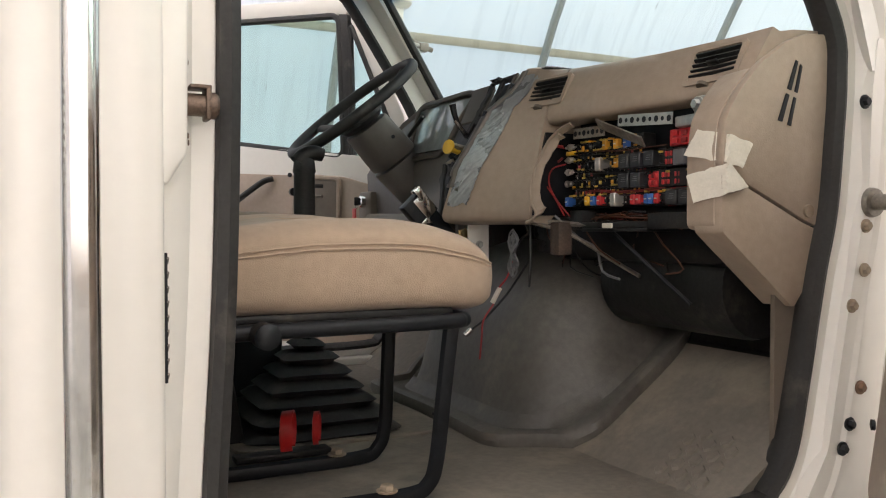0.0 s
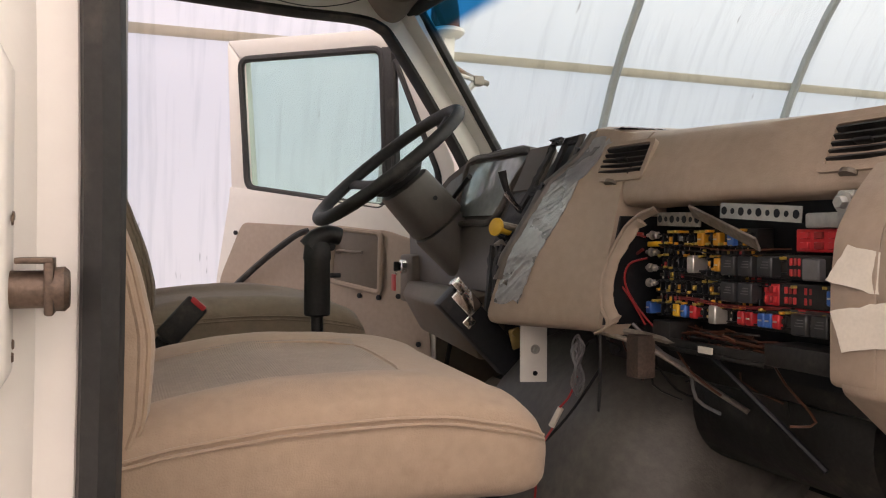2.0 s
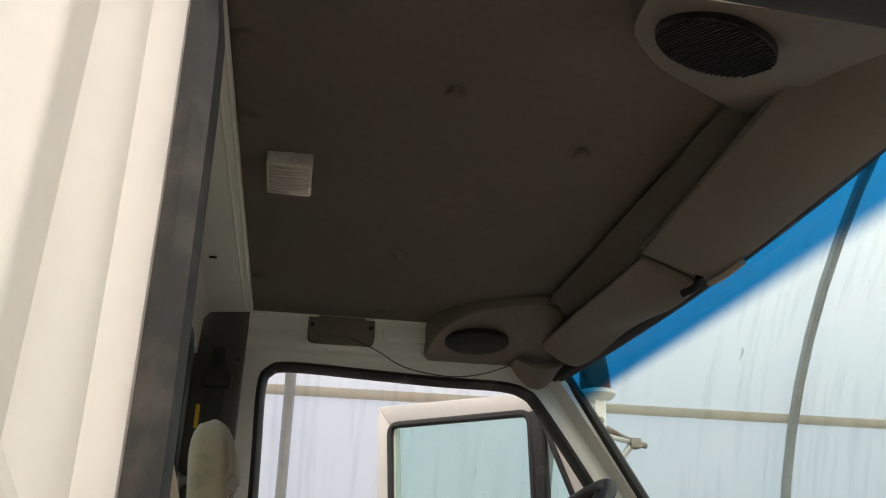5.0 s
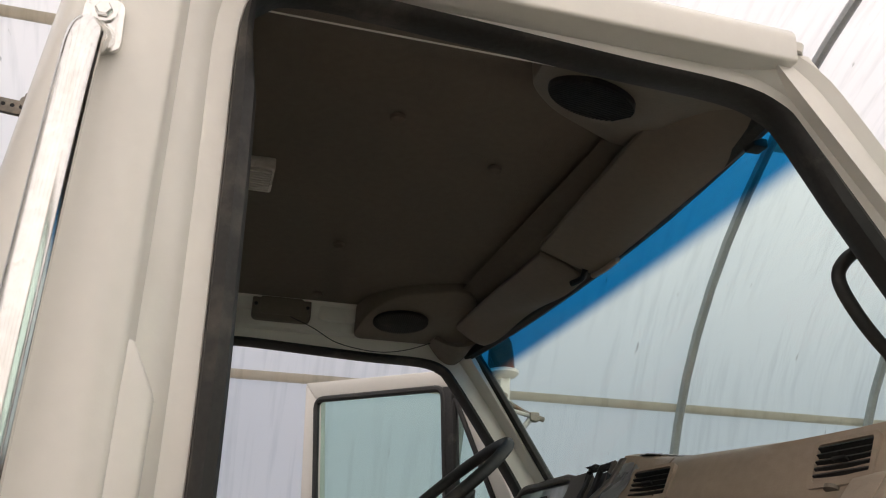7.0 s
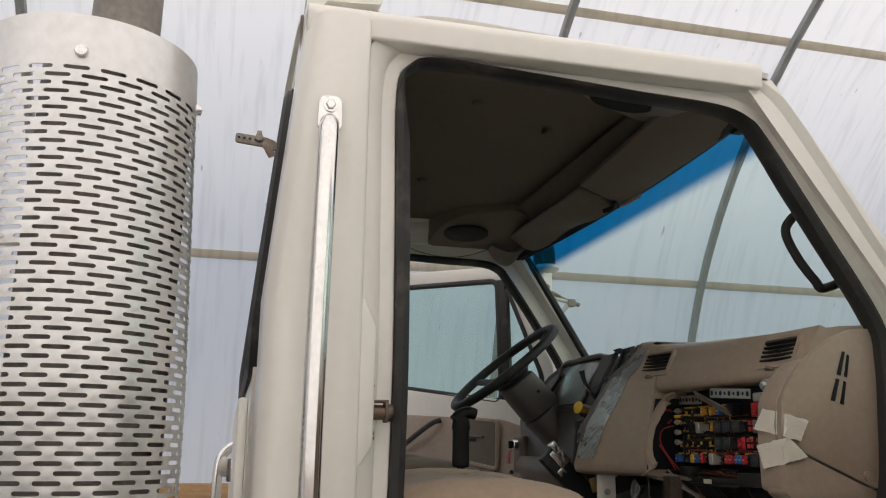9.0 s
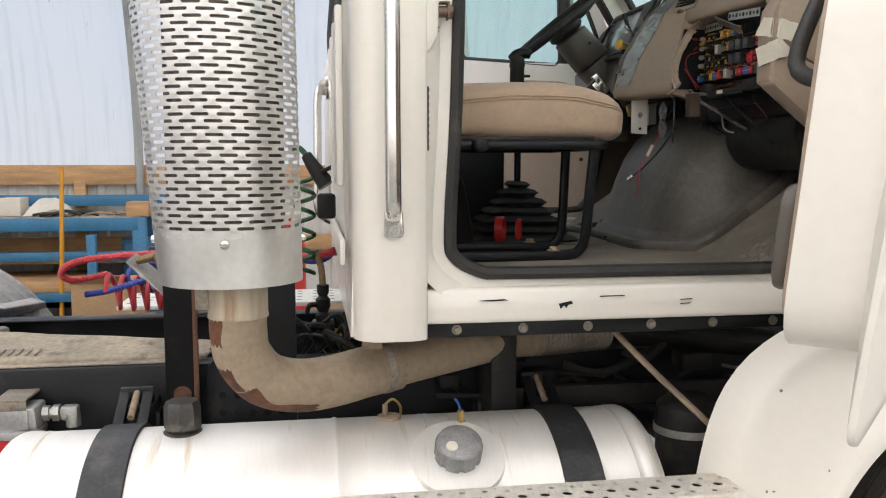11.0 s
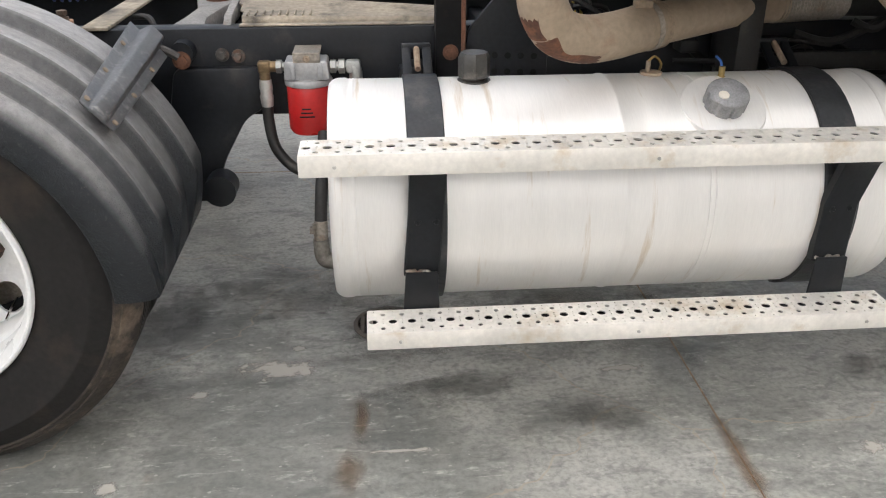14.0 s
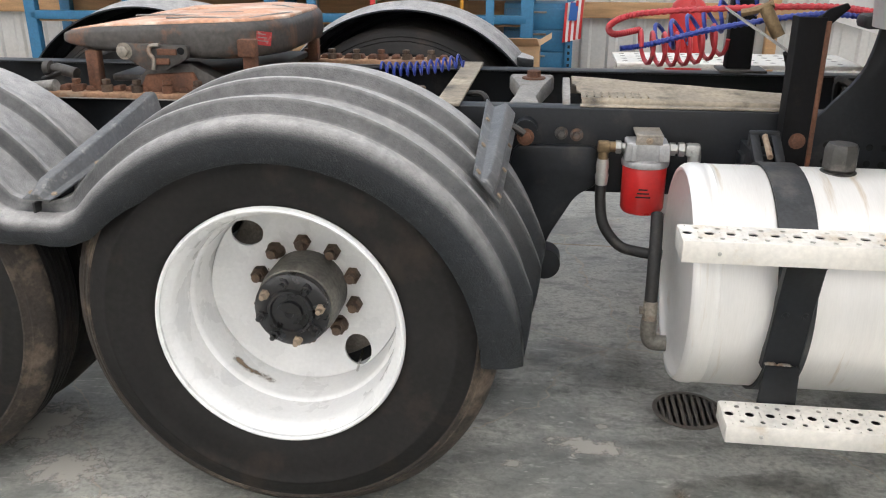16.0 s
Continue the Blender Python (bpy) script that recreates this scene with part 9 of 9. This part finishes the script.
part("flex_pipe", moved(lathe(flexp, 24, "x"), Matrix.Translation((0.48, 1.345, 1.083)) @ Matrix.Rotation(radians(14), 4, "Z")), STEEL, stack)
part("flex_sleeve", tube([(0.40, 1.325, 1.083), (0.50, 1.348, 1.083)], 0.055, 20, curve=0), PIPE, stack)
part("rear_pipe", tube([(0.72, 1.40, 1.083), (0.9, 1.44, 1.07), (1.3, 1.5, 1.0)], 0.05, 16), MESSY, stack)

# ---- under the cab ----
under = thing("air_drier", (0.85, 1.1, 0.55), "black cylindrical air drier with steel clamp band", "air drier")
part("body", lathe([(0.0, 0.5), (0.082, 0.5), (0.082, 0.86), (0.086, 0.87), (0.086, 0.90), (0.08, 0.93), (0.05, 0.955), (0, 0.96)], 30, "z", (0.86, 1.14, 0)), MESSY, under)
part("mount", box(0.84, 0.88, 1.2, 1.462, 0.78, 0.82, 0.004), MESSY, under)
part("clamp_band", lathe([(0.084, 0.855), (0.088, 0.856), (0.088, 0.876), (0.084, 0.877)], 30, "z", (0.86, 1.14, 0), caps=False), GALV, under)
st = thing("cab_stay", (0.7, 1.0, 1.0), "rusty brown steel stay running down from cab", "stay")
part("bar", tube([(0.60, 1.06, 1.17), (0.70, 1.0, 1.06), (0.80, 0.95, 0.96), (0.83, 0.94, 0.93)], 0.015, 8, flat=0.5), RUST, st)
side = thing("chassis_piping", (0.5, 1.4, 0.8), "dark air valves and brackets along frame rail", "piping")
rnd = random.Random(17)
for k in range(22):
    x, z = rnd.uniform(-0.1, 1.25), rnd.uniform(0.72, 1.04)
    L_ = rnd.uniform(0.1, 0.3)
    part("line", tube([(x, 1.43, z), (x + L_ * 0.4, 1.40, z + rnd.uniform(-0.05, 0.05)), (x + L_, 1.43, z + rnd.uniform(-0.08, 0.08))], rnd.choice((0.006, 0.009, 0.014)), 6), rnd.choice((MESSY, MESSY, RUBBER, STEEL)), side)
for k in range(9):
    x, z = rnd.uniform(0.1, 1.2), rnd.uniform(0.76, 1.0)
    part("valve", box(x, x + rnd.uniform(0.04, 0.10), 1.38, 1.46, z, z + rnd.uniform(0.03, 0.08), 0.008), rnd.choice((MESSY, BLACK, STEEL)), side)
part("beam", box(0.4, 1.25, 1.33, 1.36, 0.88, 0.94, 0.006), MESSY, side)

# ---- front fender and steer wheel ----
FX, FZc = 1.53, 0.53
hood = thing("front_fender", (1.1, 0.85, 0.45), "white fibreglass front fender with scuffed paint", "fender")


def fender_skin(u, v):
    a0 = 180.2 + 4.5 * math.sin(math.pi * min(1, v * 1.15) ** 0.6) - 1.6 * v
    d = a0 + (62 - a0) * u
    a = radians(d)
    edge = 0.815 + 0.078 * math.exp(-((d - 141) / 17) ** 2)
    r = 0.561 + (edge - 0.561) * v
    y = 0.712 + 0.02 * (v < 0.02) - 0.010 * math.exp(-((v - 0.12) / 0.08) ** 2) + 0.07 * v ** 2 + 0.07 * (max(0, v - 0.84) / 0.16) ** 1.5
    return (FX + r * math.cos(a), y, FZc + r * math.sin(a))


part("skin", sheet(fender_skin, 40, 24, 0.006), WHITE, hood)
part("inner_lip", sheet(lambda u, v: (lambda p: (p[0], p[1] + 0.10 * v, p[2]))(fender_skin(u, 0.0)), 40, 2, 0.004), WHITE, hood)
part("back_return", sheet(lambda u, v: (lambda p: (p[0] + 0.03 * v, p[1] + 0.04 * v, p[2] - 0.012 * v))(fender_skin(u, 1.0)), 40, 3, 0.004), WHITE, hood)
for k in range(14):
    rr_ = random.Random(60 + k)
    u, v = rr_.uniform(0.02, 0.45), rr_.uniform(0.2, 0.85)
    x, y, z = fender_skin(u, v)
    part("stone_chip", moved(lathe([(0.004, 0.004), (0.0035, -0.0015), (0, -0.0018)], 6, "y"), Matrix.Translation((x, y, z)) @ Matrix.Diagonal((rr_.uniform(0.4, 1.2), 1, rr_.uniform(0.4, 1.1), 1))), RUST, hood)
CHIP = material("bare_primer", (0.25, 0.255, 0.28), 0.6, 0, 20, 0.1, 0.1)
rnd = random.Random(8)
scuff = [(0.855, 0.772), (0.868, 0.765), (0.862, 0.752), (0.88, 0.757), (0.876, 0.742), (0.894, 0.752), (0.9, 0.738), (0.906, 0.722)]
for i, (x, z) in enumerate(scuff):
    r, a = math.hypot(x - FX, z - FZc), math.atan2(z - FZc, x - FX)
    d = math.degrees(a)
    v = (r - 0.561) / (0.254 + 0.078 * math.exp(-((d - 141) / 17) ** 2))
    y = 0.712 + 0.07 * v ** 2 - 0.010 * math.exp(-((v - 0.12) / 0.08) ** 2)
    part("paint_chip", moved(lathe([(0.010, 0.002), (0.009, -0.0012), (0, -0.0014)], 7, "y"), Matrix.Translation((x, y - 0.0005, z)) @ Matrix.Rotation(radians(-10), 4, "Z") @ Matrix.Rotation(radians(35 + 25 * (i % 3)), 4, "Y") @ Matrix.Diagonal((1.0, 1, 0.5, 1))), CHIP, hood)
fwheel = thing("steer_wheel", (FX, 0.72, 0.0), "front truck tyre with worn grooved tread", "wheel")
FRR = 0.528
TREAD = material("worn_tread", (0.035, 0.033, 0.03), 0.5, 0, 8, 0.35, 0.25, 60, (0.09, 0.085, 0.075), 0.25, 9, spec=0.4)
ftp = [(0.31, 0.80), (0.33, 0.765), (0.40, 0.735), (0.46, 0.73), (0.488, 0.737), (0.497, 0.742), (0.500, 0.747), (0.506, 0.746), (0.518, 0.760), (FRR - 0.001, 0.784)]
for g in (0.792, 0.83, 0.873, 0.916, 0.958):
    ftp += [(FRR, g - 0.0045), (FRR - 0.014, g - 0.003), (FRR - 0.014, g + 0.003), (FRR, g + 0.0045)]
ftp += [(FRR, 0.99), (0.518, 1.015), (0.46, 1.045), (0.33, 1.03), (0.31, 1.0)]
part("tyre", lathe(ftp, 110, "y", (FX, 0, FZc), closed=True), TREAD, fwheel)
DUSTR = material("dusty_rubber", (0.135, 0.137, 0.137), 0.8, 0, 5, 0.25, 0.2, 60, (0.06, 0.058, 0.055), 0.3, 5)
part("sidewall", lathe([(0.262, 0.80), (0.275, 0.775), (0.332, 0.757), (0.36, 0.748), (0.40, 0.7325), (0.43, 0.729), (0.46, 0.7275), (0.484, 0.7335), (0.483, 0.738), (0.40, 0.738), (0.33, 0.765), (0.28, 0.79)], 90, "y", (FX, 0, FZc), closed=True), DUSTR, fwheel, "dusty grey tyre sidewall")
part("rim", lathe([(0.31, 0.82), (0.275, 0.80), (0.262, 0.79), (0.25, 0.80), (0.23, 0.86), (0.17, 0.82), (0.0, 0.81)], 50, "y", (FX, 0, FZc)), STEEL, fwheel)
fwheel.matrix_basis = Matrix.Translation((FX + 0.06, 0.86, 0)) @ Matrix.Rotation(radians(5), 4, "Z") @ Matrix.Translation((0, -0.14, 0))
hb = thing("truck_hood", (1.8, MID, 1.1), "white truck hood and cowl in front of cab", "hood")
part("cowl", bevel(prism(rounded([(1.36, 1.25), (1.36, 2.02), (1.6, 1.98), (2.6, 1.75), (2.7, 1.1), (2.1, 1.1), (1.9, 1.15), (1.6, 1.13)], 0.05), "y", 1.05, 2.65), 0.06, 3), WHITE, hb)

# ---- along the far wall of the hall ----
WY = HYC + HA
for nm, z0, z1 in (("girt", 0.86, 0.99), ("girt", 0.30, 0.42)):
    for y in (WY - 0.02,):
        solo("trim", box(HX0, HX1, y - 0.03, y + 0.02, z0, z1, 0.004), WOOD, "wooden girt board nailed across siding", "trim", kind="structure")
for k in range(10):
    x = HX0 + 1.2 + k * 2.6
    solo("trim", box(x - 0.045, x + 0.045, WY - 0.06, WY + 0.02, 0.0, 1.45, 0.004), WOOD, "upright wooden wall stud", "trim", kind="structure")
bench = thing("workbench", (-3.3, 5.9, 0.0), "blue steel workbench cluttered with parts", "workbench")
part("beam", box(-5.6, -1.42, 5.60, 5.66, 1.085, 1.185, 0.006), BLUE, bench)
part("beam", box(-5.6, -1.42, 5.60, 5.66, 0.86, 0.93, 0.006), BLUE, bench)
part("back_beam", box(-5.6, -1.2, 6.14, 6.2, 1.25, 1.34, 0.006), BLUE, bench)
part("top", box(-5.6, -1.42, 5.62, 6.2, 1.165, 1.19, 0.004), DUSTY, bench)
part("shelf", box(-5.6, -1.42, 5.64, 6.2, 0.84, 0.86, 0.004), WOOD, bench)
for x in (-5.6, -3.5, -1.42):
    for y in (5.60, 6.13):
        part("leg", box(x - 0.05, x + 0.05, y, y + 0.07, 0.0, 1.25 if y > 6 else 1.185, 0.006), BLUE, bench)
CARD = material("cardboard", (0.42, 0.27, 0.15), 0.85, 0, 4, 0.1, 0.1, 60)
CREAM = material("cream_card", (0.6, 0.56, 0.48), 0.7, 0, 4, 0.08, 0.05, 50)
rnd = random.Random(31)
solo("storage_box", box(-2.46, -2.30, 5.75, 5.95, 1.192, 1.33, 0.006), CREAM, "small white cardboard box on workbench", "box")
solo("plastic_bag", sheet(lambda u, v: (-2.28 + 0.34 * u, 5.72 + 0.2 * v, 1.195 + (0.13 + 0.03 * noise.noise((u * 5, v * 5, 0))) * math.sin(math.pi * u) ** 0.6 * math.sin(math.pi * v) ** 0.6), 18, 14), CREAM, "crumpled clear plastic bag on workbench", "bag")
solo("storage_box", box(-1.52, -1.36, 5.66, 5.9, 1.19, 1.30, 0.006), WOOD, "brown wooden block on end of workbench", "box")
for k in range(12):
    x, y = rnd.uniform(-2.2, -1.55), rnd.uniform(5.66, 5.8)
    solo("tool", tube([(x, y, 1.205), (x + rnd.uniform(0.05, 0.14), y + rnd.uniform(-0.04, 0.04), 1.215 + rnd.uniform(0, 0.02)), (x + rnd.uniform(0.15, 0.22), y, 1.205)], rnd.uniform(0.008, 0.02), 7), rnd.choice((MESSY, RUST, STEEL)), "dark metal hand tool lying on workbench", "tool", "bench tools")
for k in range(14):
    x = rnd.uniform(-5.2, -2.6)
    w, h = rnd.uniform(0.08, 0.25), rnd.uniform(0.06, 0.2)
    solo("bench_part", box(x, x + w, 5.75, 5.95, 1.191, 1.191 + h, 0.008), rnd.choice((MESSY, CARD, CREAM, STEEL, RED)), "assorted parts box stored on workbench", "box", "bench parts")
solo("broom_handle", tube([(-1.93, 5.30, 0.02), (-1.90, 5.42, 1.56)], 0.016, 10, curve=0), AMBER, "orange broom handle leaning on workbench", "broom")
crate = thing("cardboard_box", (-1.45, 5.0, 0.0), "open brown cardboard box standing on crate", "box")
part("crate", box(-1.72, -1.25, 4.75, 5.25, 0.0, 0.52, 0.01), WOOD, crate)
part("carton", box(-1.70, -1.30, 4.78, 5.2, 0.522, 0.80, 0.006), CARD, crate)
part("flap", bevel(loft([[(-1.70, 4.78, 0.80), (-1.30, 4.78, 0.80), (-1.32, 4.70, 0.86), (-1.68, 4.70, 0.86)], [(-1.70, 4.775, 0.796), (-1.30, 4.775, 0.796), (-1.32, 4.695, 0.856), (-1.68, 4.695, 0.856)]]), 0.001, 1), CARD, crate)
part("flap", bevel(loft([[(-1.30, 4.78, 0.80), (-1.30, 5.2, 0.80), (-1.22, 5.18, 0.85), (-1.22, 4.8, 0.85)], [(-1.304, 4.78, 0.796), (-1.304, 5.2, 0.796), (-1.224, 5.18, 0.846), (-1.224, 4.8, 0.846)]]), 0.001, 1), CARD, crate)
cabinet = thing("tool_cabinet", (-1.4, 6.1, 0.0), "blue steel drawer cabinet against hall wall", "cabinet")
part("body", box(-1.62, -1.06, 5.92, 6.2, 0.05, 1.0, 0.008), BLUE, cabinet)
for k in range(5):
    d = part("drawer", box(-1.60, -1.12, 5.905, 5.925, 0.10 + 0.175 * k, 0.26 + 0.175 * k, 0.005), BLUE, cabinet)
    part("pull", box(-1.45, -1.27, 5.895, 5.906, 0.225 + 0.175 * k, 0.24 + 0.175 * k, 0.003), STEEL, d)
part("upright", box(-1.11, -1.05, 5.88, 5.92, 0.0, 1.2, 0.004), BLUE, cabinet)
for k in range(12):
    part("slot", box(-1.09, -1.07, 5.877, 5.881, 0.30 + 0.05 * k, 0.325 + 0.05 * k), BLACK, cabinet)
rack = thing("storage_rack", (-3.0, 5.6, 0.0), "blue pallet rack with dark stored parts and timber", "rack")
part("shelf", box(-4.6, -1.66, 5.3, 6.15, 0.60, 0.66, 0.006), BLUE, rack)
for x in (-4.6, -3.1, -1.72):
    part("post", box(x, x + 0.06, 5.28, 5.34, 0.0, 1.08, 0.004), BLUE, rack)
part("timber", box(-4.5, -1.8, 5.35, 6.05, 0.66, 0.74, 0.01), WOOD, rack)
part("bin", box(-2.9, -1.75, 5.4, 6.0, 0.05, 0.55, 0.02), MESSY, rack)
part("bin", box(-4.4, -3.2, 5.4, 6.0, 0.05, 0.55, 0.02), BLUE, rack)
flag = thing("small_flag", (-1.06, 5.86, 0.70), "small red and white striped cloth flag with blue corner", "flag")
FW = material("flag_white", (0.7, 0.68, 0.66), 0.9, 0, 8, 0.05, 0.1, 90)
for k in range(7):
    part("stripe", sheet(lambda u, v, k=k: (-1.135 + 0.021 * (k + u) + 0.012 * v + 0.0, 5.86 - 0.012 * math.sin(4 * v + k), 0.70 + 0.005 * k + 0.31 * v), 1, 8, 0.002), RED if k % 2 == 0 else FW, flag)
part("canton", sheet(lambda u, v: (-1.095 + 0.065 * u + 0.012 * v, 5.85, 0.875 + 0.14 * v), 2, 4, 0.003), FBLUE, flag)
part("staff", tube([(-0.985, 5.87, 0.9), (-0.96, 5.87, 1.15)], 0.005, 6, curve=0), WOOD, flag)
can = thing("gas_cylinder", (-0.3, 4.9, 0.0), "red painted gas cylinder standing on floor", "gas cylinder")
part("body", lathe([(0, 0.0), (0.12, 0.0), (0.125, 0.02), (0.125, 1.0), (0.11, 1.08), (0.05, 1.14), (0.03, 1.15), (0.03, 1.22), (0, 1.22)], 28, "z", (-0.3, 4.9, 0)), RED, can)
ext = thing("green_red_strap", (-2.35, 5.4, 0.9), "red and green ratchet strap hanging on rack", "strap")
part("strap", box(-2.60, -2.56, 5.27, 5.28, 0.62, 1.2, 0.002), RED, ext)
part("edge", box(-2.558, -2.545, 5.27, 5.28, 0.62, 1.2, 0.002), HGREEN, ext)

# far side of the truck
ft = thing("far_fuel_tank", (-0.3, 2.7, 0.31), "far side fuel tank with perforated white deck board", "fuel tank")
part("shell", lathe([(0, -0.84), (0.29, -0.83), (0.308, -0.80), (0.308, 0.66), (0.29, 0.69), (0, 0.70)], 48, "x", (0, 2.66, TZ)), ALU, ft)
part("deck", box(-0.93, 0.1, 2.62, 2.98, 0.975, 0.995, 0.004), STEPM, ft)
for k in range(14):
    for j in range(4):
        part("deck_hole", lathe([(0.014, 0.9951), (0.008, 0.9962)], 8, "z", (-0.89 + 0.07 * k, 2.68 + 0.08 * j, 0)), STEEL, ft)

# things beyond the windshield
beacon = thing("beacon_lamp", (1.28, 3.0, 2.5), "amber rotating beacon on white bracket outside cab", "beacon")
part("dome", lathe([(0.052, 2.665), (0.05, 2.72), (0.042, 2.775), (0.034, 2.79), (0, 2.795)], 24, "z", (1.265, 2.98, 0)), material("dark_amber_dome", (0.16, 0.035, 0.012), 0.2, 0, 6, 0.15, 0.0), beacon, "dark amber plastic dome")
part("base", lathe([(0.02, 2.63), (0.05, 2.64), (0.062, 2.652), (0.062, 2.662), (0.05, 2.668)], 24, "z", (1.27, 2.98, 0)), WHITE, beacon)
part("post", bevel(prism([(1.25, 2.45), (1.285, 2.45), (1.295, 2.64), (1.255, 2.64)], "y", 2.96, 3.0), 0.004), WHITE, beacon)
part("bolt", bolt((1.27, 2.96, 2.565), 0.008, 0.006, "y"), STEEL, beacon)
mir = thing("mirror_arm", (1.35, 3.05, 2.4), "steel tube mirror arm brackets on far side", "mirror bracket")
part("tube", tube([(1.22, 3.02, 2.60), (1.30, 3.06, 2.575), (1.40, 3.1, 2.54), (1.49, 3.12, 2.52)], 0.011, 8), STEEL, mir)
part("tube", tube([(1.26, 3.04, 2.55), (1.36, 3.08, 2.535), (1.44, 3.1, 2.525)], 0.009, 8), GALV, mir)
part("strut", tube([(1.44, 3.1, 2.53), (1.39, 3.1, 2.47), (1.33, 3.1, 2.38), (1.30, 3.08, 2.25), (1.28, 3.0, 2.15)], 0.011, 8), GALV, mir)
part("joint", box(1.42, 1.46, 3.08, 3.12, 2.505, 2.54, 0.006), STEEL, mir)
part("base", tube([(1.20, 2.86, 2.55), (1.22, 2.95, 2.58), (1.23, 3.03, 2.60)], 0.012, 8), STEEL, mir)

# ---- floor details ----
STAIN_SHADE = stain_material("oil_stain_shade", (0.05, 0.048, 0.042), 0.40, 0.38)
RUSTY = stain_material("rust_stain", (0.22, 0.14, 0.08), 0.55, 0.6)
PALE = stain_material("pale_residue", (0.58, 0.55, 0.495), 0.72, 0.85, 0.45, 0.61, 20.0)
JOINT = material("joint_filler", (0.3, 0.22, 0.15), 0.8, 0, 20, 0.3, 0.2, 80)


def blot(x, y, rx, ry, turn=0.0, h=0.0008):
    bm = bmesh.new()
    bm.faces.new([bm.verts.new((rx * math.cos(math.pi * k / 12), ry * math.sin(math.pi * k / 12), h)) for k in range(24)])
    return moved(bm, Matrix.Translation((x, y, 0)) @ Matrix.Rotation(radians(turn), 4, "Z"))


def joint_line(pts, w=0.006):
    return tube([(x, y, 0.0005) for x, y in pts], w, 6, curve=4, flat=0.2, up=(0, 0, 1))


solo("floor_joint", joint_line([(0.262, 3.5), (0.256, 1.6), (0.25, 1.1), (0.246, 0.80), (0.238, 0.4), (0.235, -0.2), (0.23, -2.6)], 0.003), JOINT, "brown stained saw joint in concrete floor", "floor joint", kind="structure")
solo("floor_joint", joint_line([(-6, 3.05), (-2.0, 3.0), (0.1, 2.97), (4, 2.9)], 0.005), JOINT, "straight saw joint in concrete floor", "floor joint", kind="structure")
for x, y, rx, ry, turn in ((-1.05, 1.14, 0.22, 0.09, 8), (-1.0, 1.26, 0.04, 0.03, 0), (-1.28, 1.02, 0.07, 0.03, 20), (-2.83, 1.05, 0.30, 0.17, 40), (-2.62, 0.82, 0.25, 0.15, 20), (-2.4, 0.68, 0.2, 0.08, 10), (-0.69, 0.712, 0.16, 0.014, -3), (0.05, 1.06, 0.14, 0.02, 10), (-1.45, 0.62, 0.07, 0.04, 30), (0.62, 0.62, 0.09, 0.03, 30)):
    solo("floor_residue", blot(x, y, rx, ry, turn), PALE, "pale chalky residue on concrete floor", "floor stain", kind="structure")
# The widest blots under the truck put its shade into the floor colour.
for x, y, rx, ry, turn in ((0.262, 1.25, 0.09, 0.62, 2), (0.82, 1.02, 0.2, 0.12, 10), (-0.74, 1.22, 0.24, 0.14, 0), (-0.1, 0.83, 0.28, 0.15, 14), (-0.5, 1.0, 0.48, 0.07, 14), (-0.95, 1.62, 0.62, 0.42, 5), (-0.1, 1.38, 0.9, 0.32, 0), (-0.72, 1.40, 0.26, 0.2, 0), (-1.5, 1.5, 0.4, 0.5, 0)):
    solo("floor_stain_shade", blot(x, y, rx, ry, turn, 0.0012), STAIN_SHADE, "dark damp oil stain and painted truck shade on concrete floor", "floor stain", kind="structure")
for x, y, rx, ry, turn in ((-0.79, 0.86, 0.035, 0.2, -4), (-0.82, 0.64, 0.045, 0.17, -20), (0.24, 0.62, 0.04, 0.4, 1)):
    solo("rust_stain", blot(x, y, rx, ry, turn, 0.0016), RUSTY, "brown rust trail on concrete floor", "floor stain", kind="structure")
GRATE = material("rusty_iron", (0.12, 0.105, 0.09), 0.7, 0.2, 14, 0.3, 0.3, 60, (0.15, 0.12, 0.095), 0.3, 12)
grate = thing("floor_drain", (-0.72, 1.35, 0.0), "round dark iron drain grate in floor", "drain")
part("ring", lathe([(0.12, 0.0), (0.12, 0.003), (0.105, 0.004), (0.105, 0.0)], 36, "z", (-0.70, 1.40, 0)), GRATE, grate)
for k in range(9):
    x = -0.70 - 0.088 + 0.022 * k
    half = math.sqrt(max(0, 0.105 ** 2 - (x + 0.70) ** 2))
    part("bar", box(x - 0.006, x + 0.006, 1.40 - half, 1.40 + half, 0.0005, 0.0035, 0.001), GRATE, grate)
